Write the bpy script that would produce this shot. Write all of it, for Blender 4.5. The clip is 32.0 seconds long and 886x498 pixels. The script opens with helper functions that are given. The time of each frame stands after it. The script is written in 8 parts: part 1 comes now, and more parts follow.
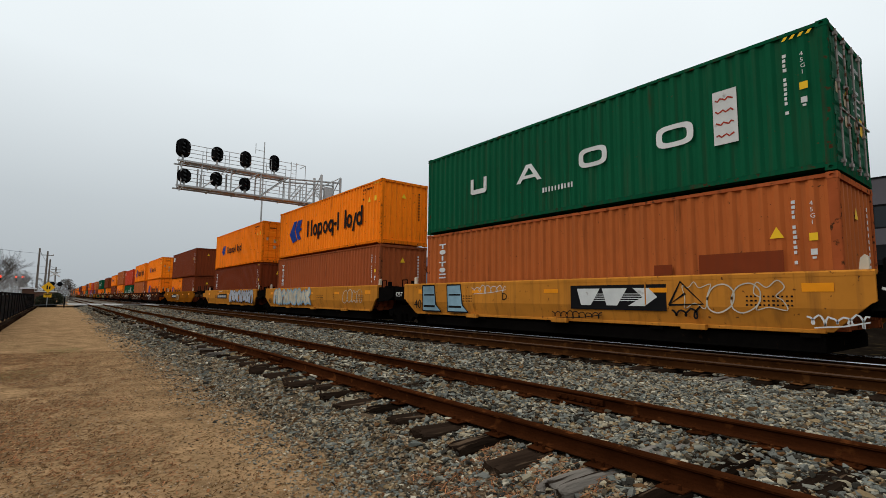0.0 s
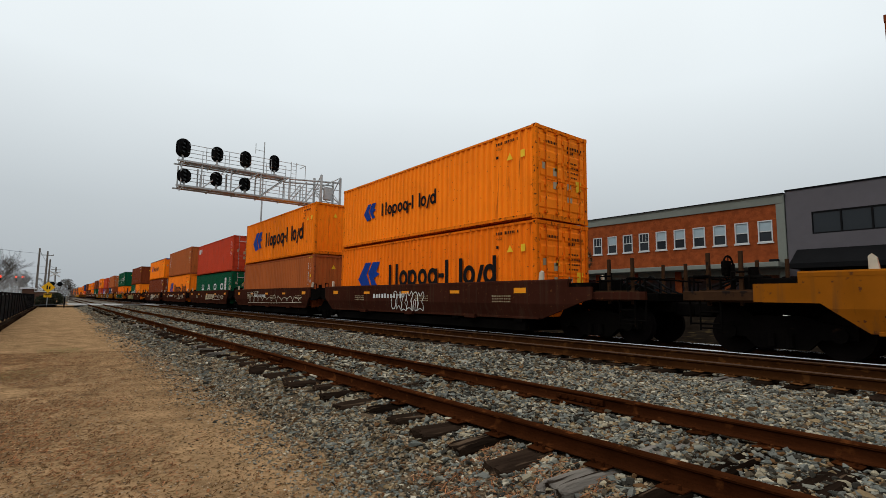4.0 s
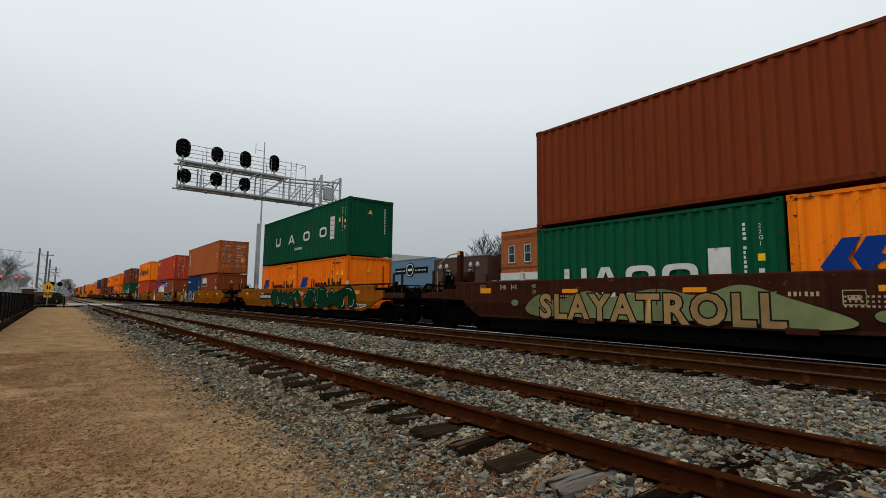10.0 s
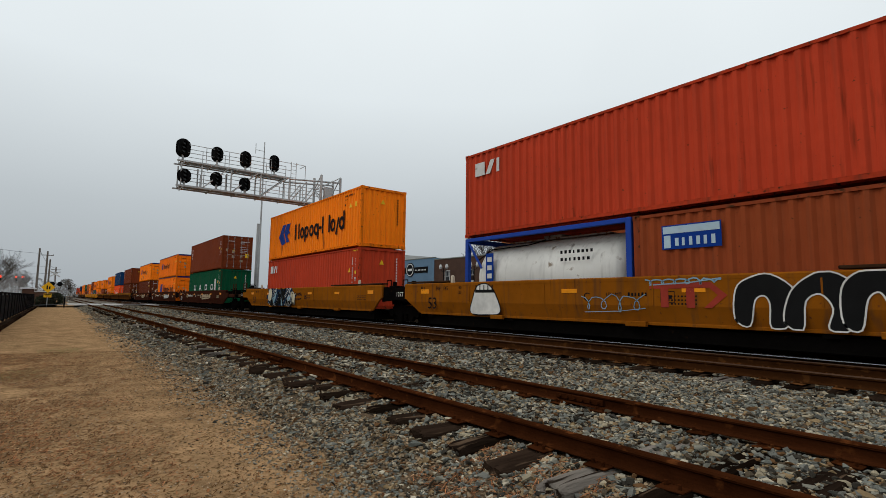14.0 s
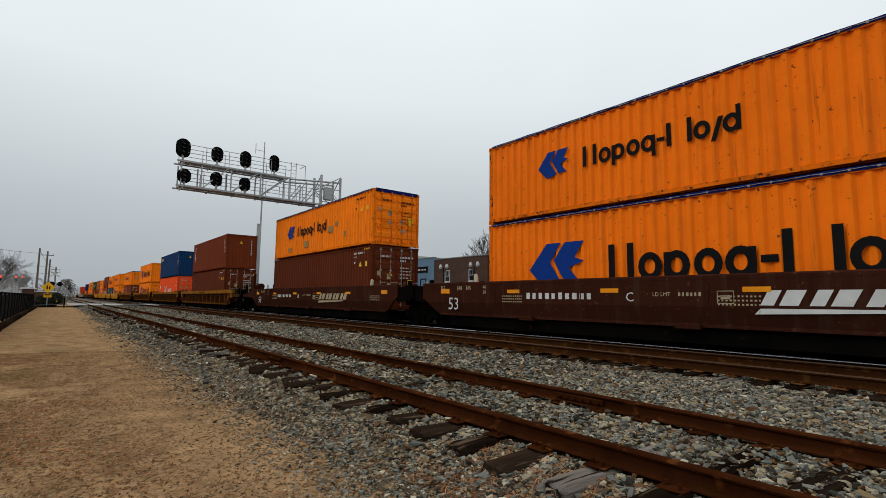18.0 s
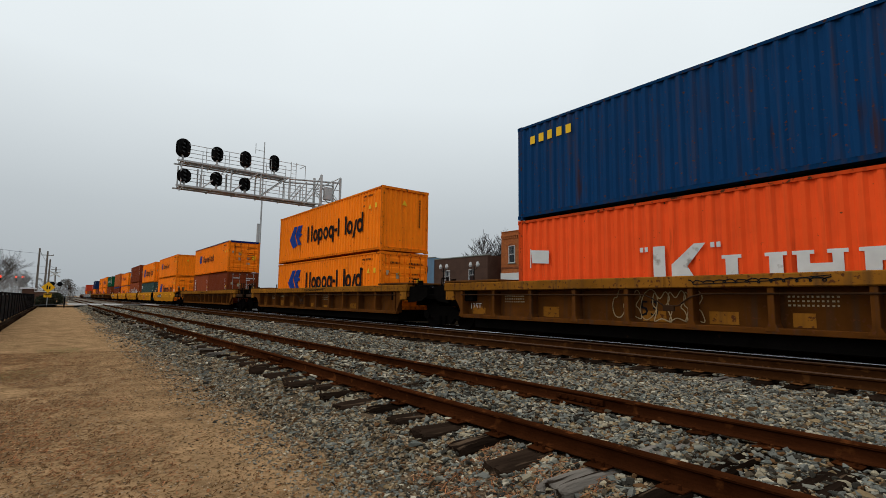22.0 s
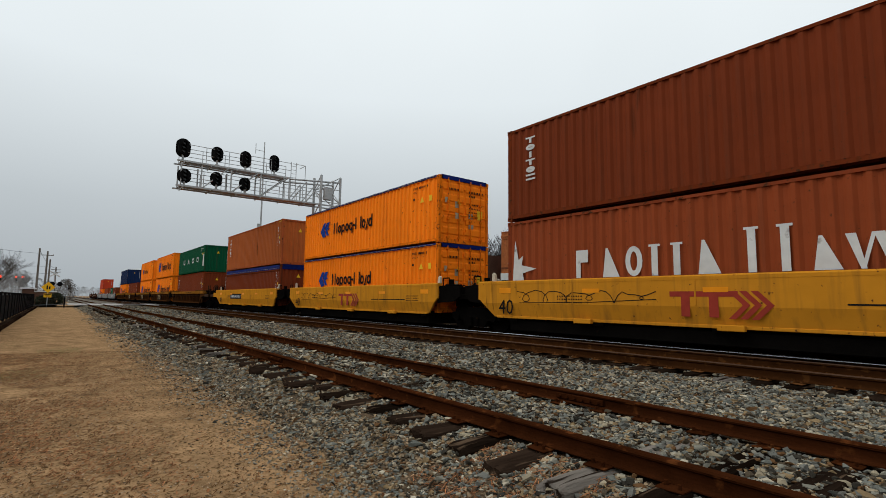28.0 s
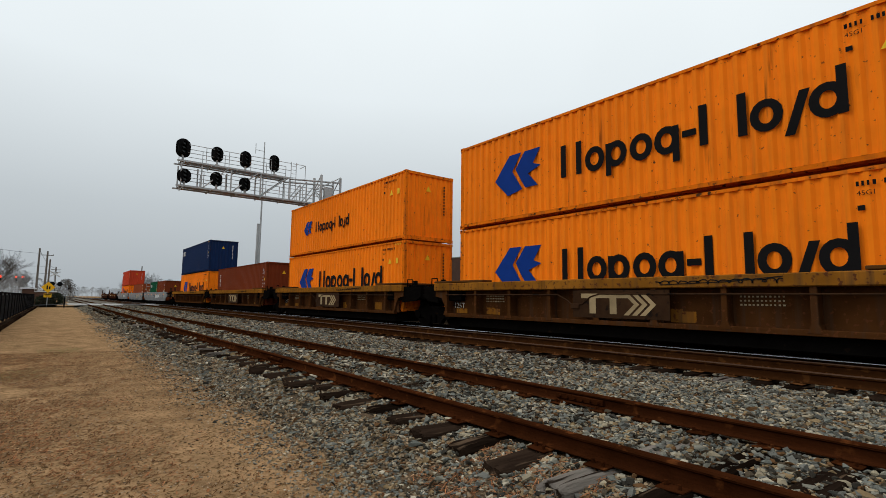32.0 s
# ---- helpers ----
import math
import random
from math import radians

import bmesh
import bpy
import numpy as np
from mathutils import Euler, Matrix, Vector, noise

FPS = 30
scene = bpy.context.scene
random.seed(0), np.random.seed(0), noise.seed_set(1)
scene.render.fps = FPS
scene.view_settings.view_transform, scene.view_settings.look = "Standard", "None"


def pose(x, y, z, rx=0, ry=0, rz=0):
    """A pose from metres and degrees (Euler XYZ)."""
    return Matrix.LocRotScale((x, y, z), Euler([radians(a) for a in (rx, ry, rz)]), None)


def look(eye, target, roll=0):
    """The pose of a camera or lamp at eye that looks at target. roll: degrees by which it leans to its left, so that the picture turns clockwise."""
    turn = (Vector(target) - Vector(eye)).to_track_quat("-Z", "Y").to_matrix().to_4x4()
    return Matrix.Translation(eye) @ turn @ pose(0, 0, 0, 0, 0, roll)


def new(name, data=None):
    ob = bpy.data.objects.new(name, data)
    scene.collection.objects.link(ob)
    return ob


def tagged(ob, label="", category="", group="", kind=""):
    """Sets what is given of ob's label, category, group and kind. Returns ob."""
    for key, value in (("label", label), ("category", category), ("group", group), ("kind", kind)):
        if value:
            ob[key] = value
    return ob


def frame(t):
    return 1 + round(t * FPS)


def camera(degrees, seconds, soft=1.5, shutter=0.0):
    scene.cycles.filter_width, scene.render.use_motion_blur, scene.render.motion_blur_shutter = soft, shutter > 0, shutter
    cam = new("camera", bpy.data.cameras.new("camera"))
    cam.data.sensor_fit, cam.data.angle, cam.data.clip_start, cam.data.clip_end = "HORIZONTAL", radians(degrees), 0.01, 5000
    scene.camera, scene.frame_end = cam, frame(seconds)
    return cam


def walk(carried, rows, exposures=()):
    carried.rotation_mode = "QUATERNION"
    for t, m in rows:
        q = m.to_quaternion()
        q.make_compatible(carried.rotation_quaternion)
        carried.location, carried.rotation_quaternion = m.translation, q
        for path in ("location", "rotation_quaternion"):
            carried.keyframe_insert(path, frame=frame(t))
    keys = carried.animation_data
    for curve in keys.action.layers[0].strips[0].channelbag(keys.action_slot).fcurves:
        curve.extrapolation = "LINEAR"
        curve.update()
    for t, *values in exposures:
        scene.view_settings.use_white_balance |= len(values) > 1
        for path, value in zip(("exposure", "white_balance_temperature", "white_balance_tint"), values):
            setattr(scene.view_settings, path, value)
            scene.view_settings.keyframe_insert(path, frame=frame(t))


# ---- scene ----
# Axes: x along the railway (the train runs towards +x), y across it, z up. Rail heads at RAIL.
H_CAM = 1.35
RAIL = 0.35
MAIN_Y = 11.913
SIDE_Y = 3.925
cam = camera(84.13, 32.0, soft=0.45, shutter=0.0)
YAW, PITCH = radians(51.896), radians(5.936)
EYE = Vector((0.0, 0.0, H_CAM))
AIM = EYE + Vector((-math.sin(YAW) * math.cos(PITCH), math.cos(YAW) * math.cos(PITCH), math.sin(PITCH)))
CAM_POSE = look(EYE, AIM, 0.6726)
EXPOSURES = [(0.0, 0.03), (4.0, 0.01), (7.0, 0.01), (11.0, -0.12), (14.0, -0.08), (18.0, -0.05), (22.0, -0.05), (25.0, -0.06), (28.0, -0.04), (32.0, 0.0)]
walk(cam, [(0.0, CAM_POSE), (32.0, CAM_POSE)], EXPOSURES)

# ---- overcast light ----
world = bpy.data.worlds.new("overcast_sky")
scene.world = world
world.use_nodes = True
wn, wl = world.node_tree.nodes, world.node_tree.links
bg = wn["Background"]
sky = wn.new("ShaderNodeTexSky")
sky.sky_type, sky.sun_disc = "NISHITA", False
sky.sun_elevation, sky.sun_rotation = radians(44), radians(215.5)
sky.dust_density = 6.0
tc = wn.new("ShaderNodeTexCoord")
sep = wn.new("ShaderNodeSeparateXYZ")
wl.new(tc.outputs["Generated"], sep.inputs[0])
cloud = wn.new("ShaderNodeValToRGB")
cloud.color_ramp.elements[0].position, cloud.color_ramp.elements[0].color = 0.0, (0.40, 0.44, 0.47, 1)
cloud.color_ramp.elements[1].position, cloud.color_ramp.elements[1].color = 0.62, (0.93, 0.99, 1.01, 1)
mid = cloud.color_ramp.elements.new(0.16)
mid.color = (0.53, 0.58, 0.61, 1)
mid2 = cloud.color_ramp.elements.new(0.38)
mid2.color = (0.815, 0.88, 0.91, 1)
zen = cloud.color_ramp.elements.new(1.0)
zen.color = (1.22, 1.26, 1.27, 1)
wl.new(sep.outputs[2], cloud.inputs[0])
cn = wn.new("ShaderNodeTexNoise")
cn.inputs["Scale"].default_value, cn.inputs["Detail"].default_value = 2.2, 3
wl.new(tc.outputs["Generated"], cn.inputs["Vector"])
cm = wn.new("ShaderNodeMapRange")
cm.inputs["To Min"].default_value, cm.inputs["To Max"].default_value = 0.95, 1.05
wl.new(cn.outputs[0], cm.inputs[0])
soft_cloud = wn.new("ShaderNodeVectorMath")
soft_cloud.operation = "SCALE"
wl.new(cloud.outputs[0], soft_cloud.inputs[0])
wl.new(cm.outputs[0], soft_cloud.inputs["Scale"])
mixsky = wn.new("ShaderNodeMix")
mixsky.data_type = "RGBA"
mixsky.inputs[0].default_value = 0.97
dim = wn.new("ShaderNodeVectorMath")
dim.operation = "SCALE"
dim.inputs["Scale"].default_value = 0.08
wl.new(sky.outputs[0], dim.inputs[0])
wl.new(dim.outputs[0], mixsky.inputs[6])
wl.new(soft_cloud.outputs[0], mixsky.inputs[7])
wl.new(mixsky.outputs[2], bg.inputs[0])
bg.inputs[1].default_value = 1.0
sun = new("sun", bpy.data.lights.new("sun", "SUN"))
sun.data.energy, sun.data.angle, sun.data.color = 0.70, radians(40), (1.0, 0.97, 0.93)
sun.matrix_world = look((0, 0, 50), (30, 42, 0))


# ---- materials ----
def mat(name, rgb, rough=0.6, metal=0.0, var=0.25, scale=6.0, bump=0.15, bscale=40.0, spots=None, spot_amt=0.0, spot_scale=3.0,
        streak=0.0, island=0.0, rnd=0.0, coord="Object", spec=0.1, grain=None):
    """A node material: base colour with coarse and fine variation, optional stains, streaks and fine relief."""
    m = bpy.data.materials.new(name)
    m.use_nodes = True
    n, l = m.node_tree.nodes, m.node_tree.links
    b = n["Principled BSDF"]
    b.inputs["Roughness"].default_value, b.inputs["Metallic"].default_value = rough, metal
    b.inputs["Specular IOR Level"].default_value = spec
    t = n.new("ShaderNodeTexCoord")
    src = t.outputs[coord]
    if coord == "Object":
        # every object gets its own piece of the pattern
        oi = n.new("ShaderNodeObjectInfo")
        sh = n.new("ShaderNodeVectorMath")
        sh.operation = "SCALE"
        sh.inputs[0].default_value = (37.0, 53.0, 71.0)
        l.new(oi.outputs["Random"], sh.inputs["Scale"])
        ad = n.new("ShaderNodeVectorMath")
        l.new(t.outputs["Object"], ad.inputs[0])
        l.new(sh.outputs[0], ad.inputs[1])
        src = ad.outputs[0]

    if grain:
        gm = n.new("ShaderNodeMapping")
        gm.inputs["Scale"].default_value = grain
        l.new(src, gm.inputs[0])
        src = gm.outputs[0]

    def noise_at(sc, det=4.0, vec=None):
        q = n.new("ShaderNodeTexNoise")
        q.inputs["Scale"].default_value, q.inputs["Detail"].default_value = sc, det
        l.new(vec or src, q.inputs["Vector"])
        return q.outputs[0]

    def mathn(op, a, bb=None, clamp=False):
        q = n.new("ShaderNodeMath")
        q.operation, q.use_clamp = op, clamp
        for i, v in enumerate((a, bb)):
            if v is None:
                continue
            if isinstance(v, (int, float)):
                q.inputs[i].default_value = v
            else:
                l.new(v, q.inputs[i])
        return q.outputs[0]

    def mixc(f, a, bb, blend="MIX"):
        q = n.new("ShaderNodeMix")
        q.data_type, q.blend_type = "RGBA", blend
        for i, v in ((0, f), (6, a), (7, bb)):
            if isinstance(v, (int, float)):
                q.inputs[i].default_value = v
            elif isinstance(v, tuple):
                q.inputs[i].default_value = (*v, 1)
            else:
                l.new(v, q.inputs[i])
        return q.outputs[2]

    coarse, fine = noise_at(scale * 0.15, 3), noise_at(scale, 6)
    f = mathn("ADD", mathn("MULTIPLY", coarse, 0.6), mathn("MULTIPLY", fine, 0.4))
    mr = n.new("ShaderNodeMapRange")
    mr.inputs["From Min"].default_value, mr.inputs["From Max"].default_value = 0.32, 0.68
    mr.inputs["To Min"].default_value, mr.inputs["To Max"].default_value = 1 - var, 1 + var
    l.new(f, mr.inputs[0])
    val = mr.outputs[0]
    if rnd:
        o2 = n.new("ShaderNodeObjectInfo")
        val = mathn("MULTIPLY", val, mathn("ADD", mathn("MULTIPLY", o2.outputs["Random"], 2 * rnd), 1 - rnd))
    if island:
        g = n.new("ShaderNodeNewGeometry")
        val = mathn("MULTIPLY", val, mathn("ADD", mathn("MULTIPLY", g.outputs["Random Per Island"], 2 * island), 1 - island))
    vm = n.new("ShaderNodeVectorMath")
    vm.operation = "SCALE"
    vm.inputs[0].default_value = rgb
    l.new(val, vm.inputs["Scale"])
    col = vm.outputs[0]
    if streak:
        mp = n.new("ShaderNodeMapping")
        mp.inputs["Scale"].default_value = (7.0, 7.0, 0.35)
        l.new(src, mp.inputs[0])
        s = noise_at(1.0, 5, mp.outputs[0])
        fac = mathn("MULTIPLY", mathn("SUBTRACT", s, 0.52, True), 4.0 * streak, True)
        col = mixc(fac, col, (0.06, 0.035, 0.022))
        # a few long rust runs
        mp2 = n.new("ShaderNodeMapping")
        mp2.inputs["Scale"].default_value = (5.0, 5.0, 0.45)
        mp2.inputs["Location"].default_value = (3.1, 7.7, 1.3)
        l.new(src, mp2.inputs[0])
        runs = mathn("MULTIPLY", mathn("SUBTRACT", noise_at(1.0, 6, mp2.outputs[0]), 0.63, True), 9.0, True)
        patchy = mathn("MULTIPLY", mathn("SUBTRACT", noise_at(0.35, 2), 0.45, True), 6.0, True)
        col = mixc(mathn("MULTIPLY", mathn("MULTIPLY", runs, patchy), 0.75), col, (0.045, 0.018, 0.008))
    if spots:
        s = noise_at(spot_scale, 9)
        fac = mathn("MULTIPLY", mathn("SUBTRACT", s, 1.0 - spot_amt, True), 14.0, True)
        col = mixc(fac, col, spots)
    l.new(col, b.inputs["Base Color"])
    rr = mathn("ADD", mathn("MULTIPLY", fine, 0.25), rough - 0.12, True)
    l.new(rr, b.inputs["Roughness"])
    if bump:
        bp = n.new("ShaderNodeBump")
        bp.inputs["Strength"].default_value, bp.inputs["Distance"].default_value = bump, 0.02
        l.new(noise_at(bscale, 5), bp.inputs["Height"])
        l.new(bp.outputs[0], b.inputs["Normal"])
    return m


RUST = (0.10, 0.035, 0.014)


def paint(name, rgb, wear=0.33, streak=0.35, var=0.10, rough=0.55, spec=0.03):
    return mat(name, rgb, rough, 0, var, 3.0, 0.06, 30, RUST, wear, 11.0, streak, rnd=0.05, spec=spec)


ORANGE = paint("orange_container_paint", (0.98, 0.225, 0.009), 0.335, 0.24)
ORANGE_2 = paint("deep_orange_container_paint", (0.95, 0.19, 0.007), 0.34, 0.26)
RUSSET = paint("russet_container_paint", (0.34, 0.082, 0.026), 0.32, 0.25)
GREEN = paint("green_container_paint", (0.0039, 0.0774, 0.0335), 0.30, 0.3)
TERRA = paint("faded_rust_brown_paint", (0.41, 0.105, 0.027), 0.33, 0.3)
BROWN = paint("brown_container_paint", (0.26, 0.055, 0.018), 0.33, 0.3)
MAROON = paint("maroon_container_paint", (0.1763, 0.0353, 0.0116), 0.32, 0.25)
RED = paint("red_container_paint", (0.504, 0.054, 0.0216), 0.32, 0.28)
RED_ORANGE = paint("red_orange_container_paint", (0.86, 0.090, 0.018), 0.31, 0.25)
BLUE = paint("blue_container_paint", (0.0048, 0.04, 0.124), 0.36, 0.5)
NAVY = paint("navy_container_paint", (0.009, 0.0234, 0.0765), 0.31, 0.25)
TEAL = paint("slate_green_container_paint", (0.0405, 0.0765, 0.0702), 0.32, 0.3)
OXBLOOD = paint("oxblood_container_paint", (0.118, 0.025, 0.0088), 0.32, 0.25)
TARP = mat("blue_tarpaulin", (0.005, 0.013, 0.105), 0.55, 0, 0.45, 5, 0.8, 9, spec=0.03)
CAR_YELLOW = paint("weathered_yellow_car_paint", (0.48, 0.182, 0.026), 0.34, 0.45, 0.16, 0.6, spec=0.0)
CAR_GOLD = paint("grimy_gold_car_paint", (0.245, 0.076, 0.0060), 0.36, 0.7, 0.2, 0.6, spec=0.0)
CAR_BRIGHT = paint("bright_yellow_car_paint", (0.56, 0.225, 0.018), 0.33, 0.4, 0.12, 0.55, spec=0.0)
CAR_BROWN = paint("dark_brown_car_paint", (0.040, 0.0125, 0.0075), 0.36, 0.5, 0.22, 0.6, spec=0.0)
CAR_RIB = paint("brown_grimed_yellow_car_paint", (0.105, 0.036, 0.0075), 0.41, 0.9, 0.36, 0.65, spec=0.0)
CAR_RIB_DARK = paint("dark_brown_grimed_car_paint", (0.064, 0.024, 0.0075), 0.41, 0.9, 0.36, 0.65, spec=0.0)
CAR_GREY = paint("grey_car_paint", (0.22, 0.22, 0.22), 0.35, 0.5, 0.2, 0.6)
CHORD = paint("dusty_yellow_chord_paint", (0.25, 0.098, 0.013), 0.43, 0.8, 0.34, 0.65, spec=0.0)
CHORD_DARK = paint("brown_grimed_plate_paint", (0.10, 0.040, 0.010), 0.43, 0.8, 0.34, 0.65, spec=0.0)
# Grimy steel and wheels, blackened in colour for the shade under the cars.
GRIME_AND_SHADE = mat("grime_and_shade_black_steel", (0.0045, 0.0038, 0.0034), 0.85, 0.0, 0.35, 8, 0.3, 40, (0.018, 0.010, 0.006), 0.34, 5, spec=0)
WHEEL = mat("shade_black_wheel_steel", (0.007, 0.0055, 0.005), 0.8, 0.0, 0.3, 8, 0.1, spec=0)
END_STEEL = mat("brown_grimed_end_steel", (0.040, 0.019, 0.009), 0.8, 0, 0.35, 8, 0.2, 40, (0.012, 0.008, 0.006), 0.42, 5, spec=0.03)
ROD = mat("galvanised_locking_steel", (0.30, 0.27, 0.25), 0.6, 0.1, 0.3, 8, 0.1, 40, RUST, 0.46, 7)
HOSE = mat("black_rubber", (0.007, 0.007, 0.007), 0.8, spec=0.02)
W_MARK = mat("white_lettering_paint", (0.58, 0.58, 0.56), 0.6, 0, 0.15, 5, 0.05, spots=(0.3, 0.27, 0.24), spot_amt=0.36)
B_MARK = mat("black_lettering_paint", (0.009, 0.0085, 0.009), 0.65, 0, 0.2, 5, 0.05, spec=0.03)
G_FADE = mat("worn_white_spray_paint", (0.50, 0.43, 0.33), 0.7, 0, 0.35, 5, 0.05, spec=0.0)
CARD = mat("pale_blue_card", (0.40, 0.52, 0.60), 0.6, 0, 0.15, 5, 0.05)
BLUE_MARK = mat("blue_emblem_paint", (0.006, 0.036, 0.22), 0.6, 0, 0.15, 5, 0.05, spec=0.04)
RED_MARK = mat("red_lettering_paint", (0.30, 0.035, 0.02), 0.6, 0, 0.25, 5, 0.05)
Y_MARK = mat("amber_reflector", (0.80, 0.27, 0.008), 0.45, 0, 0.1, 6, 0.0)
Y_LABEL = mat("yellow_label", (0.80, 0.48, 0.02), 0.5, 0, 0.12, 6, 0.0)
TAN_MARK = mat("tan_lettering_paint", (0.38, 0.30, 0.19), 0.6, 0, 0.2, 5, 0.05)
G_SILVER = mat("silver_spray_paint", (0.36, 0.36, 0.38), 0.6, 0, 0.3, 4, 0.05, spec=0.0)
G_PALE = mat("faded_tan_spray_paint", (0.36, 0.26, 0.14), 0.7, 0, 0.3, 5, 0.05, spec=0.0)
G_WHITE = mat("white_spray_paint", (0.62, 0.60, 0.56), 0.6, 0, 0.25, 5, 0.05, spec=0.0)
G_BLUE = mat("pale_blue_spray_paint", (0.20, 0.31, 0.37), 0.6, 0, 0.3, 4, 0.05, spec=0.0)
G_GREEN = mat("dark_green_spray_paint", (0.006, 0.034, 0.017), 0.55, 0, 0.3, 4, 0.05, spec=0.0)
G_TAN = mat("tan_spray_paint", (0.31, 0.19, 0.075), 0.6, 0, 0.3, 4, 0.05, spec=0.0)
G_SAGE = mat("sage_green_spray_paint", (0.15, 0.17, 0.075), 0.65, 0, 0.3, 4, 0.05, spec=0.0)
G_NAVY = mat("navy_spray_paint", (0.014, 0.03, 0.06), 0.65, 0, 0.3, 4, 0.05, spec=0.0)
G_STEEL = mat("blue_grey_spray_paint", (0.07, 0.09, 0.115), 0.65, 0, 0.6, 6, 0.05, spec=0.0)
G_CREAM = mat("cream_spray_paint", (0.52, 0.46, 0.33), 0.65, 0, 0.2, 4, 0.05, spec=0.0)
G_BLACK = mat("black_spray_paint", (0.012, 0.012, 0.012), 0.6, 0, 0.2, 4, 0.05, spec=0.0)
TANK_WHITE = mat("white_tank_steel", (0.66, 0.65, 0.61), 0.55, 0.0, 0.12, 3, 0.03, 20, (0.25, 0.2, 0.15), 0.36, 3, 0.3)
RUSTY = mat("rusty_rail_steel", (0.036, 0.0105, 0.0035), 0.85, 0.0, 0.45, 5, 0.35, 60, (0.095, 0.030, 0.009), 0.41, 6, spec=0)
SHINY = mat("polished_rail_head", (0.58, 0.58, 0.59), 0.24, 1.0, 0.06, 8, 0.0, spec=0.5)
BROWN_RAIL = mat("brown_rail_steel", (0.036, 0.0130, 0.0042), 0.85, 0.0, 0.4, 5, 0.3, 60, (0.070, 0.027, 0.008), 0.42, 6, spec=0.0)
PLATE = mat("orange_rusted_plate", (0.105, 0.042, 0.014), 0.9, 0, 0.35, 8, 0.2, 40, (0.04, 0.016, 0.006), 0.44, 9, spec=0.0)
WORN = mat("worn_brown_rail_head", (0.062, 0.030, 0.015), 0.6, 0.0, 0.25, 6, 0.1, spec=0.1)
TIE = mat("weathered_creosote_timber", (0.017, 0.0105, 0.007), 0.9, 0, 0.6, 3, 1.0, 5, (0.085, 0.055, 0.035), 0.41, 2.5, rnd=0.5, spec=0.0, grain=(7.0, 0.6, 7.0))
GREY_TIE = mat("sun_bleached_timber", (0.125, 0.108, 0.092), 0.9, 0, 0.4, 3, 1.0, 5, (0.022, 0.016, 0.012), 0.46, 2.5, rnd=0.2, spec=0.0, grain=(7.0, 0.6, 7.0))
STONE = mat("granite_ballast", (0.132, 0.117, 0.092), 0.85, 0, 0.3, 9, 0.5, 50, (0.145, 0.082, 0.042), 0.30, 0.9, spec=0.05)
# every stone its own shade: blue-grey, grey, tan, brown and a few pale ones
sn, sl = STONE.node_tree.nodes, STONE.node_tree.links
sg_, sr_, sm_ = sn.new("ShaderNodeNewGeometry"), sn.new("ShaderNodeValToRGB"), sn.new("ShaderNodeMix")
sr_.color_ramp.interpolation = "CONSTANT"
for pos, c in ((0.0, (0.17, 0.17, 0.17)), (0.12, (0.60, 0.67, 0.74)), (0.29, (1.00, 1.07, 1.09)), (0.44, (0.36, 0.31, 0.26)), (0.56, (1.42, 1.34, 1.16)), (0.68, (0.72, 0.84, 0.93)),
               (0.79, (1.10, 0.86, 0.58)), (0.88, (2.0, 1.98, 1.88)), (0.94, (0.62, 0.36, 0.20))):
    if pos == 0.0:
        sr_.color_ramp.elements[0].color = (*[min(1, v / 2) for v in c], 1)
    else:
        sr_.color_ramp.elements.new(pos).color = (*[min(1, v / 2) for v in c], 1)
sr_.color_ramp.elements[-1].color = (0.375, 0.22, 0.13, 1)
sm_.data_type, sm_.blend_type = "RGBA", "MULTIPLY"
sm_.inputs[0].default_value = 1.0
sl.new(sg_.outputs["Random Per Island"], sr_.inputs[0])
sb_ = sn["Principled BSDF"].inputs["Base Color"]
old_link = sb_.links[0].from_socket
sc_ = sn.new("ShaderNodeVectorMath")
sc_.operation = "SCALE"
sc_.inputs["Scale"].default_value = 3.0
sl.new(old_link, sm_.inputs[6])
sl.new(sr_.outputs[0], sm_.inputs[7])
sl.new(sm_.outputs[2], sc_.inputs[0])
sl.new(sc_.outputs[0], sb_)
WARM_STONE = STONE.copy()
WARM_STONE.name = "sandy_ballast_stones"
for el in [q for q in WARM_STONE.node_tree.nodes if q.bl_idname == "ShaderNodeValToRGB"][0].color_ramp.elements:
    r_, g_, b_, _ = el.color
    v_ = 0.22 + 0.55 * (r_ + g_ + b_) / 3
    el.color = (min(1, v_ * 1.22), v_ * 0.98, v_ * 0.76, 1)
EDGE_BED = mat("sandy_ballast_fines", (0.092, 0.062, 0.038), 0.95, 0, 0.7, 30, 1.0, 40, (0.07, 0.052, 0.036), 0.46, 14.0, spec=0)
# Bed darkened: the shade in the gaps between stones is in its colour.
GAP_SHADE_BED = mat("gap_shade_ballast_bed", (0.032, 0.024, 0.017), 0.95, 0, 0.9, 34, 1.0, 30, (0.085, 0.05, 0.026), 0.44, 3.0, spec=0)
# Far bed paled so that its colour carries the lit stone tops.
LIT_FAR_BED = mat("lit_distant_ballast", (0.135, 0.120, 0.098), 0.95, 0, 0.9, 34, 1.0, 30, (0.09, 0.06, 0.035), 0.40, 2.0, spec=0)
DIRT = mat("sandy_dirt", (0.285, 0.174, 0.088), 0.95, 0, 0.42, 16.0, 1.0, 70, (0.130, 0.076, 0.034), 0.445, 26.0, spec=0)
STRAW = mat("orange_pine_straw", (0.25, 0.105, 0.045), 0.9, 0, 0.3, 6, 0.1, island=0.6)
SAND_STRAW = mat("bleached_straw", (0.34, 0.22, 0.12), 0.9, 0, 0.3, 6, 0.1, island=0.5)
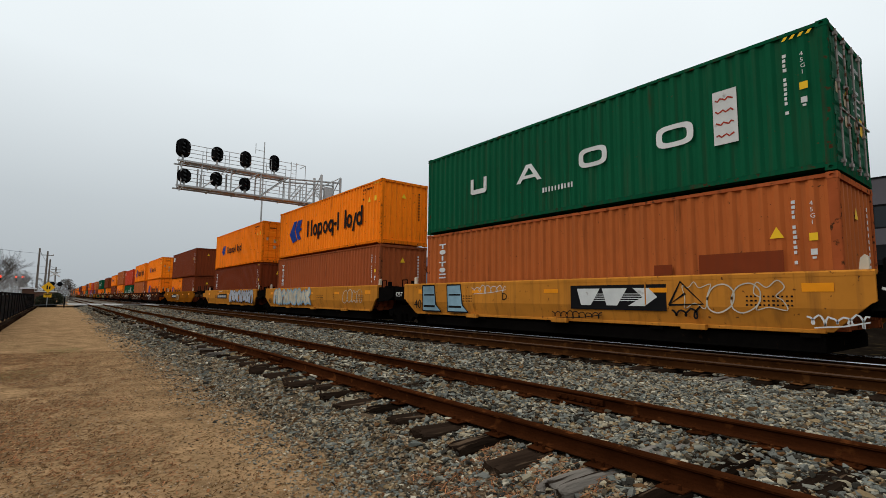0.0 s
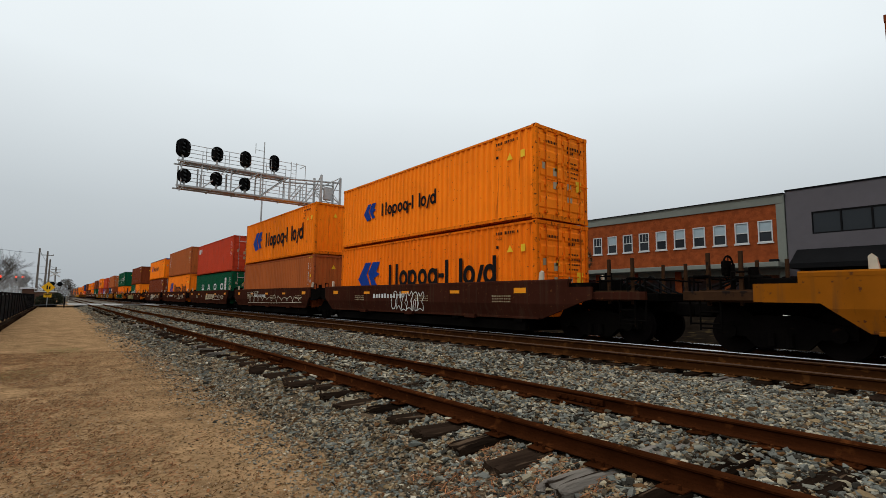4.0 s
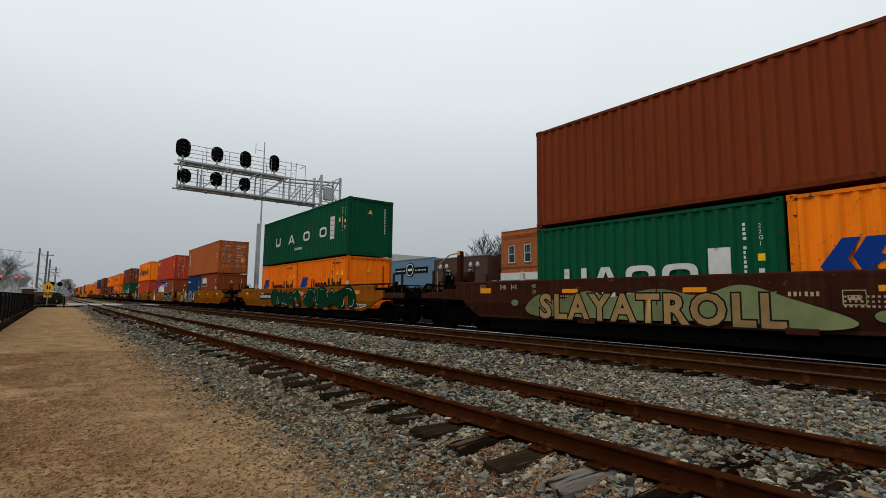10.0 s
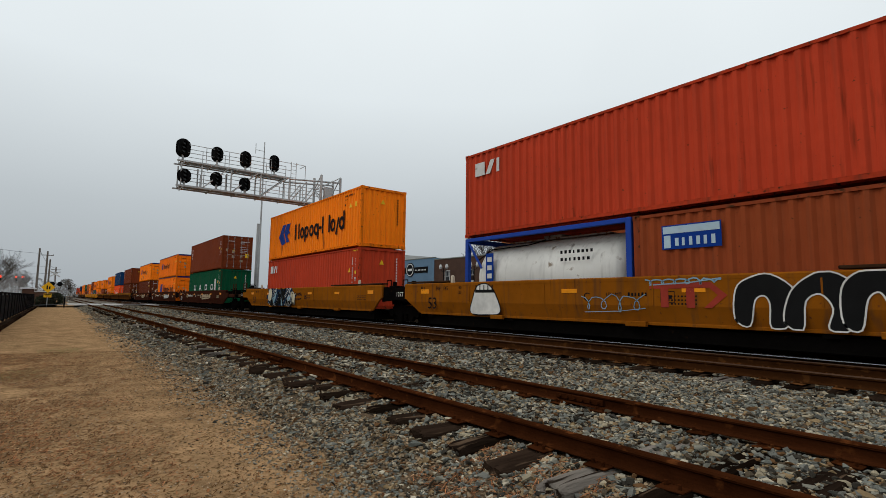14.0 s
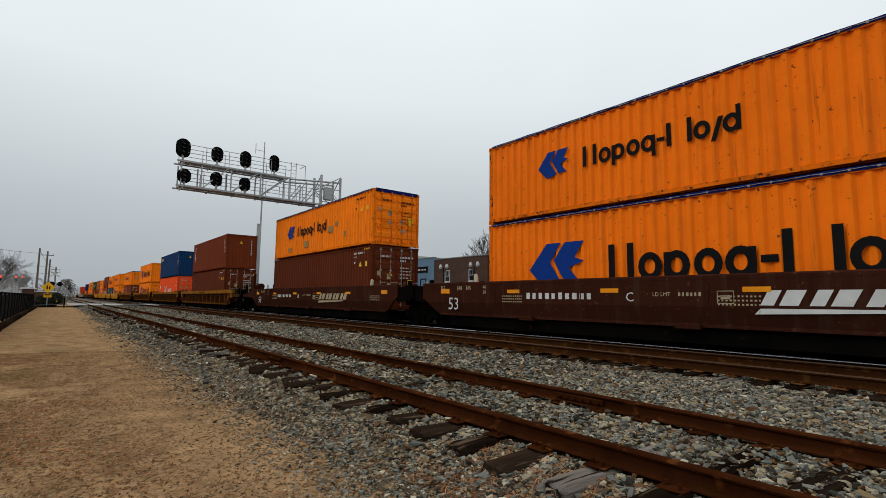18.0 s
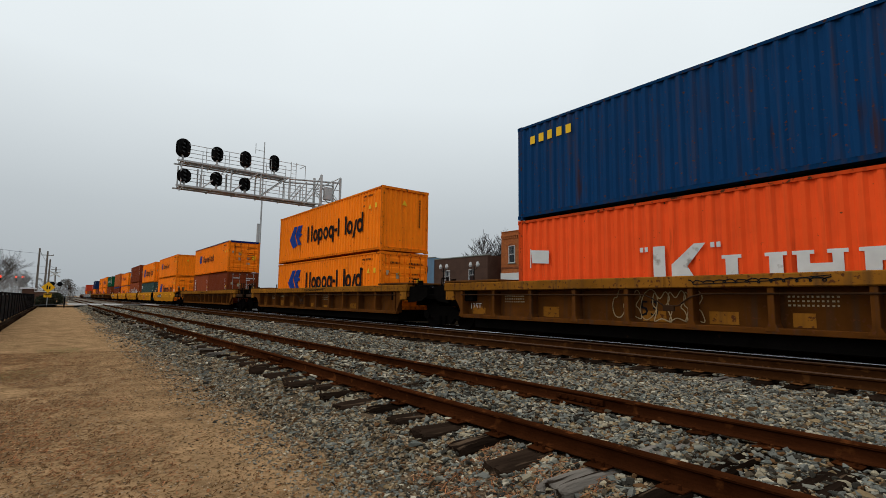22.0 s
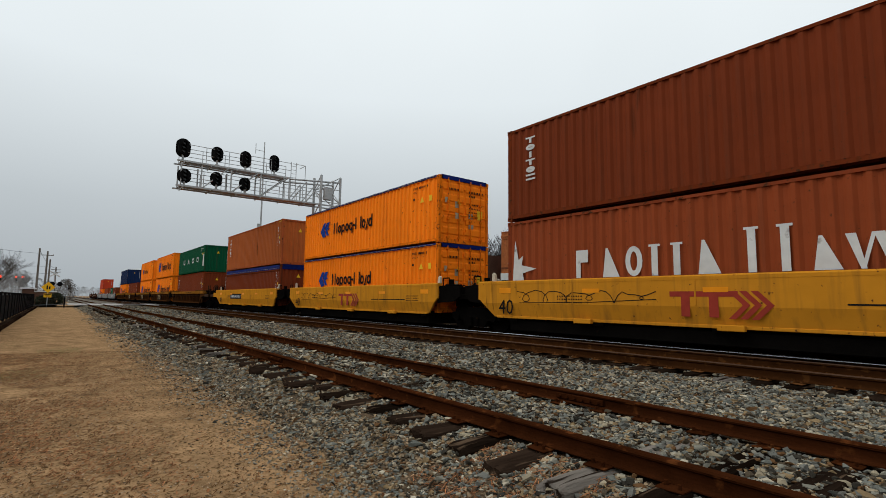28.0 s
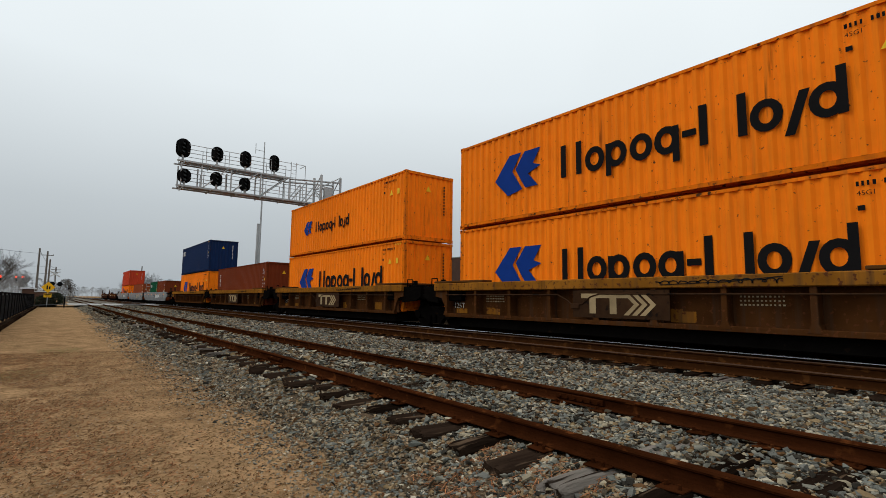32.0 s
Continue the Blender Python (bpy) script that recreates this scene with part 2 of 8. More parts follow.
LITTER = mat("dry_pine_straw", (0.17, 0.070, 0.026), 0.9, 0, 0.3, 6, 0.1, island=0.6)
GRASS = mat("winter_grass", (0.15, 0.19, 0.055), 0.85, 0, 0.3, 6, 0.1, island=0.4)
# Ground past the train, its brown blackened to stand for shade.
SHADED_LOT = mat("shade_dark_ground", (0.0095, 0.0070, 0.0050), 0.95, 0, 0.5, 6.0, 0.6, 12, (0.032, 0.022, 0.011), 0.44, 2.0, spec=0)
# Near-black colour stands for the shade of the train on this ballast.
TRAIN_SHADE_BED = mat("train_shade_ballast", (0.011, 0.010, 0.009), 0.95, 0, 0.5, 22, 0.8, 30, (0.03, 0.024, 0.018), 0.36, 2.0, spec=0)
ASPHALT = mat("asphalt", (0.055, 0.055, 0.056), 0.85, 0, 0.2, 3, 0.4, 60)
PAVING = mat("grey_paving", (0.11, 0.108, 0.104), 0.85, 0, 0.18, 2, 0.3, 30, (0.07, 0.068, 0.06), 0.4, 1.5)
CONCRETE = mat("pale_concrete", (0.42, 0.41, 0.39), 0.8, 0, 0.18, 2, 0.3, 30, (0.2, 0.19, 0.17), 0.4, 1.5)
BRICK = mat("orange_red_brick", (0.25, 0.058, 0.017), 0.88, 0, 0.2, 4, 0.2, 40, rnd=0.25, spec=0.0)
BRICK_WALL = mat("red_brick_field", (0.235, 0.056, 0.018), 0.88, 0, 0.30, 14, 0.35, 26, (0.185, 0.044, 0.015), 0.45, 3.0, spec=0.0)
OLD_BRICK = mat("old_pink_brick", (0.34, 0.108, 0.038), 0.9, 0, 0.28, 16, 0.4, 24, (0.25, 0.085, 0.034), 0.47, 9, spec=0.0)
DARK_BRICK = mat("sooty_brick", (0.17, 0.058, 0.028), 0.9, 0, 0.3, 12, 0.4, 24, spec=0.0)
CORNICE = mat("grey_green_trim", (0.17, 0.18, 0.155), 0.7, 0, 0.12, 3, 0.15)
GREY_WALL = mat("dark_grey_stucco", (0.098, 0.090, 0.098), 0.8, 0, 0.08, 3, 0.2)
WHITE_PAINT = mat("white_window_paint", (0.50, 0.50, 0.49), 0.5, 0, 0.08, 4, 0.05)
BOARD_WHITE = mat("white_plastic_board", (0.86, 0.86, 0.86), 0.6, 0, 0.05, 4, 0.02)
WHITE_WALL = mat("off_white_block_wall", (0.52, 0.52, 0.50), 0.8, 0, 0.12, 1.5, 0.15)
BLUE_WALL = mat("slate_blue_wall", (0.115, 0.19, 0.27), 0.75, 0, 0.12, 2, 0.15)
DARK = mat("black_metal", (0.008, 0.008, 0.0085), 0.7, 0.0, 0.2, 6, 0.05, spec=0.02)
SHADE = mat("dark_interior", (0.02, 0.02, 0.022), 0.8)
BLIND = mat("pale_blue_blind", (0.31, 0.38, 0.41), 0.7, 0, 0.08, 4, 0.05)
GALV = mat("galvanised_steel", (0.38, 0.39, 0.39), 0.55, 0.25, 0.15, 6, 0.08)
POLE = mat("weathered_pole_wood", (0.13, 0.115, 0.10), 0.85, 0, 0.25, 5, 0.4)
BARK = mat("grey_bark", (0.085, 0.075, 0.065), 0.9, 0, 0.3, 6, 0.4)
DARK_BARK = mat("dark_wet_bark", (0.045, 0.038, 0.034), 0.9, 0, 0.3, 6, 0.4, spec=0.0)
# Far bark: mist haze is put into this pale grey.
HAZE_BARK = mat("haze_coloured_bark", (0.23, 0.235, 0.24), 0.9, 0, 0.15, 6, 0.1)
BUSH = mat("dark_evergreen_leaf", (0.030, 0.036, 0.020), 0.7, 0, 0.3, 6, 0.1, island=0.5)
SIGN_Y = mat("yellow_road_sign", (0.80, 0.42, 0.015), 0.5, 0, 0.08, 4, 0.02)
PALE_STONE = mat("pale_cap_stone", (0.60, 0.60, 0.60), 0.8, 0, 0.1, 4, 0.1)


def glass(name):
    m = bpy.data.materials.new(name)
    m.use_nodes = True
    b = m.node_tree.nodes["Principled BSDF"]
    b.inputs["Base Color"].default_value = (0.012, 0.015, 0.018, 1)
    b.inputs["Roughness"].default_value = 0.08
    b.inputs["Specular IOR Level"].default_value = 0.3
    return m


def glow(name, rgb, strength):
    m = bpy.data.materials.new(name)
    m.use_nodes = True
    b = m.node_tree.nodes["Principled BSDF"]
    b.inputs["Base Color"].default_value = (*rgb, 1)
    b.inputs["Emission Color"].default_value = (*rgb, 1)
    b.inputs["Emission Strength"].default_value = strength
    return m


GLASS = glass("dark_window_glass")
RED_GLOW = glow("lit_red_lens", (1.0, 0.05, 0.02), 3.0)


# ---- geometry helpers ----
class Geo:
    """Collects vertices and faces of one mesh."""

    def __init__(self):
        self.v, self.f = [], []

    def add(self, vs, fs):
        k = len(self.v)
        self.v += [tuple(p) for p in vs]
        self.f += [tuple(i + k for i in q) for q in fs]
        return self

    def box(self, x0, x1, y0, y1, z0, z1, c=0.0):
        if c <= 0:
            return self.add([(x, y, z) for x in (x0, x1) for y in (y0, y1) for z in (z0, z1)],
                            [(0, 1, 3, 2), (4, 6, 7, 5), (0, 4, 5, 1), (2, 3, 7, 6), (0, 2, 6, 4), (1, 5, 7, 3)])
        # chamfered: an octagon profile in y-z, run along x with drawn-in ends
        pr = [(y0 + c, z0), (y1 - c, z0), (y1, z0 + c), (y1, z1 - c), (y1 - c, z1), (y0 + c, z1), (y0, z1 - c), (y0, z0 + c)]
        ym, zm = (y0 + y1) / 2, (z0 + z1) / 2

        def small(p):
            return (p[0] + (c if p[0] < ym else -c) * 0.7, p[1] + (c if p[1] < zm else -c) * 0.7)
        rings = [(x0, [small(p) for p in pr]), (x0 + c, pr), (x1 - c, pr), (x1, [small(p) for p in pr])]
        vs = [(x, y, z) for x, q in rings for y, z in q]
        fs = [(r * 8 + i, r * 8 + 8 + i, r * 8 + 8 + (i + 1) % 8, r * 8 + (i + 1) % 8) for r in range(3) for i in range(8)]
        fs += [tuple(range(8)), tuple(range(31, 23, -1))]
        return self.add(vs, fs)

    def cyl(self, p, q, r, n=10, r2=None, caps=True):
        p, q = Vector(p), Vector(q)
        d = (q - p).normalized()
        a = d.orthogonal().normalized()
        b = d.cross(a)
        r2 = r if r2 is None else r2
        vs = [p + (a * math.cos(2 * math.pi * i / n) + b * math.sin(2 * math.pi * i / n)) * r for i in range(n)]
        vs += [q + (a * math.cos(2 * math.pi * i / n) + b * math.sin(2 * math.pi * i / n)) * r2 for i in range(n)]
        fs = [(i, (i + 1) % n, n + (i + 1) % n, n + i) for i in range(n)]
        if caps:
            fs += [tuple(range(n - 1, -1, -1)), tuple(range(n, 2 * n))]
        return self.add(vs, fs)

    def tube(self, pts, r, n=6):
        for a, b in zip(pts[:-1], pts[1:]):
            self.cyl(a, b, r, n)
        return self

    def prism(self, poly, a, b, axis="y"):
        """A polygon in the two other axes, run along the axis from a to b."""
        n = len(poly)

        def at(u, v, w):
            return {"x": (w, u, v), "y": (u, w, v), "z": (u, v, w)}[axis]
        vs = [at(u, v, a) for u, v in poly] + [at(u, v, b) for u, v in poly]
        fs = [(i, (i + 1) % n, n + (i + 1) % n, n + i) for i in range(n)]
        fs += [tuple(range(n - 1, -1, -1)), tuple(range(n, 2 * n))]
        return self.add(vs, fs)

    def plate(self, x0, x1, z0, z1, y, t=0.004):
        return self.box(x0, x1, y - t, y, z0, z1)

    def ring(self, cx, cz, rx, rz, w, y, n=16, t=0.004, a0=0.0, a1=2 * math.pi):
        vs, fs = [], []
        for i in range(n + 1):
            a = a0 + (a1 - a0) * i / n
            vs += [(cx + math.cos(a) * rx, y - t, cz + math.sin(a) * rz), (cx + math.cos(a) * (rx - w), y - t, cz + math.sin(a) * (rz - w))]
        fs = [(2 * i, 2 * i + 1, 2 * i + 3, 2 * i + 2) for i in range(n)]
        return self.add(vs, fs)

    def ribbon(self, pts, w, y, t=0.004):
        """A painted stroke through points (x, z)."""
        vs, fs = [], []
        m = len(pts)
        for i, (x, z) in enumerate(pts):
            xa, za = pts[max(i - 1, 0)]
            xb, zb = pts[min(i + 1, m - 1)]
            dx, dz = xb - xa, zb - za
            k = math.hypot(dx, dz) or 1.0
            vs += [(x - dz / k * w / 2, y - t, z + dx / k * w / 2), (x + dz / k * w / 2, y - t, z - dx / k * w / 2)]
        fs = [(2 * i, 2 * i + 1, 2 * i + 3, 2 * i + 2) for i in range(m - 1)]
        return self.add(vs, fs)

    def poly(self, pts, y, t=0.004):
        return self.add([(x, y - t, z) for x, z in pts], [tuple(range(len(pts)))])

    def mesh(self, name):
        me = bpy.data.meshes.new(name)
        me.from_pydata(self.v, [], self.f)
        me.materials.append(None)
        me.update()
        bm = bmesh.new()
        bm.from_mesh(me)
        bmesh.ops.recalc_face_normals(bm, faces=bm.faces)
        bm.to_mesh(me)
        bm.free()
        return me


CACHE = {}


def shared(key, make):
    """One mesh for all alike pieces."""
    if key not in CACHE:
        CACHE[key] = make().mesh(str(key[0]))
    return CACHE[key]


def part(name, geo, material, parent=None, label="", at=None, smooth=False):
    """Links a mesh (or collected geometry) as one object under a thing or a part."""
    me = geo.mesh(name) if isinstance(geo, Geo) else geo
    ob = new(name, me)
    ob.material_slots[0].link = "OBJECT"
    ob.material_slots[0].material = material
    if parent is not None:
        ob.parent = parent
    if at is not None:
        ob.matrix_basis = at
    if smooth:
        for p in me.polygons:
            p.use_smooth = True
    return tagged(ob, label)


def thing(name, label, category, group="", kind="", at=None):
    ob = new(name)
    ob.empty_display_size = 0.3
    if at is not None:
        ob.matrix_basis = at
    return tagged(ob, label, category, group, kind)


def lettering(s, size):
    """Words in the built-in font as a flat mesh in x-z, facing -y, from the lower left corner."""
    key = ("lettering", s, size)
    if key not in CACHE:
        cu = bpy.data.curves.new("lettering", "FONT")
        cu.body, cu.size, cu.resolution_u = s, size, 2
        tmp = new("lettering", cu)
        me = bpy.data.meshes.new_from_object(tmp.evaluated_get(bpy.context.evaluated_depsgraph_get()))
        bpy.data.objects.remove(tmp)
        me.transform(Matrix.Rotation(math.pi / 2, 4, "X"))
        if not me.materials:
            me.materials.append(None)
        CACHE[key] = me
    return CACHE[key]


def words(s, size, x, y, z, material, parent, name="lettering"):
    return part(name, lettering(s, size), material, parent, at=pose(x, y - 0.006, z))


# ---- ground, tracks ----
def sheet(name, xs, ys, height, material, label):
    """A grid surface, height(x, y)."""
    g = Geo()
    nx, ny = len(xs), len(ys)
    g.v = [(x, y, height(x, y)) for x in xs for y in ys]
    g.f = [(i * ny + j, (i + 1) * ny + j, (i + 1) * ny + j + 1, i * ny + j + 1) for i in range(nx - 1) for j in range(ny - 1)]
    ob = part(name, g, material, label=label, smooth=True)
    return tagged(ob, kind="structure")


def steps(*spans):
    """Coordinates from (start, stop, step) spans."""
    out = []
    for a, b, s in spans:
        k = max(1, round((b - a) / s))
        out += [a + (b - a) * i / k for i in range(k)]
    return out + [spans[-1][1]]


def rough(x, y, s=1.0):
    return noise.noise((x * s, y * s, 3.7))


def dirt_h(x, y):
    return 0.0 + 0.03 * rough(x, y, 0.35) + 0.014 * rough(x, y, 1.7) + 0.004 * rough(x, y, 7.0) + (0.05 * min(1.0, max(0.0, (-0.6 - y) / 1.5)))


def edge_y(x):
    """Where the sandy path gives way to the ballast."""
    return 1.72 + 0.16 * rough(x, 0, 0.45) + 0.10 * rough(x, 5, 1.6)


def bed_h(x, y):
    e = edge_y(x)
    up = min(1.0, max(0.0, (y - e - 0.02) / 0.8))
    top = 0.18 if y > 3.1 else 0.10
    if 2.4 < y <= 3.1:
        top = 0.10 + 0.08 * (y - 2.4) / 0.7
    if 6.2 < y < 10.2:
        top = 0.18 - 0.05 * math.sin((y - 6.2) / 4.0 * math.pi)
    if 7.9 < y < 10.8:
        top = min(top, 0.14 - 0.045 * min(1.0, (y - 7.9) / 0.6))
    down = min(1.0, max(0.0, (16.2 - y) / 1.6))
    return -0.06 + (0.06 + top) * up * down + 0.018 * rough(x, y, 2.1)


sheet("ground", steps((-2500, -400, 300), (-400, -90, 30), (-90, -20, 5), (-20, 8, 0.5), (8, 60, 6), (60, 2500, 400)),
      steps((-2500, -60, 300), (-60, -8, 4), (-8, -3, 0.5), (-3, 2.6, 0.14), (2.6, 60, 4), (60, 2500, 300)),
      lambda x, y: (dirt_h(x, y) if -25 < x < 10 and -8 < y < 3 else 0.0) - (0.14 if y > 2.4 else 0.0), DIRT,
      "sandy tan dirt path scattered with pine straw")
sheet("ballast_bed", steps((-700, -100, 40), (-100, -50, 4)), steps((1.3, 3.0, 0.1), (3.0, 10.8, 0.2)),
      bed_h, LIT_FAR_BED, "grey crushed granite ballast far down the tracks, paled for lit tops")
sheet("ballast_bed", steps((-50, -30, 2), (-30, 6, 0.3), (6, 60, 6)), steps((1.3, 2.7, 0.1)),
      bed_h, EDGE_BED, "sandy grit at the edge of the ballast")
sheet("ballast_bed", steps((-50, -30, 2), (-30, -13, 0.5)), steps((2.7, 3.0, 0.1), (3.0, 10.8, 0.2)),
      bed_h, LIT_FAR_BED, "grey crushed granite ballast down the tracks, paled for lit tops")
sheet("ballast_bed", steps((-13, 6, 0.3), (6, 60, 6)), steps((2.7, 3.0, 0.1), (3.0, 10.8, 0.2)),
      bed_h, GAP_SHADE_BED, "crushed granite ballast under the tracks, gap shade in its colour")
# Strip under the train, with its shade put into the bed colour.
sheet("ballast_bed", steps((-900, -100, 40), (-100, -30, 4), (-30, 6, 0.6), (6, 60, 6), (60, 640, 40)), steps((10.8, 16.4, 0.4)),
      bed_h, TRAIN_SHADE_BED, "ballast under the main track, blackened in colour for train shade")
def bank_h(x, y):
    """A low scrubby bank between the tracks and the street."""
    up, down = min(1.0, max(0.0, (y - 22.6) / 2.2)), min(1.0, max(0.0, (29.4 - y) / 1.6))
    return 0.02 + (0.80 * up * up * (3 - 2 * up) * down + (0.07 * rough(x, y, 0.8) + 0.03 * rough(x, y, 3.0)) * up * down if -60 < x < 40 else 0.0)


sheet("far_lot", steps((-500, -62, 30), (-62, 40, 0.5), (40, 70, 10)), steps((16.3, 22.0, 1.9), (22.0, 29.5, 0.3)), bank_h, SHADED_LOT, "brown ground beyond the tracks, darkened in colour for shade")
street = part("street", Geo().box(-400, 70, 29.5, 35.6, -0.1, 0.06), ASPHALT, label="dark asphalt street in front of the shops")
tagged(street, kind="structure")
kerb = part("pavement", Geo().box(-120, 70, 35.6, 37.8, -0.1, 0.21, 0.02), PAVING, label="grey concrete pavement with a kerb")
tagged(kerb, kind="structure")

RAIL_PROFILE = [(-0.075, 0), (0.075, 0), (0.075, 0.012), (0.014, 0.034), (0.009, 0.06), (0.009, 0.125), (0.035, 0.145), (0.037, 0.172),
                (0.028, 0.18), (-0.028, 0.18), (-0.037, 0.172), (-0.035, 0.145), (-0.009, 0.125), (-0.009, 0.06), (-0.014, 0.034), (-0.075, 0.012)]
random.seed(11)
TIE_X = []


def rough_tie(k):
    """A weathered timber tie: uneven top, split and rounded ends."""
    rng = random.Random(200 + k)
    g = Geo()
    ys = [-1.3 + rng.uniform(0, 0.09), -1.22, -0.95, -0.6, -0.2, 0.2, 0.6, 0.95, 1.22, 1.3 - rng.uniform(0, 0.09)]
    prof = [(-0.115, -0.17), (-0.12, -0.03), (-0.085, 0.0), (-0.03, 0.002), (0.01, -0.012), (0.05, 0.003), (0.09, -0.002), (0.118, -0.035), (0.115, -0.17)]
    m = len(prof)
    for i, y in enumerate(ys):
        worn = 0.7 if i in (0, len(ys) - 1) else 1.0
        for a, b in prof:
            g.v.append((a * (0.94 if worn < 1 else 1) + rng.uniform(-0.008, 0.008), y + rng.uniform(-0.03, 0.03) * (worn < 1), b - (0.03 * (1 - worn)) + (rng.uniform(-0.014, 0.006) if b > -0.1 else 0)))
    g.f = [(i * m + j, (i + 1) * m + j, (i + 1) * m + (j + 1) % m, i * m + (j + 1) % m) for i in range(len(ys) - 1) for j in range(m)]
    g.f += [tuple(range(m)), tuple(range((len(ys) - 1) * m, len(ys) * m))]
    return g


def track(name, cy, label, x0, x1, polished, tie_x0, tie_x1, tie_step, proud):
    tr = thing(name, label, "railway track", kind="structure")
    high = 0.13 if name == "track_1" else 0.17
    for s in (-1, 1):
        yc = cy + s * 0.7525
        r = part("rail", Geo().prism([(yc + a * 0.92, RAIL - high + b * high / 0.18) for a, b in RAIL_PROFILE], x0, x1, "x"), RUSTY if name == "track_1" else BROWN_RAIL, tr)
        if polished:
            part("rail_head", Geo().prism([(yc - 0.0415, RAIL - 0.017), (yc - 0.039, RAIL - 0.003), (yc - 0.030, RAIL + 0.003), (yc + 0.030, RAIL + 0.003), (yc + 0.039, RAIL - 0.003), (yc + 0.0415, RAIL - 0.017)], x0, x1, "x"),
                 SHINY, r, "polished bright running surface")
        else:
            part("rail_head", Geo().prism([(yc - 0.039, RAIL - 0.012), (yc - 0.03, RAIL + 0.002), (yc + 0.03, RAIL + 0.002), (yc + 0.039, RAIL - 0.012)], x0, x1, "x"),
                 WORN if name == "track_3" else RUSTY, r)
    ties = [shared(("tie", k), lambda: rough_tie(k)) for k in range(7)]
    plate = shared(("tie_plate",), lambda: Geo().box(-0.09, 0.09, -0.17, 0.17, 0.0, 0.016, 0.006)
                   .cyl((-0.05, -0.1, 0.01), (-0.05, -0.1, 0.045), 0.014, 6).cyl((0.05, 0.1, 0.01), (0.05, 0.1, 0.045), 0.014, 6)
                   .cyl((0.05, -0.13, 0.01), (0.05, -0.13, 0.045), 0.012, 6))
    x, i = tie_x0, 0
    ties_in_all = []
    while x < tie_x1:
        ties_in_all.append(x)
        x += tie_step * random.uniform(0.93, 1.07)
    rest = Geo()
    TIE_X.append(ties_in_all)
    for x in ties_in_all:
        near = -32 < x < 6
        dz = RAIL - high - 0.016 + random.uniform(-0.012, 0.004)
        dy, rz = random.uniform(-0.12, 0.10), random.uniform(-1.6, 1.6)
        if near:
            t = part("tie", random.choice(ties), GREY_TIE if random.random() < 0.16 else TIE, tr, at=pose(x, cy + dy, dz, random.uniform(-0.6, 0.6), random.uniform(-2, 2), rz))
            for s in (-1, 1):
                part("tie_plate", plate, RUSTY if name == "track_1" else PLATE, t, at=pose(0, s * 0.7525 - dy, -dz + RAIL - high - 0.016))
        else:
            rest.box(x - 0.115, x + 0.115, cy - 1.3 + dy, cy + 1.3 + dy, dz - 0.17, dz)
    if rest.v:
        tagged(part("far_ties", rest, TIE, tr), kind="stuff")
    return tr


siding = track("track_1", SIDE_Y, "rusty little-used siding track on rotten timber ties", -300, 60, False, -60, 6, 0.50, True)
for x, s in ((-3.45, 1), (-8.8, -1), (-15.2, 1), (-20.5, -1)):
    g = Geo()
    yc = SIDE_Y + s * 0.7525
    g.box(x - 0.31, x + 0.31, yc - 0.045, yc - 0.012, RAIL - 0.105, RAIL - 0.04, 0.008)
    for k in range(6):
        g.cyl((x - 0.25 + k * 0.1, yc - 0.07, RAIL - 0.072), (x - 0.25 + k * 0.1, yc - 0.03, RAIL - 0.072), 0.018, 6)
    part("joint_bar", g, RUSTY, siding)
track("track_2", MAIN_Y, "busy main track with polished rail heads", -900, 640, True, -45, 6, 0.50, False)

track("track_3", 9.68, "rusty unused rails beside the main track", -500, 60, False, -45, 6, 0.50, False)


# ---- train ----
def part_stuff(*a):
    return tagged(part(*a), kind="stuff")


HC, STD = 2.82, 2.50
L40, L20, WID = 12.19, 6.06, 2.438
NEAR = -WID / 2


def corr(length, height, pitch=0.278, depth=0.046, y=0.0, flip=1):
    """A corrugated steel sheet in x-z, ridges upright."""
    g = Geo()
    n = max(2, round(length / pitch))
    p = length / n
    xs = []
    for i in range(n):
        a = i * p
        xs += [(a, 0), (a + p * 0.26, 0), (a + p * 0.5, 1), (a + p * 0.76, 1)]
    xs.append((length, 0))
    g.v = [(x, y + k * depth * flip, z) for x, k in xs for z in (0.0, height)]
    g.f = [(2 * i, 2 * i + 2, 2 * i + 3, 2 * i + 1) for i in range(len(xs) - 1)]
    return g


def frame_geo(L, H):
    g = Geo()
    for y0, y1 in ((-WID / 2, -WID / 2 + 0.06), (WID / 2 - 0.06, WID / 2)):
        g.box(0.16, L - 0.16, y0, y1, H - 0.085, H - 0.015)
        g.box(0.16, L - 0.16, y0 + 0.02, y1, 0.07, 0.165)
    for x0 in (0.0, L - 0.1):
        g.box(x0, x0 + 0.1, -WID / 2 + 0.16, WID / 2 - 0.16, H - 0.12, H - 0.01)
        g.box(x0, x0 + 0.1, -WID / 2 + 0.16, WID / 2 - 0.16, 0.02, 0.17)
    # forklift pockets and floor
    g.box(0.1, L - 0.1, -WID / 2 + 0.3, WID / 2 - 0.3, 0.08, 0.15)
    return g


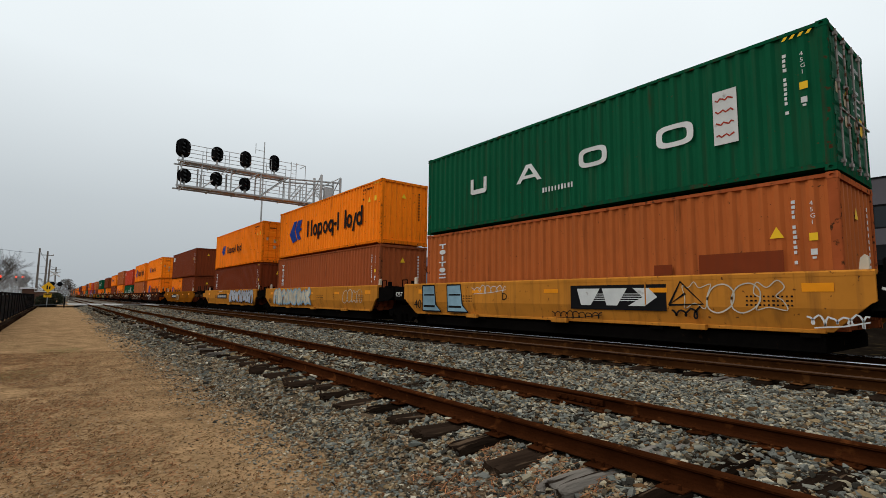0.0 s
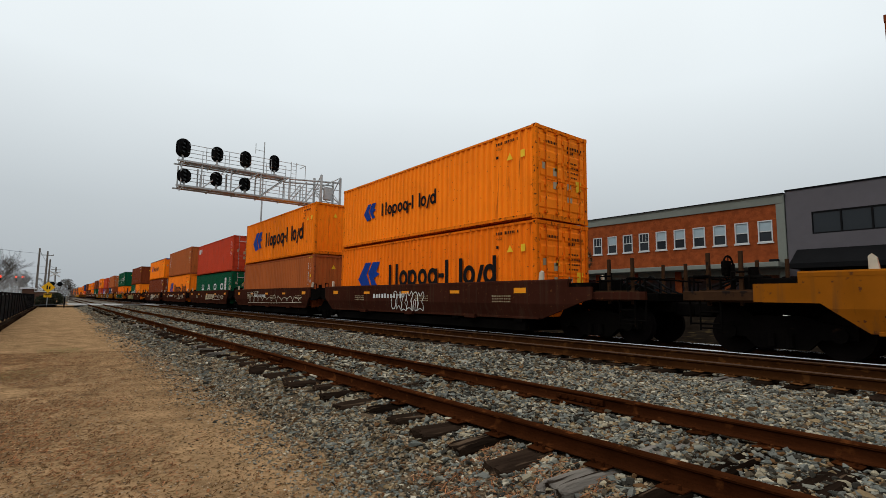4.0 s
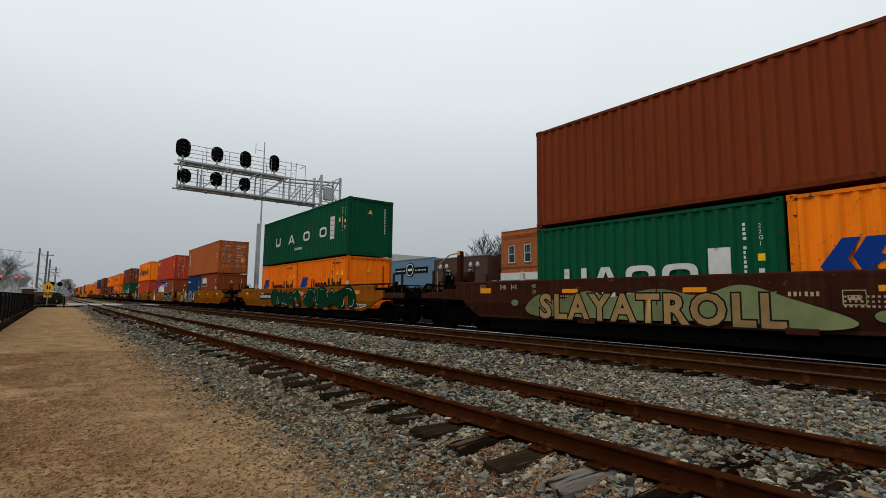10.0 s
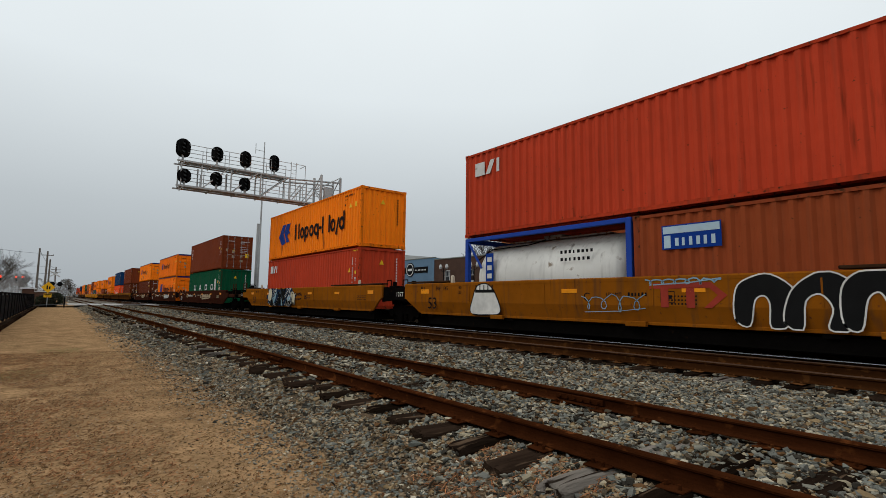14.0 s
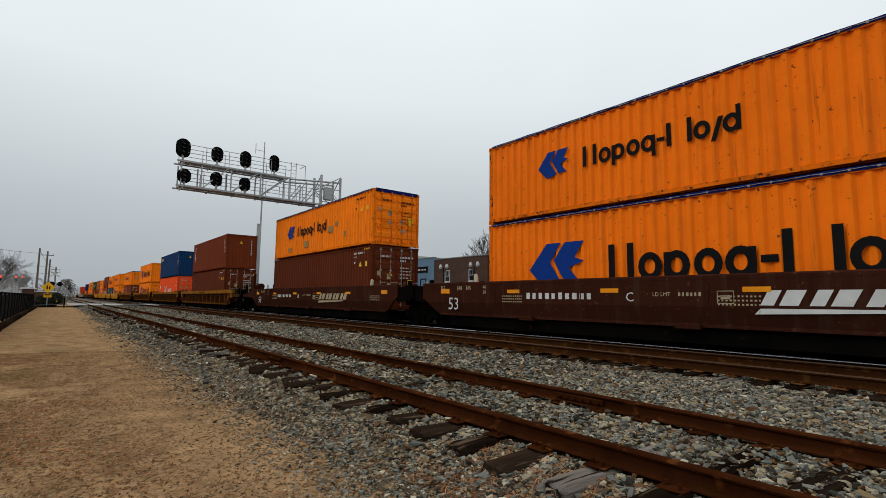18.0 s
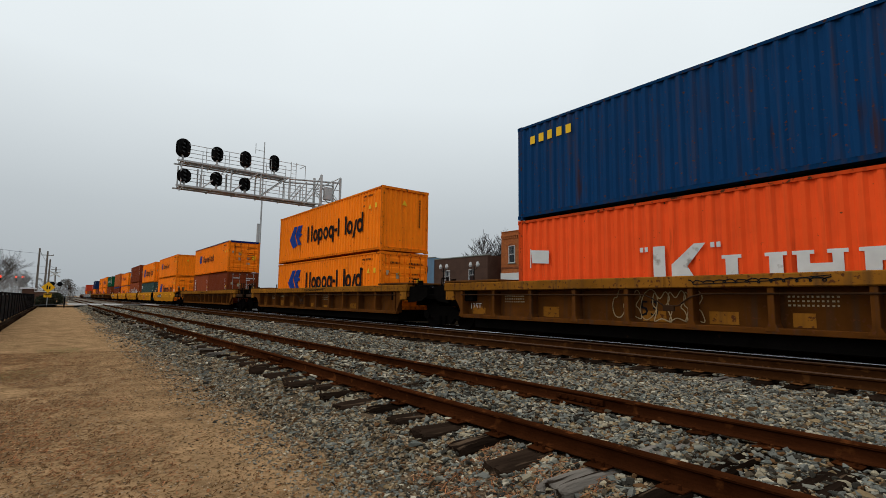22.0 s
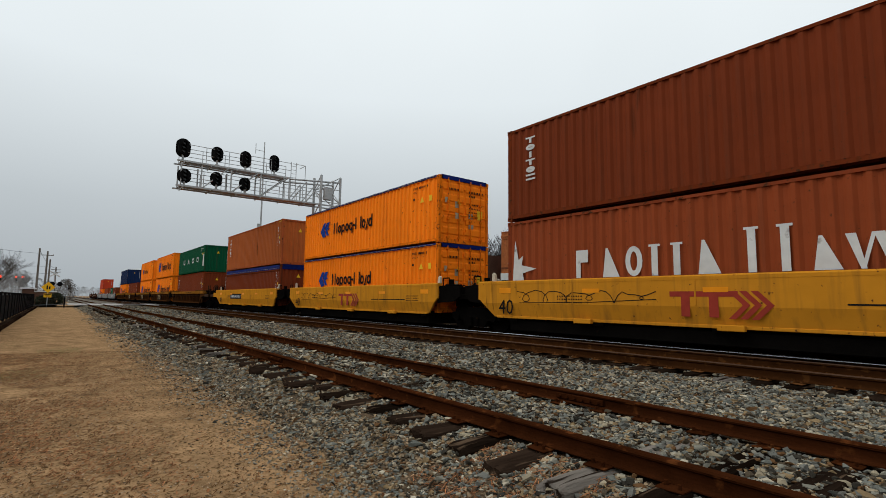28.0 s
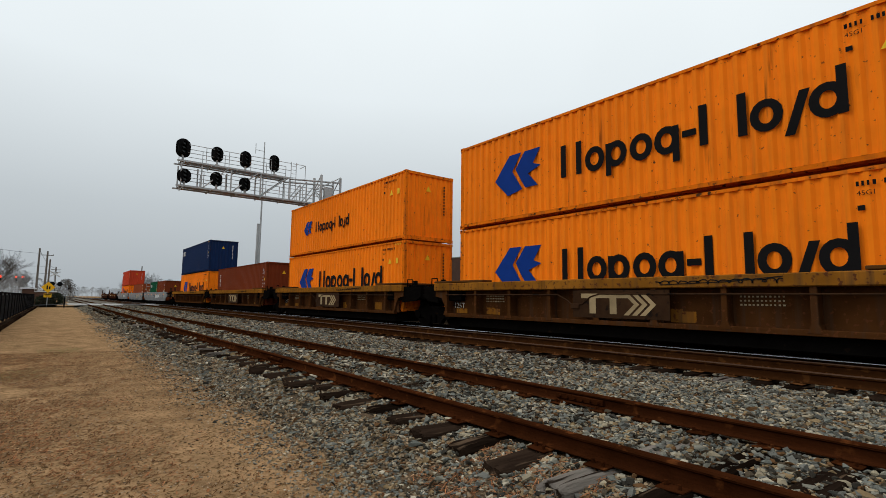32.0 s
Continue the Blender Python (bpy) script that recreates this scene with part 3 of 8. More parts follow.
def casting_geo():
    """A corner casting with a real slot in its outer face and in its end."""
    g = Geo().box(0, 0.178, 0.03, 0.162, 0, 0.118)
    cx, cz, n = 0.089, 0.059, 12
    rim = [(0, 0), (0.178, 0), (0.178, 0.118), (0, 0.118)]
    hole = [(cx + 0.036 * math.cos(2 * math.pi * i / n - 2.356), cz + 0.030 * math.sin(2 * math.pi * i / n - 2.356)) for i in range(n)]
    for k in range(4):
        a, b = rim[k], rim[(k + 1) % 4]
        h = [hole[(3 * k + j) % n] for j in range(4)]
        g.add([(a[0], 0, a[1]), (b[0], 0, b[1])] + [(u, 0, v) for u, v in reversed(h)], [(0, 1, 2, 3, 4, 5)])
        g.add([(a[0], 0, a[1]), (b[0], 0, b[1]), (b[0], 0.03, b[1]), (a[0], 0.03, a[1])], [(0, 1, 2, 3)])
    for j in range(n):
        a, b = hole[j], hole[(j + 1) % n]
        g.add([(a[0], 0, a[1]), (b[0], 0, b[1]), (b[0], 0.029, b[1]), (a[0], 0.029, a[1])], [(0, 1, 2, 3)])
    return g


def door_geo(H):
    """One leaf of an end door in y-z at x = 0, facing +x; 1.1 m wide."""
    g = Geo().box(-0.05, 0.0, 0.0, 1.09, 0.0, H, 0.008)
    for k in range(5):
        z = 0.1 + k * (H - 0.15) / 5
        g.prism([(0.0, z + 0.05), (0.024, z + 0.10), (0.024, z + (H - 0.15) / 5 - 0.12), (0.0, z + (H - 0.15) / 5 - 0.06)], 0.07, 1.02, "y")
    for k in range(4):
        z = 0.25 + k * (H - 0.5) / 3
        g.box(-0.02, 0.035, -0.03, 0.06, z - 0.06, z + 0.06)
    return g


def rod_geo(H):
    g = Geo().cyl((0.055, 0, -0.05), (0.055, 0, H + 0.05), 0.018, 8)
    for z in (0.05, H * 0.33, H * 0.62, H - 0.05):
        g.box(0.02, 0.08, -0.05, 0.05, z - 0.03, z + 0.03)
    g.box(0.05, 0.085, -0.02, 0.36, H * 0.40, H * 0.40 + 0.03)
    return g


EMBLEM_A = [(0, 0.43), (0.34, 1.0), (0.60, 1.0), (0.40, 0.58), (0.62, 0.10), (0.30, 0.0)]
EMBLEM_B = [(0.47, 0.62), (0.67, 1.0), (1.0, 1.0), (0.84, 0.66), (1.0, 0.58), (0.74, 0.44), (0.94, 0.12), (0.68, 0.12), (0.54, 0.44)]


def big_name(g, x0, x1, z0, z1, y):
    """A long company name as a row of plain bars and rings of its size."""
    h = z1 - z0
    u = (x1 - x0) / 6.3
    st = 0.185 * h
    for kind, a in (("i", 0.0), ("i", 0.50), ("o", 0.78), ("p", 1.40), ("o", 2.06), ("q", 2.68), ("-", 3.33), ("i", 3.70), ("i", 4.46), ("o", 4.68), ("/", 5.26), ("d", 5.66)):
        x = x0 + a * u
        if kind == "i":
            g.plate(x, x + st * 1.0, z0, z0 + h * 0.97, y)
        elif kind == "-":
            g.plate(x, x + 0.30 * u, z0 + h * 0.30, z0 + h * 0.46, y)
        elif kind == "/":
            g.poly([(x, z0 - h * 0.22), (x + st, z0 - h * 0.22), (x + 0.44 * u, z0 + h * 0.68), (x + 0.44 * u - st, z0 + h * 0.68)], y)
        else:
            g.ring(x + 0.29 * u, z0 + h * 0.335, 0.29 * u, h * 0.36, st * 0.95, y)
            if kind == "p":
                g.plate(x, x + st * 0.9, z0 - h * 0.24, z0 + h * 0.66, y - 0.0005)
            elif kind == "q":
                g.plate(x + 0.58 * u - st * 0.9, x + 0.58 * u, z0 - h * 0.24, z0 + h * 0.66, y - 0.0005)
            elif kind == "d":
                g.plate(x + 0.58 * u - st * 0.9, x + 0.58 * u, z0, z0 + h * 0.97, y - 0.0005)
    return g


def wide_mark(g, xs, z0, z1, y):
    """Four widely spaced white blocks in place of a shipping line's name."""
    h = z1 - z0
    for k, (a, b) in enumerate(xs):
        m, w, s = (a + b) / 2, (b - a) / 2, h * 0.27
        if k == 1:
            # an upright wedge with a gap
            g.poly([(a, z0), (a + s * 1.15, z0), (m + h * 0.02, z1 - s * 0.7), (m + h * 0.2, z1), (m - h * 0.2, z1)], y)
            g.poly([(b - s * 1.15, z0), (b, z0), (m + h * 0.2, z1), (m + h * 0.02, z1 - s * 0.7)], y).plate(a + s, b - s, z0 + h * 0.2, z0 + h * 0.38, y + 0.0004)
        elif k == 0:
            g.plate(a, a + s, z0 + h * 0.12, z1, y).plate(b - s, b, z0 + h * 0.12, z1, y).poly([(a, z0 + h * 0.14), (a + h * 0.14, z0), (b - h * 0.14, z0), (b, z0 + h * 0.14), (b, z0 + h * 0.3), (a, z0 + h * 0.3)], y + 0.0004)
        else:
            # a squarish ring
            o = [(m + w * math.copysign(abs(math.cos(t)) ** 0.55, math.cos(t)), (z0 + z1) / 2 + h / 2 * math.copysign(abs(math.sin(t)) ** 0.55, math.sin(t))) for t in [2 * math.pi * i / 24 for i in range(24)]]
            q = [(m + (u - m) * (1 - s / w), (z0 + z1) / 2 + (v - (z0 + z1) / 2) * (1 - 2 * s * 0.8 / h)) for u, v in o]
            g.add([(u, y - 0.004, v) for u, v in o + q], [(i, (i + 1) % 24, 24 + (i + 1) % 24, 24 + i) for i in range(24)])
    return g


def tall_mark(g, x, z0, z1, n, w, y):
    """A name set downwards, as a column of n plain blocks."""
    p = (z1 - z0) / n
    for i in range(n):
        z, s = z1 - (i + 1) * p, w * 0.26
        a, b, m = z + p * 0.1, z + p * 0.9, x + w / 2
        kind = (0, 4, 2, 0, 4, 1)[i % 6]
        if kind == 0:
            g.plate(m - s / 2, m + s / 2, a, b, y).plate(x, x + w, b - p * 0.2, b, y - 0.0005)
        elif kind == 2:
            g.plate(m - s / 2, m + s / 2, a, b, y)
        elif kind == 4:
            g.ring(m, (a + b) / 2, w * 0.48, (b - a) / 2, s * 0.9, y)
        else:
            g.plate(x, x + w, a, a + p * 0.24, y).plate(x, x + w, b - p * 0.24, b, y)
    return g


def bars(g, x, z, w, h, n, y, rng):
    """A line of unreadable small writing."""
    p = w / n
    for i in range(n):
        g.plate(x + i * p, x + i * p + p * rng.uniform(0.36, 0.62), z, z + h * rng.uniform(0.85, 1.0), y)
    return g


def codes(c, L, H, rng, upright, white=True):
    """Number columns, labels and hazard marks near the right end of a side."""
    y = NEAR - 0.004
    m = W_MARK if white else B_MARK
    g, lab = Geo(), Geo()
    code = "45G1" if H > 2.7 else "42G1" if L > 8 else "22G1"
    if upright:
        for i in range(13):
            if i not in (4, 11):
                z_, w_ = H - 0.50 - i * 0.094, rng.uniform(0.035, 0.06)
                g.plate(L - 0.72, L - 0.715 + w_, z_, z_ + 0.062, y)
        words("\n".join(code), 0.118, L - 0.44, y, H - 0.56, m, c)
        g.plate(L - 0.46, L - 0.36, H - 1.47, H - 1.36, y - 0.001).plate(L - 0.44, L - 0.38, H - 1.54, H - 1.50, y - 0.001)
        lab.plate(L - 0.47, L - 0.34, H - 1.21, H - 1.07, y)
        if rng.random() < 0.4 and L > 8:
            lab.poly([(L - 1.10, H - 1.12), (L - 0.86, H - 1.12), (L - 0.98, H - 0.90)], y - 0.004)
    else:
        for i in range(13):
            if i not in (4, 11):
                x_ = L - 1.64 + i * 0.074
                g.plate(x_, x_ + rng.uniform(0.03, 0.048), H - 0.335, H - 0.25, y)
        words(code, 0.12, L - 1.64, y, H - 0.50, m, c)
        g.plate(L - 1.64, L - 1.54, H - 0.76, H - 0.67, y - 0.001)
        lab.poly([(L - 1.18, H - 0.90), (L - 0.92, H - 0.90), (L - 1.05, H - 0.67)], y).plate(L - 0.60, L - 0.43, H - 0.91, H - 0.69, y)
    tagged(part("code_block", g, m, c), kind="stuff")
    part_stuff("warning_label", lab, Y_LABEL, c, "yellow warning labels")
    st = Geo()
    for i in range(4):
        st.poly([(L - 0.72 + i * 0.13, H - 0.17), (L - 0.66 + i * 0.13, H - 0.17), (L - 0.61 + i * 0.13, H - 0.1), (L - 0.67 + i * 0.13, H - 0.1)], y)
    if L > 8 and H > 2.7 and rng.random() < 0.4:
        tagged(part("hazard_stripe", st, Y_LABEL, c), kind="stuff")


def worn(name, rgb):
    """The same paint on rails, posts and castings, chipped to dark rust."""
    return mat(name, tuple(0.86 * v for v in rgb), 0.65, 0, 0.22, 5.0, 0.12, 30, (0.060, 0.026, 0.013), 0.405, 9.0, 0.6, rnd=0.08, spec=0.0)


EDGE = {"orange": worn("chipped_orange_paint", (0.90, 0.20, 0.010)), "orange2": worn("chipped_deep_orange_paint", (0.86, 0.17, 0.008)), "green": worn("chipped_green_paint", (0.0055, 0.078, 0.036)),
        "terra": worn("chipped_terracotta_paint", (0.40, 0.095, 0.031)), "brown": worn("chipped_brown_paint", (0.25, 0.052, 0.020)), "maroon": worn("chipped_maroon_paint", (0.17, 0.035, 0.012)),
        "russet": worn("chipped_russet_paint", (0.31, 0.078, 0.028)), "red": worn("chipped_red_paint", (0.48, 0.052, 0.021)), "kred": worn("chipped_red_orange_paint", (0.70, 0.075, 0.016)),
        "blue": worn("chipped_blue_paint", (0.006, 0.042, 0.125)), "navy": worn("chipped_navy_paint", (0.010, 0.024, 0.07)), "teal": worn("chipped_slate_green_paint", (0.04, 0.072, 0.066)), "oxblood": worn("chipped_oxblood_paint", (0.10, 0.022, 0.008))}
COLOUR_WORDS = {"orange": ("orange", ORANGE), "orange2": ("deep orange", ORANGE_2), "green": ("green", GREEN), "terra": ("faded terracotta", TERRA), "brown": ("brown", BROWN),
                "maroon": ("maroon", MAROON), "russet": ("rust brown", RUSSET), "red": ("red", RED), "kred": ("bright red-orange", RED_ORANGE), "blue": ("blue", BLUE), "navy": ("navy blue", NAVY),
                "teal": ("slate green", TEAL), "oxblood": ("dark oxblood", OXBLOOD)}
TRAIN = []


def container(x, z, L, H, colour, mark, doors, tarp, seed, deck):
    rng = random.Random(seed)
    cw, m = COLOUR_WORDS[colour]
    edge = EDGE[colour]
    size = "forty-foot" if L > 8 else "twenty-foot"
    extra = {"big": "with large black name", "small": "with small black name", "wide": "with wide white name", "wide20": "with wide white name", "wide42": "with wide white name", "tall": "with downward white name",
             "tex": "with downward white name", "script": "with white star name", "corner": "with white corner mark", "card": "with company card", "blue_card": "with company card",
             "cream": "with yellow name", "white": "with white name"}.get(mark, "with small codes")
    c = thing("shipping_container", f"{cw} {size} container {extra} {deck}", "container", "stacked containers")
    part("frame", shared(("frame", L, H), lambda: frame_geo(L, H)), edge, c)
    post = shared(("corner_post", H), lambda: Geo().box(0, 0.16, 0, 0.13, 0.1, H - 0.1, 0.015))
    cast = shared(("corner_casting",), casting_geo)
    for cx in (0, L - 0.16):
        for cy in (-WID / 2, WID / 2 - 0.13):
            part("corner_post", post, edge, c, at=pose(cx, cy, 0))
    for cx in (-0.006, L - 0.172):
        for cy in (-WID / 2 - 0.006, WID / 2 - 0.156):
            for cz in (0.0, H - 0.118):
                part("corner_casting", cast, edge, c, at=pose(cx, cy if cy < 0 else cy + 0.162, cz) if cy < 0 else pose(cx + 0.178, cy + 0.162, cz, 0, 0, 180))
    side = shared(("side_panel", L, H), lambda: corr(L - 0.32, H - 0.25))
    part("side_panel", side, m, c, at=pose(0.16, -WID / 2 + 0.012, 0.165))
    part("side_panel", side, m, c, at=pose(L - 0.16, WID / 2 - 0.012, 0.165, 0, 0, 180))
    if tarp:
        g = Geo()
        n = 48
        for i in range(n + 1):
            xa = 0.16 + (L - 0.32) * i / n
            drop = rng.uniform(-0.012, 0.012) + (0.20 if tarp > 1 else 0)
            za = H + 0.012 + 0.005 * math.sin(i * 1.3)
            g.v += [(xa, NEAR - 0.012, H - 0.06 - drop), (xa, NEAR - 0.015, za), (xa, 0, za + 0.03), (xa, -NEAR, za)]
        g.f = [(4 * i + k, 4 * i + 4 + k, 4 * i + 5 + k, 4 * i + 1 + k) for i in range(n) for k in range(3)]
        g.box(L - 0.02, L + 0.006, NEAR + 0.1, -NEAR - 0.1, H - 0.12 - (0.14 if tarp > 1 else 0), H + 0.03)
        part("tarpaulin", g, TARP, c, "blue tarpaulin lashed over the open top")
        low = H - (0.20 if tarp > 1 else 0.03)
        cord = Geo().tube([(0.16 + (L - 0.32) * i / 30, NEAR - 0.024, low + 0.012 * (i % 2)) for i in range(31)], 0.007, 4)
        for i in range(30):
            xk = 0.16 + (L - 0.32) * (i + 0.5) / 30
            cord.box(xk - 0.02, xk + 0.02, NEAR - 0.03, NEAR - 0.016, low - 0.02, low + 0.02)
        part_stuff("lashing_cord", cord, ROD, c, "pale lashing cord with knots")
        if tarp > 1:
            part("upper_side_rail", Geo().box(0.16, L - 0.16, NEAR - 0.022, NEAR + 0.03, H - 0.36, H - 0.275, 0.008), edge, c)
    else:
        part("roof", shared(("roof", L), lambda: corr(L - 0.2, WID - 0.1, 0.36, 0.02)), m, c, at=pose(0.1, WID / 2 - 0.05, H - 0.045, 90))
    endp = shared(("end_panel", H), lambda: corr(WID - 0.26, H - 0.29, 0.27, 0.045))
    part("end_panel", endp, m, c, at=pose(0.03, WID / 2 - 0.13, 0.17, 0, 0, -90))
    if doors:
        leaf = shared(("door", H), lambda: door_geo(H - 0.29))
        rod = shared(("locking_bar", H), lambda: rod_geo(H - 0.29))
        for y0 in (-1.092, 0.002):
            d = part("door", leaf, m, c, at=pose(L - 0.03, y0, 0.17))
            for yy in (0.28, 0.80):
                part("locking_bar", rod, edge if colour.startswith("orange") else ROD, d, "locking bar", at=pose(0, yy, 0))
        g = Geo()
        x_ = L + 0.004
        for k, m_ in enumerate((9, 4, 0, 6, 7, 7, 6)):
            for q in range(m_):
                y0, z0, hh = 0.22 + q * 0.082, H - 0.52 - k * 0.15, 0.085 if k < 2 else 0.05
                g.add([(x_, y0, z0), (x_, y0 + rng.uniform(0.035, 0.06), z0), (x_, y0 + 0.05, z0 + hh), (x_, y0, z0 + hh)], [(0, 1, 2, 3)])
        for q in range(8):
            y0 = -0.82 + q * 0.07
            g.add([(x_, y0, H - 0.5), (x_, y0 + 0.04, H - 0.5), (x_, y0 + 0.04, H - 0.42), (x_, y0, H - 0.42)], [(0, 1, 2, 3)])
        tagged(part("door_mark", g, B_MARK if colour.startswith("orange") else W_MARK, c), kind="stuff")
        g = Geo().add([(x_, 0.62, 1.0), (x_, 0.9, 1.0), (x_, 0.9, 1.35), (x_, 0.62, 1.35)], [(0, 1, 2, 3)]).add([(x_, -0.42, 1.5), (x_, -0.18, 1.5), (x_, -0.3, 1.7)], [(0, 1, 2)])
        part_stuff("warning_label", g, Y_LABEL, c, "yellow warning labels")
        g = Geo()
        for y0, z0, w, h in ((-0.46, 1.35, 0.2, 0.24), (-0.46, 0.95, 0.2, 0.22), (0.2, 1.0, 0.2, 0.2), (0.2, 0.62, 0.24, 0.16), (-0.95, 1.5, 0.14, 0.2)):
            g.add([(x_, y0, z0), (x_, y0 + w, z0), (x_, y0 + w, z0 + h), (x_, y0, z0 + h)], [(0, 1, 2, 3)])
        part_stuff("data_plate", g, TAN_MARK, c, "dull metal data plates")
    else:
        part("end_panel", endp, m, c, at=pose(L - 0.03, -WID / 2 + 0.13, 0.17, 0, 0, 90))
        g = Geo()
        for i in range(10):
            g.add([(L - 0.02, 0.72, H - 0.5 - i * 0.13), (L - 0.02, 0.79, H - 0.5 - i * 0.13), (L - 0.02, 0.79, H - 0.42 - i * 0.13), (L - 0.02, 0.72, H - 0.42 - i * 0.13)], [(0, 1, 2, 3)])
        tagged(part("end_code", g, B_MARK if colour.startswith("orange") else W_MARK, c), kind="stuff")
        g = Geo().add([(L - 0.018, -0.2, H - 0.75), (L - 0.018, 0.05, H - 0.75), (L - 0.018, -0.075, H - 0.52)], [(0, 1, 2)])
        part("warning_label", g, Y_LABEL, c, "yellow warning triangle")
    y = NEAR - 0.004
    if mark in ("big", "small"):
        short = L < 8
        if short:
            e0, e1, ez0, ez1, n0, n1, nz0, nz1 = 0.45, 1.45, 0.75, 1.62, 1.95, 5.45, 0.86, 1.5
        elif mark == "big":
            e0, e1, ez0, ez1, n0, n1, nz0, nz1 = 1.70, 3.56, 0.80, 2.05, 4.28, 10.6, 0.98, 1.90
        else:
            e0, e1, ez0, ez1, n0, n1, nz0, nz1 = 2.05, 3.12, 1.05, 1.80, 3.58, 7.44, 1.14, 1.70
        for shape in (EMBLEM_A, EMBLEM_B):
            part("emblem", Geo().poly([(e0 + (e1 - e0) * a, ez0 + (ez1 - ez0) * b) for a, b in shape], y), BLUE_MARK, c, "blue angular emblem")
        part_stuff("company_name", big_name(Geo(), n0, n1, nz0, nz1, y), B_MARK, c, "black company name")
        codes(c, L, H, rng, False, False)
    elif mark == "wide":
        part_stuff("company_name", wide_mark(Geo(), ((2.41, 3.18), (4.5, 5.47), (6.75, 7.6), (8.9, 9.75)), 1.1, 1.62, y), W_MARK, c, "white company name")
        part("name_panel", Geo().plate(10.17, 10.64, 0.9, 2.05, y), W_MARK, c, "white panel with red script")
        g = Geo()
        for k in range(4):
            g.ribbon([(10.22 + i * 0.05, 1.08 + k * 0.26 + 0.03 * math.sin(i * 2.1 + k)) for i in range(8)], 0.035, y - 0.005)
        part_stuff("panel_script", g, RED_MARK, c)
        part_stuff("web_line", bars(Geo(), 5.5, 0.68, 1.1, 0.15, 10, y, rng), W_MARK, c)
        codes(c, L, H, rng, True)
    elif mark == "wide42":
        part_stuff("company_name", wide_mark(Geo(), ((2.6, 3.3), (4.65, 5.5), (6.75, 7.6), (8.75, 9.6)), 1.02, 1.5, y), W_MARK, c, "white company name")
        part("name_panel", Geo().plate(11.38, 11.82, 0.55, 1.65, y), W_MARK, c, "white panel with red script")
        codes(c, L, H, rng, False)
    elif mark == "wide20":
        part_stuff("company_name", wide_mark(Geo(), ((0.95, 1.65), (1.8, 2.6), (2.75, 3.5), (3.65, 4.45)), 0.72, 1.32, y), W_MARK, c, "white company name")
        part("name_panel", Geo().plate(4.66, 5.1, 0.55, 1.6, y), W_MARK, c, "white panel with red script")
        codes(c, L, H, rng, True)
    elif mark == "tall":
        part_stuff("company_name", tall_mark(Geo(), 0.74, H - 1.62 if deck.startswith("in") else H - 1.7, H - 0.36, 6, 0.36, y), W_MARK, c, "white name set downwards")
        codes(c, L, H, rng, True)
    elif mark == "tex":
        part_stuff("company_name", tall_mark(Geo(), 0.62, H - 1.5, H - 0.46, 3, 0.36, y), W_MARK, c, "white name set downwards")
        codes(c, L, H, rng, True)
    elif mark == "corner":
        part_stuff("company_name", Geo().plate(0.5, 0.95, H - 0.82, H - 0.38, y).poly([(1.0, H - 0.82), (1.2, H - 0.82), (1.42, H - 0.38), (1.22, H - 0.38)], y)
             .plate(1.5, 1.62, H - 0.82, H - 0.38, y), W_MARK, c, "white company mark")
        codes(c, L, H, rng, True)
    elif mark == "script":
        g = Geo()
        for kind, x0, x1, hh in (("i", 2.43, 2.88, .72), ("a", 3.06, 3.74, .72), ("o", 3.90, 4.34, .72), ("h", 4.5, 5.28, .72), ("a", 5.38, 6.06, .72), ("h", 6.5, 7.34, .9), ("a", 7.45, 8.05, .62),
                                 ("v", 8.1, 8.85, .62), ("a", 8.95, 9.5, .62), ("l", 9.6, 9.8, .62), ("l", 9.95, 10.15, .62)):
            z0, z1, m_ = 1.07, 1.07 + hh, (x0 + x1) / 2
            if kind == "a":
                g.poly([(m_ - 0.12, z0), (x1, z0), (m_ + 0.03, z1), (m_ - 0.03, z1)], y)
            elif kind == "v":
                for q in (0, 1):
                    e = x0 + q * 0.38
                    g.poly([(e, z1), (e + 0.15, z1), (e + 0.27, z0), (e + 0.19, z0)], y - 0.0005 * q).poly([(e + 0.36, z1), (e + 0.42, z1), (e + 0.25, z0), (e + 0.19, z0)], y - 0.0003)
            elif kind == "o":
                g.ring(m_, z0 + hh * 0.5, (x1 - x0) / 2, hh * 0.5, 0.13, y)
            elif kind == "i":
                g.plate(x0 + 0.05, x0 + 0.19, z0, z1, y).plate(x0 + 0.19, x0 + 0.42, z1 - 0.32, z1, y - 0.0005)
            elif kind == "h":
                g.plate(x0 + 0.06, x0 + 0.21, z0, z1, y).plate(x1 - 0.21, x1 - 0.06, z0, z1, y).plate(x0, x0 + 0.27, z1 - 0.05, z1, y - 0.0005).plate(x1 - 0.27, x1, z1 - 0.05, z1, y - 0.0005)
            else:
                g.plate(x0 + 0.03, x0 + 0.17, z0, z1, y).plate(x0, x0 + 0.2, z1 - 0.05, z1, y - 0.0005)
        g.poly([(0.2, 1.0), (0.24, 1.5), (0.3, 2.26), (0.44, 1.66), (0.62, 1.78), (0.56, 1.5), (1.12, 1.38), (0.60, 1.26), (0.66, 1.0)], y)
        g.poly([(9.4, 1.0), (9.7, 1.35), (9.7, 1.95), (9.82, 1.5), (10.3, 1.55), (9.92, 1.3), (10.05, 1.0), (9.72, 1.18)], y)
        part_stuff("company_name", g, W_MARK, c, "white serif company name with a star")
        codes(c, L, H, rng, True)
    elif mark == "cream":
        part_stuff("company_name", bars(Geo(), 0.5, H - 0.62, 1.6, 0.26, 5, y, rng), Y_LABEL, c, "yellow company name")
        codes(c, L, H, rng, True)
    elif mark == "white":
        g = Geo()
        zb = 0.82
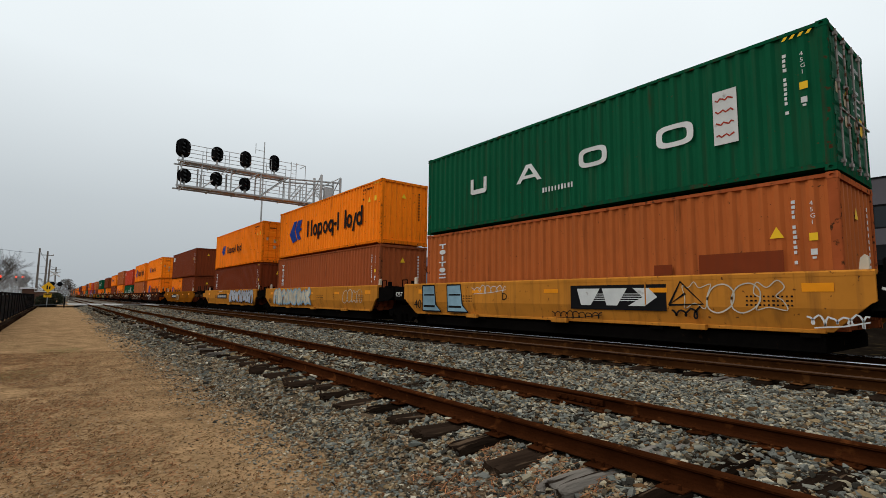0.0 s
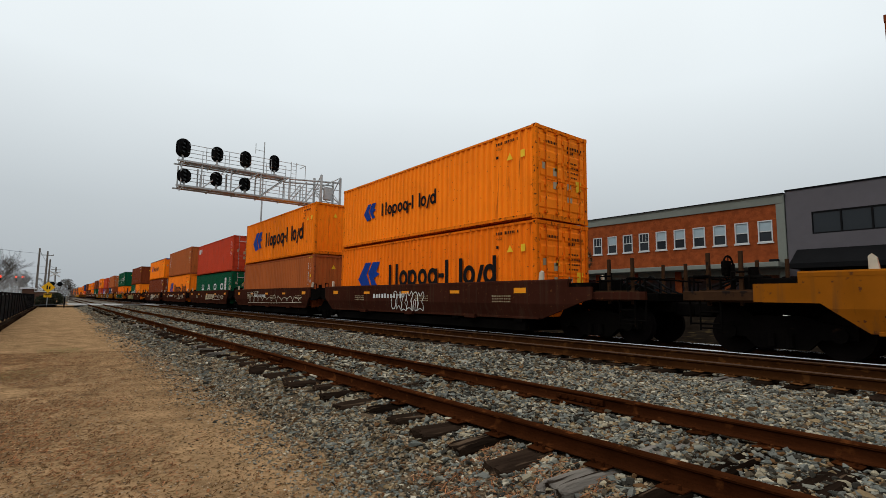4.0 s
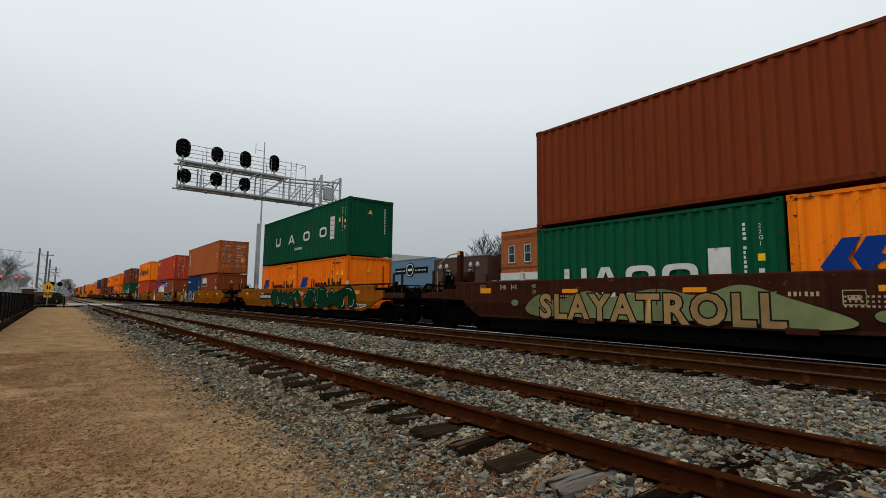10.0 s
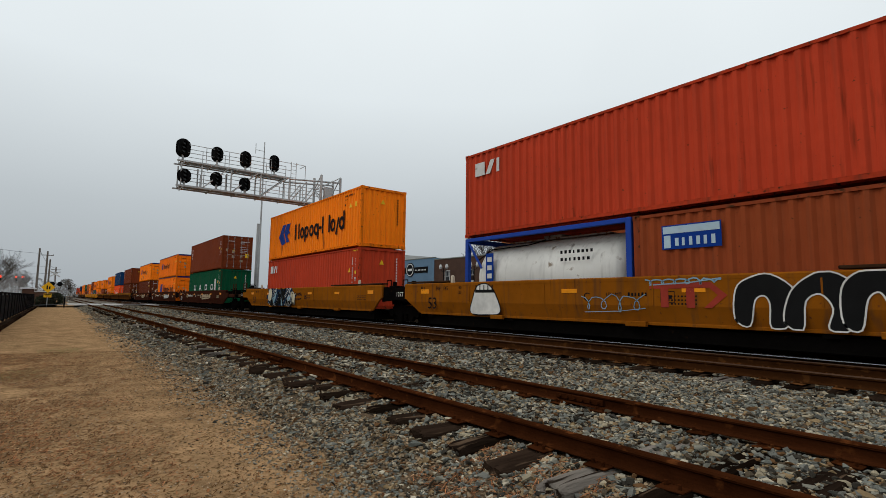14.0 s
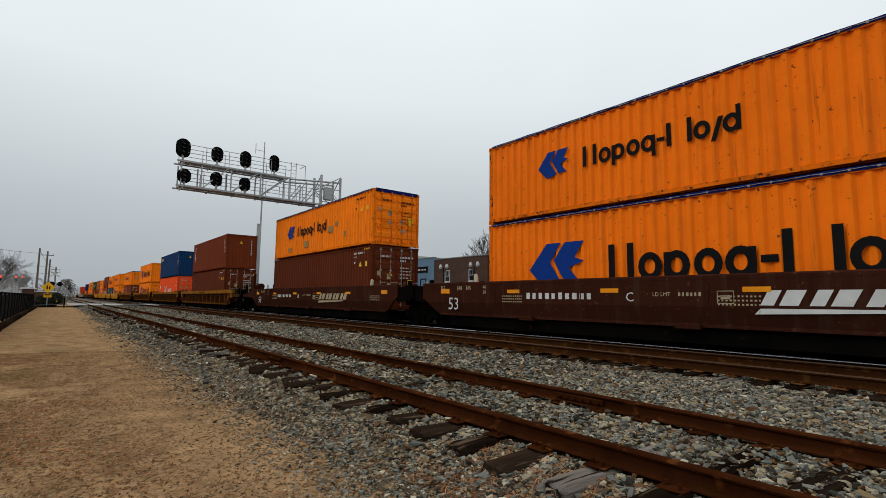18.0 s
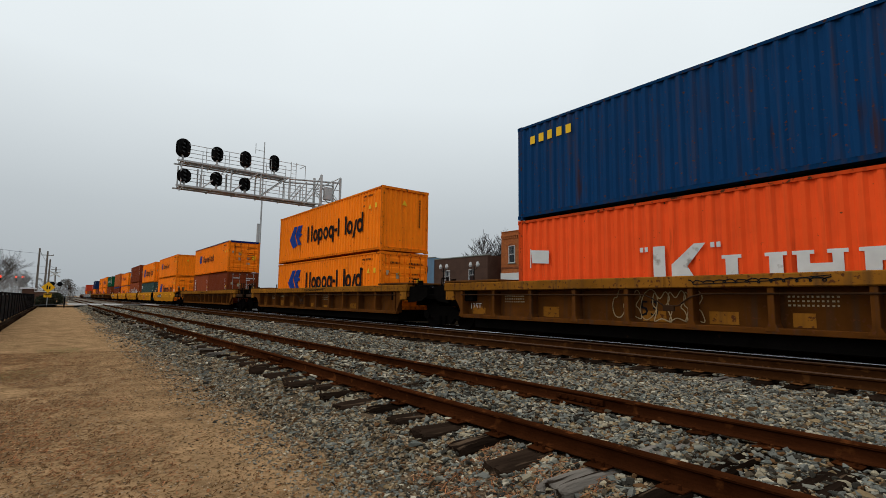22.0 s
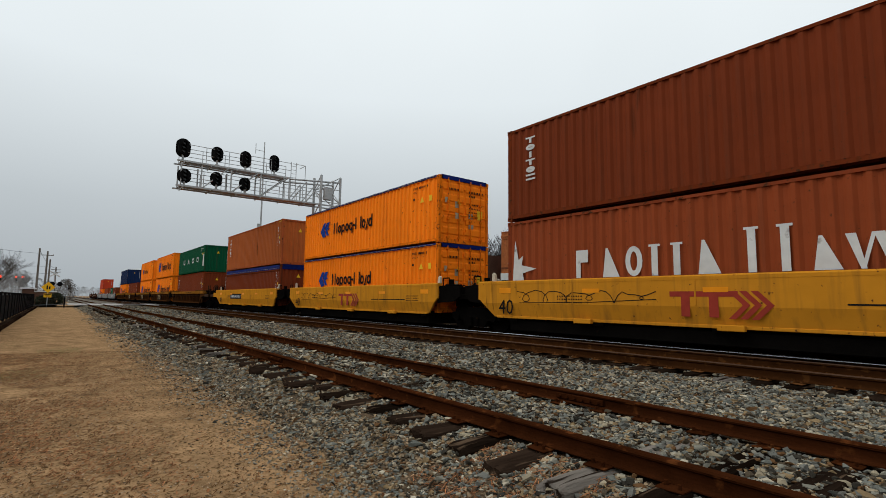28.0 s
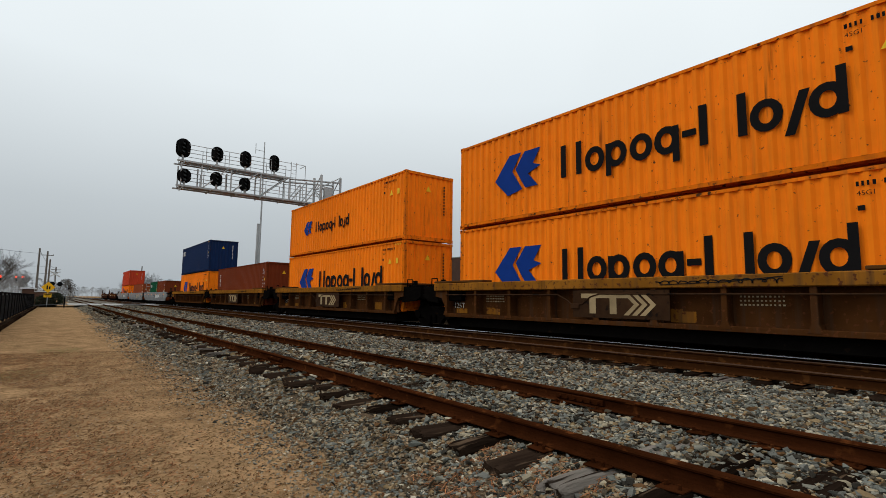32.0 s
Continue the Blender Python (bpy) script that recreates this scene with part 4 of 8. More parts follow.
        g.plate(4.18, 4.46, zb, 1.73, y).poly([(4.60, zb), (4.60, 1.3), (5.1, 1.73), (5.34, 1.73), (4.95, 1.25), (5.2, zb)], y)
        for x0, x1 in ((5.72, 5.95), (6.50, 6.73), (6.95, 7.15), (7.48, 7.64), (7.92, 8.14)):
            g.plate(x0, x1, zb, 1.43, y).plate(x0 - 0.07, x1 + 0.07, 1.37, 1.44, y - 0.0005)
        g.plate(7.15, 7.48, 1.0, 1.2, y).plate(8.14, 8.6, 1.20, 1.44, y)
        for x0 in (3.86, 3.98, 5.44, 5.56):
            g.plate(x0, x0 + 0.08, 1.62, 1.73, y)
        g.poly([(0.50, 1.92), (1.16, 1.86), (1.14, 1.50), (0.54, 1.54)], y)
        g.plate(0.47, 0.50, 1.40, 1.95, y)
        part_stuff("company_name", g, W_MARK, c, "white company name with a flag")
        codes(c, L, H, rng, True)
    elif mark == "blue_card":
        part("company_card", Geo().plate(0.70, 1.97, 1.64, 2.18, y), BLUE_MARK, c, "pale blue company card")
        part_stuff("card_mark", bars(Geo(), 1.0, 1.71, 0.92, 0.2, 6, y - 0.005, rng).plate(0.73, 1.94, 1.99, 2.15, y - 0.004).plate(0.75, 0.90, 1.67, 1.95, y - 0.005), CARD, c)
        codes(c, L, H, rng, True)
    elif mark == "card":
        part("company_card", Geo().plate(0.75, 2.35, 1.45, 2.2, y), W_MARK, c, "white and yellow company card")
        part("card_bar", Geo().plate(0.8, 2.3, 1.5, 1.72, y - 0.005), B_MARK, c)
        part("card_beam", Geo().poly([(1.1, 2.16), (2.3, 2.16), (2.3, 1.9)], y - 0.005), Y_LABEL, c)
        codes(c, L, H, rng, True)
    elif mark == "small20":
        part("company_name", Geo().plate(0.3, 0.6, H - 0.62, H - 0.42, y), RED_MARK, c)
        part_stuff("company_word", bars(Geo(), 0.65, H - 0.62, 1.2, 0.2, 5, y, rng), W_MARK, c)
        codes(c, L, H, rng, True)
    else:
        codes(c, L, H, rng, mark != "row")
    if seed == 5160:
        for k, (a, b, w, h) in enumerate(((2.3, 0.30, 0.5, 0.24), (4.6, 0.42, 0.6, 0.36), (7.6, 0.95, 0.62, 0.32), (8.45, 1.22, 0.3, 0.2), (9.4, 0.62, 0.2, 0.24))):
            part("primer_patch", Geo().plate(a, a + w, b, b + h, y + 0.003), G_TAN, c, "tan primer patch")
    if seed == 1000:
        for a, b, w, h in ((8.75, 0.78, 0.42, 0.52), (9.75, 0.85, 1.55, 0.62)):
            part("repaint_patch", Geo().plate(a, a + w, b, b + h, y + 0.003), MAROON, c, "dark brown repaired patch")
    TRAIN.append((c, x, z))
    return c


def tank(x, z, deck):
    c = thing("tank_container", f"white tank in a blue twenty-foot steel frame {deck}", "tank container", "stacked containers")
    L, H = L20, STD
    bm = mat("blue_frame_paint", (0.012, 0.05, 0.30), 0.5, 0, 0.15, 4, 0.05)
    for cx in (0, L - 0.15):
        for cy in (-WID / 2, WID / 2 - 0.15):
            part("corner_post", Geo().box(cx, cx + 0.15, cy, cy + 0.15, 0, H, 0.015), bm, c)
        part("end_beam", Geo().box(cx, cx + 0.15, -WID / 2 + 0.15, WID / 2 - 0.15, H - 0.15, H, 0.01).box(cx, cx + 0.15, -WID / 2 + 0.15, WID / 2 - 0.15, 0, 0.15, 0.01), bm, c)
    for cy in (-WID / 2, WID / 2 - 0.12):
        part("top_rail", Geo().box(0.15, L - 0.15, cy, cy + 0.12, H - 0.12, H, 0.01), bm, c)
        part("bottom_rail", Geo().box(0.15, L - 0.15, cy, cy + 0.12, 0, 0.14, 0.01), bm, c)
        part("brace", Geo().cyl((0.1, cy + 0.06, H - 0.1), (0.75, cy + 0.06, 1.5), 0.04, 6), bm, c)
    g = Geo()
    rings = ((0.20, 0.05), (0.22, 0.5), (0.35, 0.9), (0.6, 1.09), (L - 0.6, 1.09), (L - 0.35, 0.9), (L - 0.22, 0.5), (L - 0.2, 0.05))
    for a, r in rings:
        g.v += [(a, math.cos(math.pi * k / 20) * r, 1.22 + math.sin(math.pi * k / 20) * r) for k in range(40)]
    g.f = [(40 * i + k, 40 * i + 40 + k, 40 * i + 40 + (k + 1) % 40, 40 * i + (k + 1) % 40) for i in range(len(rings) - 1) for k in range(40)]
    t = part("tank", g, TANK_WHITE, c, "white insulated tank barrel", smooth=True)
    part("walkway", Geo().box(1.2, 4.9, -0.3, 0.3, 2.31, 2.35).box(2.6, 3.3, -0.3, 0.3, 2.35, 2.44, 0.02), ROD, t, "grey top walkway")
    part("drain_hose", Geo().tube([(0.3, -0.95, 1.75), (0.8, -0.72, 2.12), (2.4, -0.68, 2.16), (2.7, -0.3, 2.32)], 0.02, 6), HOSE, t)
    g = Geo()
    for k in range(4):
        g.plate(1.03, 1.23, 0.9 + k * 0.26, 1.05 + k * 0.26, NEAR + 0.05)
    part_stuff("panel_mark", g, W_MARK, c)
    part("company_name", Geo().plate(0.95, 1.3, 0.8, 1.95, NEAR + 0.06), BLUE_MARK, c, "blue upright name panel")
    part("code_block", bars(bars(Geo(), 3.9, 1.75, 1.1, 0.09, 8, NEAR + 0.08, random.Random(5)), 3.9, 1.55, 1.0, 0.09, 7, NEAR + 0.08, random.Random(6)), B_MARK, c)
    TRAIN.append((c, x, z))


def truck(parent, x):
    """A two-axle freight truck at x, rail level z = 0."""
    t = part("truck", shared(("bolster",), lambda: Geo().box(-0.2, 0.2, -1.0, 1.0, 0.42, 0.72, 0.03)), GRIME_AND_SHADE, parent, "grimy freight truck, blackened in colour for shade", at=pose(x, 0, 0))
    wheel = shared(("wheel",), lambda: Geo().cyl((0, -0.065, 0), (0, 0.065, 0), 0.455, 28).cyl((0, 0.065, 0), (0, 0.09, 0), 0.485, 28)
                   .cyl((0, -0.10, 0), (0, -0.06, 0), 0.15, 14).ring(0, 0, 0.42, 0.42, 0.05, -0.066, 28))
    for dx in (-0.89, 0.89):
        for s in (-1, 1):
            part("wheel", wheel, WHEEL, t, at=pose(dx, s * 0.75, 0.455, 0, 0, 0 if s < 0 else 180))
        part("axle", shared(("axle",), lambda: Geo().cyl((0, -1.05, 0), (0, 1.05, 0), 0.085, 10)), GRIME_AND_SHADE, t, at=pose(dx, 0, 0.455))
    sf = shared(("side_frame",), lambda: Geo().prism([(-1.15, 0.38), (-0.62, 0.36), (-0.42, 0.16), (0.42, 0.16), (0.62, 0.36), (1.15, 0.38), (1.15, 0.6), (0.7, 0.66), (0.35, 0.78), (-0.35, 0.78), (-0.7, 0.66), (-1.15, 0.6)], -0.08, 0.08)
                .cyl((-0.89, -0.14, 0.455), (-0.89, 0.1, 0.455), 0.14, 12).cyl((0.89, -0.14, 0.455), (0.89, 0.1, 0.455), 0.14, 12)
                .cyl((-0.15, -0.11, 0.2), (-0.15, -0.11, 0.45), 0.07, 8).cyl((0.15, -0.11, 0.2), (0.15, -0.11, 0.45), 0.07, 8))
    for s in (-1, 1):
        part("side_frame", sf, GRIME_AND_SHADE, t, at=pose(0, s * 1.0, 0, 0, 0, 0 if s < 0 else 180))
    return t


CAR_Y = 1.553


def smooth_side(x0, x1, cut0, cut1, folded, steep=False, top=1.58, bot=0.53):
    """The outer side of a smooth well car, from x0 to x1; lower corners cut away, the lower part folded inwards on some."""
    g = Geo()
    z1, zf = 1.02, 0.93
    k = (z1 - zf) / (z1 - bot)
    tip = 0.62 if steep else 0.12

    def at(x, z):
        return (x, -0.05 + ((zf - z) * 0.26 if folded and z < zf else 0.0), z)
    a0, a1 = x0 + cut0 * tip + cut0 * (1 - tip) * k, x1 - cut1 * 0.12 - cut1 * 0.88 * k
    s0, s1 = 0.72 if cut0 > 1.2 else 0.0, 0.72 if cut1 > 1.2 else 0.0
    upper = [(a0, zf), (a1, zf), (x1 - cut1 * 0.12, z1), (x1, z1 + 0.04), (x1, top - 0.21)] + ([(x1 - s1, top - 0.21)] if s1 else []) + [(x1 - s1, top - 0.10), (x0 + s0, top - 0.10)]
    upper += ([(x0 + s0, top - 0.21)] if s0 else []) + [(x0, top - 0.21), (x0, z1 + 0.01), (x0 + cut0 * tip, z1)]
    lower = [(x0 + cut0, bot), (x1 - cut1, bot), (a1, zf), (a0, zf)]
    for poly in (upper, lower):
        n = len(poly)
        front = [at(*q) for q in poly]
        g.add(front + [(x, y + 0.07, z) for x, y, z in front], [tuple(range(n)), tuple(range(2 * n - 1, n - 1, -1))] + [(i, (i + 1) % n, n + (i + 1) % n, n + i) for i in range(n)])
    # folded top flange and bottom flange
    g.prism([(-0.055, top - 0.10), (0.10, top - 0.10), (0.16, top), (-0.02, top), (-0.055, top - 0.03)], x0 + s0, x1 - s1, "x")
    yb = 0.054 if folded else -0.05
    g.box(x0 + cut0 + 0.1, x1 - cut1 - 0.1, yb - 0.03, yb + 0.09, bot - 0.03, bot + 0.04, 0.01)
    return g


def ribbed_side(x0, x1, cut0, cut1, top=1.60, bot=0.50):
    a, b = x0 + cut0, x1 - cut1
    g = Geo().box(a, b, 0.24, 0.27, bot, top - 0.25)
    # end webs: the lower edge curves up to the raised end
    g.prism([(a, bot), (a, top - 0.3), (x0, top - 0.3), (x0, 1.12), (x0 + cut0 * 0.55, 1.06), (x0 + cut0 * 0.76, 0.86)], 0.0, 0.10)
    g.prism([(b, bot), (x1 - cut1 * 0.76, 0.86), (x1 - cut1 * 0.55, 1.06), (x1, 1.12), (x1, top - 0.3), (b, top - 0.3)], 0.0, 0.10)
    g.box(a - 0.05, b + 0.05, -0.04, 0.12, bot - 0.05, bot + 0.06, 0.01)
    return g


def zigzag(g, rng, x0, x1, z0, z1, w, y, n=6):
    """A quick sprayed tag: one looping line with a stroke through it, no words."""
    pts, m = [], n * 9
    amp = [rng.uniform(0.3, 1.0) for _ in range(n + 2)]
    for i in range(m + 1):
        k, ph = i // 9, 2 * math.pi * i / 9
        pts.append((x0 + (x1 - x0) * i / m + 0.42 * (x1 - x0) / n * math.sin(ph) * amp[k + 1], (z0 + z1) / 2 + (z1 - z0) / 2 * amp[k] * math.cos(ph)))
    g.ribbon(pts, w, y)
    if n > 3:
        g.ribbon([(x0 + 0.1, z0), (x0 + (x1 - x0) * 0.6, z0 + 0.04), (x1, z0 + 0.12)], w * 0.8, y - 0.0006)
    return g


def smooth_loop(pts, n=5):
    """A closed curve through points."""
    out, m = [], len(pts)
    for i in range(m):
        p0, p1, p2, p3 = (Vector(pts[(i + k) % m]) for k in (-1, 0, 1, 2))
        for k in range(n):
            t = k / n
            out.append(tuple(0.5 * (2 * p1 + (p2 - p0) * t + (2 * p0 - 5 * p1 + 4 * p2 - p3) * t * t + (3 * p1 - p0 - 3 * p2 + p3) * t ** 3)))
    return out


# swelling, lobed forms
FORMS = ([(0.0, 0.1), (0.3, 0.0), (0.36, 0.5), (0.56, 0.62), (0.68, 0.4), (0.66, 0.0), (1.0, 0.06), (1.04, 0.7), (0.7, 1.04), (0.3, 0.96), (0.04, 0.7)],
         [(0.0, 0.4), (0.2, 0.05), (0.6, -0.02), (0.86, 0.2), (0.8, 0.46), (1.05, 0.7), (0.9, 1.0), (0.45, 1.02), (0.3, 0.74), (0.1, 0.7)],
         [(0.05, 0.0), (0.5, 0.1), (1.1, 0.0), (0.95, 0.34), (0.72, 0.5), (1.0, 0.8), (0.75, 1.05), (0.4, 0.8), (0.05, 1.0), (-0.05, 0.6), (0.2, 0.4)],
         [(0.0, 0.55), (0.12, 0.12), (0.55, -0.04), (1, 0.25), (1.0, 0.75), (0.62, 1.04), (0.18, 0.94)],
         [(0.1, 0.0), (0.5, 0.22), (0.95, 0.0), (1.0, 0.5), (1.12, 0.96), (0.66, 0.82), (0.42, 1.06), (0.2, 0.84), (-0.08, 0.9), (0.06, 0.45)])


def scrawl(g, rng, x0, x1, z0, z1, w, y, n=6, loops=2.0):
    """Sprayed outlines of swelling shapes side by side, no words."""
    b = (x1 - x0) / n
    for k in range(n):
        form = FORMS[rng.randrange(len(FORMS))]
        lean, lift = rng.uniform(0.0, 0.22), rng.uniform(-0.06, 0.06)
        pts = smooth_loop([(x0 + b * (k + u * 1.05) + lean * v * 0.5, z0 + (z1 - z0) * (v * 0.92 + lift)) for u, v in form], 4)
        g.ribbon(pts + pts[:2], w * rng.uniform(0.6, 0.95), y - 0.0012 * k)
    return g


def block_piece(car, rng, x0, x1, z0, z1, fill, line, n, w=0.035, shine=None, drop=0.045, kinds=(0, 1, 2, 3, 4)):
    """A large sprayed piece: swelling, overlapping filled shapes with a drop shade, an outline and a few highlights; no words."""
    y = -CAR_Y - 0.056
    f, o, h = Geo(), Geo(), Geo()
    b = (x1 - x0) / n
    last = None
    for k in range(n):
        dy = 0.0014 * k
        pick = rng.choice([i for i in kinds if i != last or len(kinds) == 1])
        last = pick
        lean, grow, lift = rng.uniform(-0.05, 0.22), rng.uniform(0.92, 1.06), rng.uniform(-0.04, 0.04)
        raw = [(x0 + b * k - b * 0.06 + (u + rng.uniform(-0.05, 0.05)) * b * 1.14 + lean * v * 0.5, z0 + (z1 - z0) * (v * grow + lift + rng.uniform(-0.04, 0.04))) for u, v in FORMS[pick]]
        pts = [(u, min(1.56, max(0.55, v))) for u, v in smooth_loop(raw, 4)]
        if drop:
            o.poly([(u + drop, v - drop * 0.7) for u, v in pts], y - dy + 0.0004)
        f.poly(pts, y - dy - 0.0003)
        o.ribbon(pts + pts[:2], w, y - dy - 0.0007)
        if shine:
            mx, mz = sum(p[0] for p in pts) / len(pts), sum(p[1] for p in pts) / len(pts)
            for q in range(3):
                i = rng.randrange(len(pts))
                arc = [(mx + (u - mx) * 0.80, mz + (v - mz) * 0.80) for u, v in (pts + pts)[i:i + 6]]
                h.ribbon(arc, w * 0.7, y - dy - 0.0009)
    part_stuff("graffiti_fill", f, fill, car, "sprayed graffiti shapes")
    part_stuff("graffiti_outline", o, line, car)
    if shine:
        part_stuff("graffiti_highlight", h, shine, car)


def shards(car, rng, x0, x1, z0, z1, n):
    """A tangled sprayed piece: slanting, pointed, overlapping splinters with pale edges; no words."""
    y = -CAR_Y - 0.058
    layers = {m_: Geo() for m_ in (G_NAVY, G_STEEL, G_BLACK, G_BLUE, G_WHITE)}
    for k in range(n):
        u = rng.random()
        cx, cz = x0 + (x1 - x0) * u, z0 + (z1 - z0) * rng.uniform(0.2, 0.8)
        a, ln, th = rng.choice((0.9, 1.1, 2.1, 2.3, 0.5)) + rng.uniform(-0.2, 0.2), rng.uniform(0.3, 0.62), rng.uniform(0.07, 0.16)
        dx, dz = math.cos(a), math.sin(a)
        raw = [(cx - dx * ln - dz * th * 0.4, cz - dz * ln + dx * th * 0.4), (cx - dz * th, cz + dx * th), (cx + dx * ln, cz + dz * ln), (cx + dz * th * 1.1, cz - dx * th * 1.1), (cx - dx * ln * 0.8 + dz * th * 0.7, cz - dz * ln * 0.8 - dx * th * 0.7)]
        pts = [(p, min(1.56, max(0.56, q))) for p, q in smooth_loop(raw, 3)]
        dy = 0.0011 * k
        layers[rng.choice((G_NAVY, G_STEEL, G_STEEL, G_BLACK, G_BLACK, G_BLUE))].poly(pts, y - dy)
        layers[G_WHITE if rng.random() < 0.45 else G_BLACK].ribbon(pts + pts[:2], rng.uniform(0.014, 0.03), y - dy - 0.0004)
    for m_, g in layers.items():
        part_stuff("graffiti_piece", g, m_, car, "tangled sprayed graffiti splinters")


def fat_words(s, size, x, z, car, fill, line, bulge):
    """Sprayed block letters with a dark outline behind them."""
    for k, (grow, m_) in enumerate(((bulge * 2.2, line), (bulge, fill))):
        cu = bpy.data.curves.new("lettering", "FONT")
        cu.body, cu.size, cu.resolution_u, cu.offset, cu.space_character = s, size, 3, grow, 1.16
        tmp = new("lettering", cu)
        me = bpy.data.meshes.new_from_object(tmp.evaluated_get(bpy.context.evaluated_depsgraph_get()))
        bpy.data.objects.remove(tmp)
        me.transform(Matrix.Rotation(math.pi / 2, 4, "X"))
        if not me.materials:
            me.materials.append(None)
        part("graffiti_outline" if k == 0 else "graffiti_letters", me, m_, car, "sprayed tan block letters" if k else "", at=pose(x, -CAR_Y - 0.062 - 0.002 * k, z))


def handrail(car, x, s, h0, h1, m):
    g = Geo().tube([(x, s * 1.42, h0), (x, s * 1.42, h1), (x + 0.32, s * 1.42, h1), (x + 0.32, s * 1.42, h0)], 0.02, 6)
    part("grab_rail", g, m, car)


def well_car(s, style, paint_m, words_, span, ends, marks, seed):
    """A container well car. span: side from, side to; ends: left kind, right kind ('j' shared joint, 'e' coupler end)."""
    rng = random.Random(seed)
    x0, x1 = span
    words_ = f"{words_} steel container well car on the rails"
    car = thing("well_car", words_, "rail car", "well cars of the train")
    ym = -CAR_Y - 0.052
    long = x1 - x0 > 15
    # the sides run on past the well: further at the coupler ends
    grow = {"e": 1.40 if long else 1.60, "j": 0.55 if long else 0.42}
    e0, e1 = x0 - grow[ends[0]], x1 + (grow["e"] if ends[1] == "e" else 0.15 if long else 0.0)
    snip = {"e": 1.65, "j": 0.85 if long else 0.62}
    cut0, cut1 = snip[ends[0]], snip[ends[1]]
    if style == "smooth":
        folded = True
        sm = {q: shared(("side_sill", e0, e1, folded, q, ends), lambda: smooth_side(e0, e1, *((cut0, cut1) if q < 0 else (cut1, cut0)), folded, q < 0 and ends[0] == "e")) for q in (-1, 1)}
        for q in (-1, 1):
            part("side_sill", sm[q], paint_m, car, at=pose(0, -CAR_Y, 0) if q < 0 else pose(e0 + e1, CAR_Y, 0, 0, 0, 180))
        pan = shared(("seam", x0, x1), lambda: Geo().box(0, 0.03, -0.012, 0, 0.95, 1.46))
        k = x0 + 3.1
        while k < x1 - 2.5:
            part("weld_seam", pan, paint_m, car, at=pose(k, -CAR_Y - 0.05, 0))
            k += 3.05
        guide = shared(("corner_guide",), lambda: Geo().prism([(0, 1.56), (0.14, 1.56), (0.11, 1.78), (0.05, 1.84), (0.0, 1.8)], -0.08, 0.0))
        for q in (-1, 1):
            for xx, rz in ((-0.40, 0), (12.56, 180)):
                part("corner_guide", guide, G_FADE, car, "pale worn loading guide", at=pose(xx, q * 1.42, 0, 0, 0, rz))
        if long and paint_m is CAR_GOLD:
            for xa, xb in ((e0 + 0.1, x0 + 2.0), (x1 - 4.6, e1 - 0.1)):
                part("top_plate", Geo().box(xa, xb, -CAR_Y - 0.03, -CAR_Y + 0.3, 1.60, 1.66, 0.01), END_STEEL, car, "dark brown top plate")
        for k in range(3):
            xx = x0 + (x1 - x0) * (0.24 + 0.26 * k)
            part("bottom_lug", shared(("bottom_lug",), lambda: Geo().box(0, 0.5, -0.09, 0.02, 0.46, 0.58, 0.012)), paint_m, car, at=pose(xx, -CAR_Y, 0))
    else:
        sm = {q: shared(("web", e0, e1, q), lambda: ribbed_side(e0, e1, *((cut0, cut1) if q < 0 else (cut1, cut0)))) for q in (-1, 1)}
        ch = shared(("top_chord", e0, e1), lambda: Geo().box(e0, e1, -0.09, 0.26, 1.31, 1.56, 0.02))
        rib = shared(("rib",), lambda: Geo().box(-0.055, 0.055, -0.045, 0.25, 0.5, 1.31, 0.012).prism([(-0.12, 0.5), (0.12, 0.5), (0.06, 0.64), (-0.06, 0.64)], -0.05, 0.24))
        for q in (-1, 1):
            o = pose(0, -CAR_Y, 0) if q < 0 else pose(e0 + e1, CAR_Y, 0, 0, 0, 180)
            part("side_web", sm[q], paint_m, car, at=o)
            part("top_chord", ch, CHORD, car, "dusty yellow top chord", at=o)
        k = e0 + cut0
        while k < e1 - cut1 + 0.05:
            for q in (-1, 1):
                part("rib", rib, paint_m, car, at=pose(k, q * CAR_Y, 0, 0, 0, 0 if q < 0 else 180))
            k += 1.46
        part_stuff("graffiti", zigzag(Geo(), rng, x0 + 7.6, x0 + 10.0, 1.38, 1.48, 0.022, -CAR_Y - 0.096, 12), G_BLACK, car, "thin black scrawl")
        dip = x0 + (x1 - x0) * 0.43
        part("conduit", Geo().tube([(e0 + cut0, -CAR_Y - 0.055, 1.18), (dip - 0.75, -CAR_Y - 0.055, 1.17), (dip - 0.45, -CAR_Y - 0.055, 1.03), (dip - 0.3, -CAR_Y - 0.055, 0.92), (dip, -CAR_Y - 0.055, 0.94),
                                    (dip + 0.25, -CAR_Y - 0.055, 1.12), (dip + 0.5, -CAR_Y - 0.055, 1.19), (e1 - cut1, -CAR_Y - 0.055, 1.17)], 0.018, 6).box(dip - 0.33, dip - 0.08, -CAR_Y - 0.08, -CAR_Y - 0.02, 0.82, 0.95, 0.01), END_STEEL, car, "thin brown air pipe along the side")
        g = Geo()
        for k in range(9):
            xa = e0 + cut0 + 0.25 + 1.46 * rng.randrange(0, 9)
            xw = rng.uniform(0.25, 0.6)
            if xa + xw < e1 - cut1 - 0.1:
                g.plate(xa, xa + xw, 0.58, 0.58 + rng.uniform(0.10, 0.3), -CAR_Y + 0.238 - 0.0006 * k)
        part_stuff("paint_patch", g, CHORD, car, "paler repainted patches")
